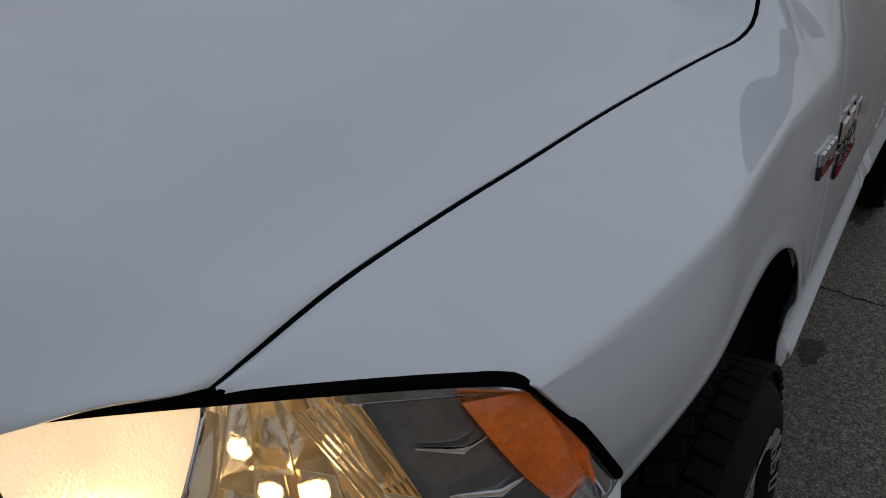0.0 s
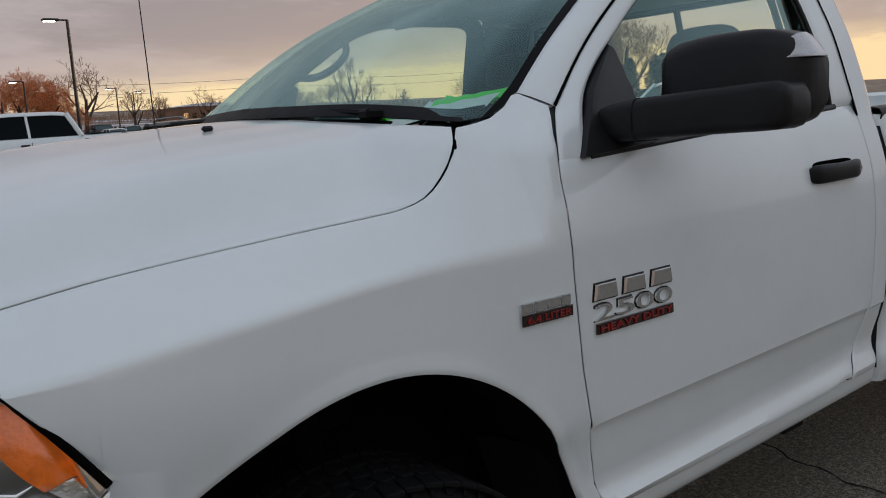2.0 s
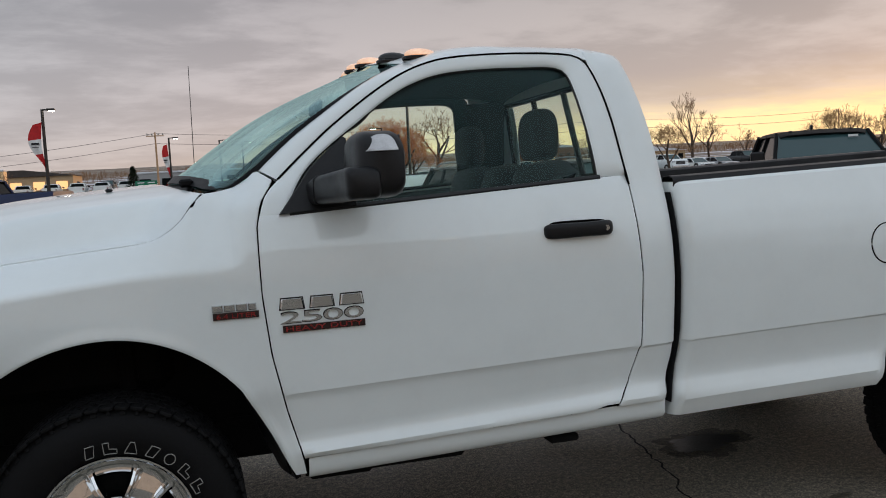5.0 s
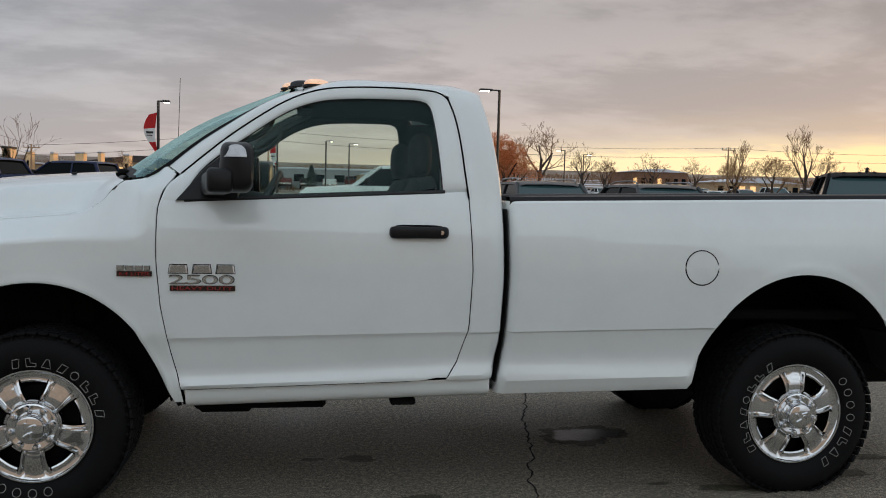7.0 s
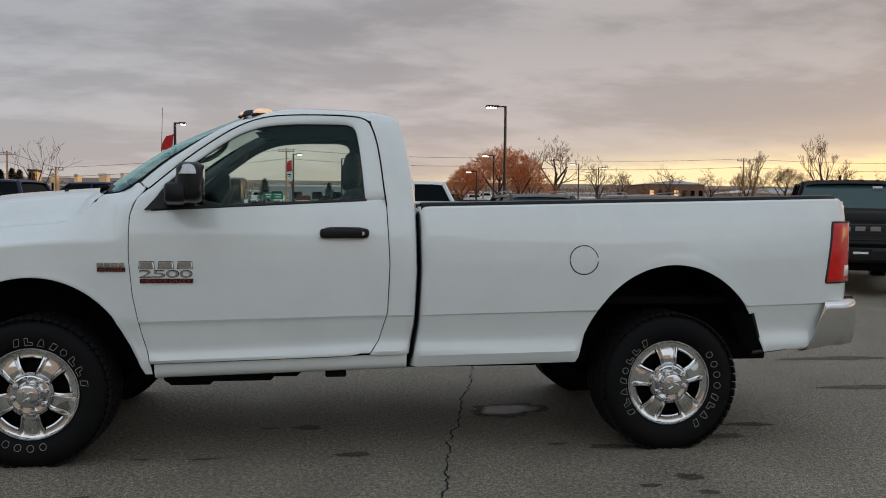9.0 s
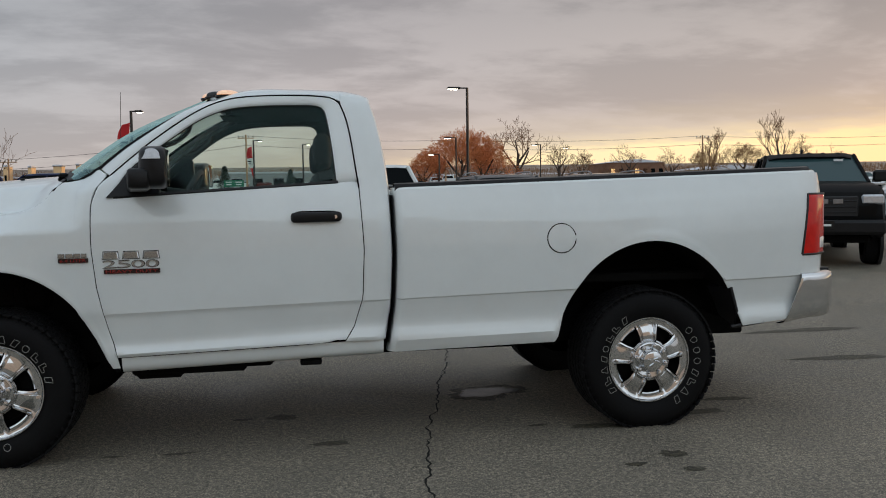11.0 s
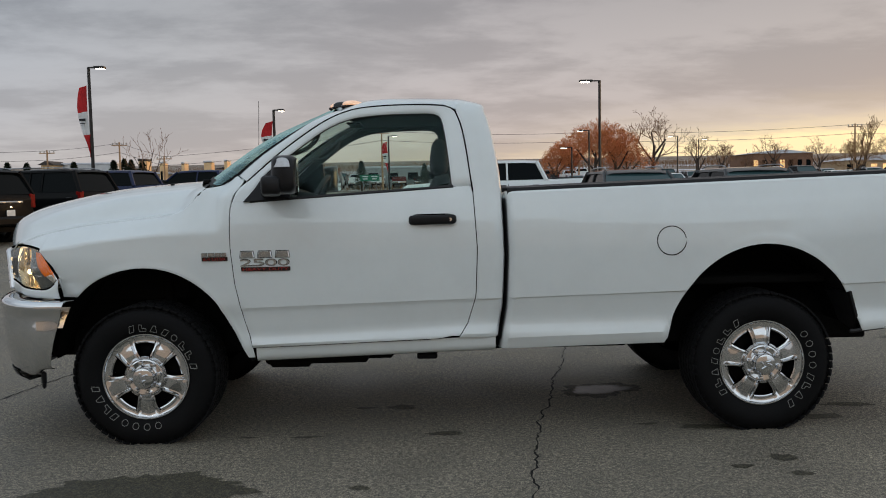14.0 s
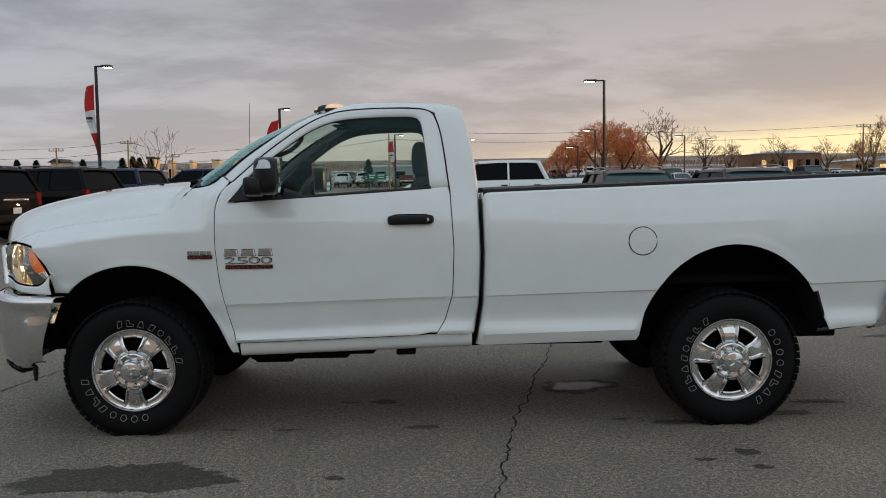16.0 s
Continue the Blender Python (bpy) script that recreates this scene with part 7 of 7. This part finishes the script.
def plant_tree(geo, x, y, label, mt=None, mc=None, rz=0, s=1.0, group="bare trees"):
    v = thing("tree", label, "tree", group, m=lot_pose(x, y, rz, s))
    part("trunk", geo[0], mt or M_BARK, v)
    part("crown", geo[1], mc or M_TWIG, v, "bare branching crown")
    return v


T1 = plant_tree(bare_tree(8.9, 11, 0.52, 6, kids=(2, 3), rmin=0.011), 26.6, 90, "bare spreading tree beyond the lot")
T2 = plant_tree(bare_tree(6.6, 12, 0.46, 6, kids=(2, 3), rmin=0.009), 31.6, 90, "bare upright tree beyond the lot")
T3 = plant_tree(bare_tree(9.5, 13, 0.38, 6, kids=(2, 3), up=0.4, rmin=0.010), 59.2, 90, "tall slim bare tree beyond the lot")
T4 = plant_tree(bare_tree(8.2, 14, 0.52, 6, kids=(2, 4), rmin=0.009), 52.5, 41.5, "broad bare tree against the sunset", mc=M_GOLDTWIG)
plant_tree(bare_tree(4.35, 18, 0.42, 5, kids=(2, 2), rmin=0.005, r0=0.011), -12.6, 40, "small slender bare tree at the lot's edge")
for x, y, s, rz, src in ((34.6, 91, 0.80, 40, T2), (36.6, 96, 0.55, 200, T3), (39.5, 96, 0.62, 15, T2), (42.2, 95, 0.66, 75, T1), (45.2, 97, 0.60, 130, T2),  (47.0, 94, 0.62, 10, T1), (51.5, 92, 0.80, 100, T3), (68.0, 92, 0.85, 60, T2), (64.8, 95, 0.78, 200, T1), (41.0, 100, 0.5, 20, T2), (44.0, 99, 0.45, 80, T1), (38.5, 101, 0.5, 120, T2), (48.5, 44, 0.55, 30, T4), (46.0, 46, 0.50, 200, T1), (-20.0, 100, 0.5, 50, T1), (60.0, 48.0, 0.9, 90, T4), (38.0, 60, 0.55, 20, T4), (33.5, 58, 0.48, 140, T4), (72.0, 80, 0.8, 33, T4), (78.0, 84, 0.8, 77, T1)):
    copy_thing(src, lot_pose(x, y, rz, s))
W1 = plant_tree(bare_tree(7.4, 21, 0.56, 6, kids=(3, 4), up=0.14, rmin=0.010), 19.2, 84, "rusty-brown bare tree with a wide crown", mc=M_TWIG2)
for x, y, s, rz in ((15.6, 86, 0.66, 70), (21.6, 85, 0.90, 150), (23.4, 88, 0.72, 210), (17.4, 88, 0.80, 300), (12.9, 88, 0.40, 20), (11.0, 90, 0.30, 90)):
    copy_thing(W1, lot_pose(x, y, rz, s))


def conifer(h, w, seed):
    rn = random.Random(seed)
    V, F = [], []
    for i in range(2600):
        u = rn.random() ** 0.8
        z = h * (0.04 + 0.96 * u)
        r = w * (1 - u) ** 0.75 * rn.uniform(0.35, 1.0) * (1 + 0.18 * math.sin(z * 6 + seed))
        a = rn.uniform(0, 6.283)
        c = Vector((r * math.cos(a), r * math.sin(a), z))
        out = Vector((math.cos(a), math.sin(a), rn.uniform(-0.3, 0.6))).normalized()
        s = rn.uniform(0.10, 0.26)
        side = Vector((-math.sin(a), math.cos(a), rn.uniform(-0.4, 0.4))) * s * 0.5
        o = len(V)
        V += [tuple(c - side), tuple(c + side), tuple(c + out * s)]
        F.append((o, o + 1, o + 2))
    return V, F


M_FIR = mat("evergreen", (0.022, 0.040, 0.018), rough=0.9, vary=0.4, vscale=2)
fir = thing("evergreen", "dense dark evergreen tree", "tree", "evergreens by the shed", m=lot_pose(49.9, 41.0, 0))
part("trunk", tube([(0, 0, 0), (0, 0, 3.2)], [0.12, 0.03], 8), M_BARK, fir)
part("crown", conifer(3.9, 1.25, 5), M_FIR, fir, "dark needle crown")
for x, y, s, rz in ((51.4, 41.6, 1.1, 60), (53.2, 42, 1.2, 140), (45.4, 42.0, 0.95, 220), (44.0, 42.6, 0.8, 30), (55.0, 41, 1.25, 10), (57.4, 42, 1.3, 75), (1.5, 100, 0.8, 0), (-6.0, 98, 0.9, 50), (-43.9, 90, 1.0, 20), (-41.8, 90, 0.98, 80), (-36.7, 90, 0.98, 140), (-34.2, 95, 1.04, 200), (-33.2, 95.6, 1.08, 250), (-32.2, 95, 1.04, 310), (-30.6, 94, 1.0, 10)):
    copy_thing(fir, lot_pose(x, y, rz, s))
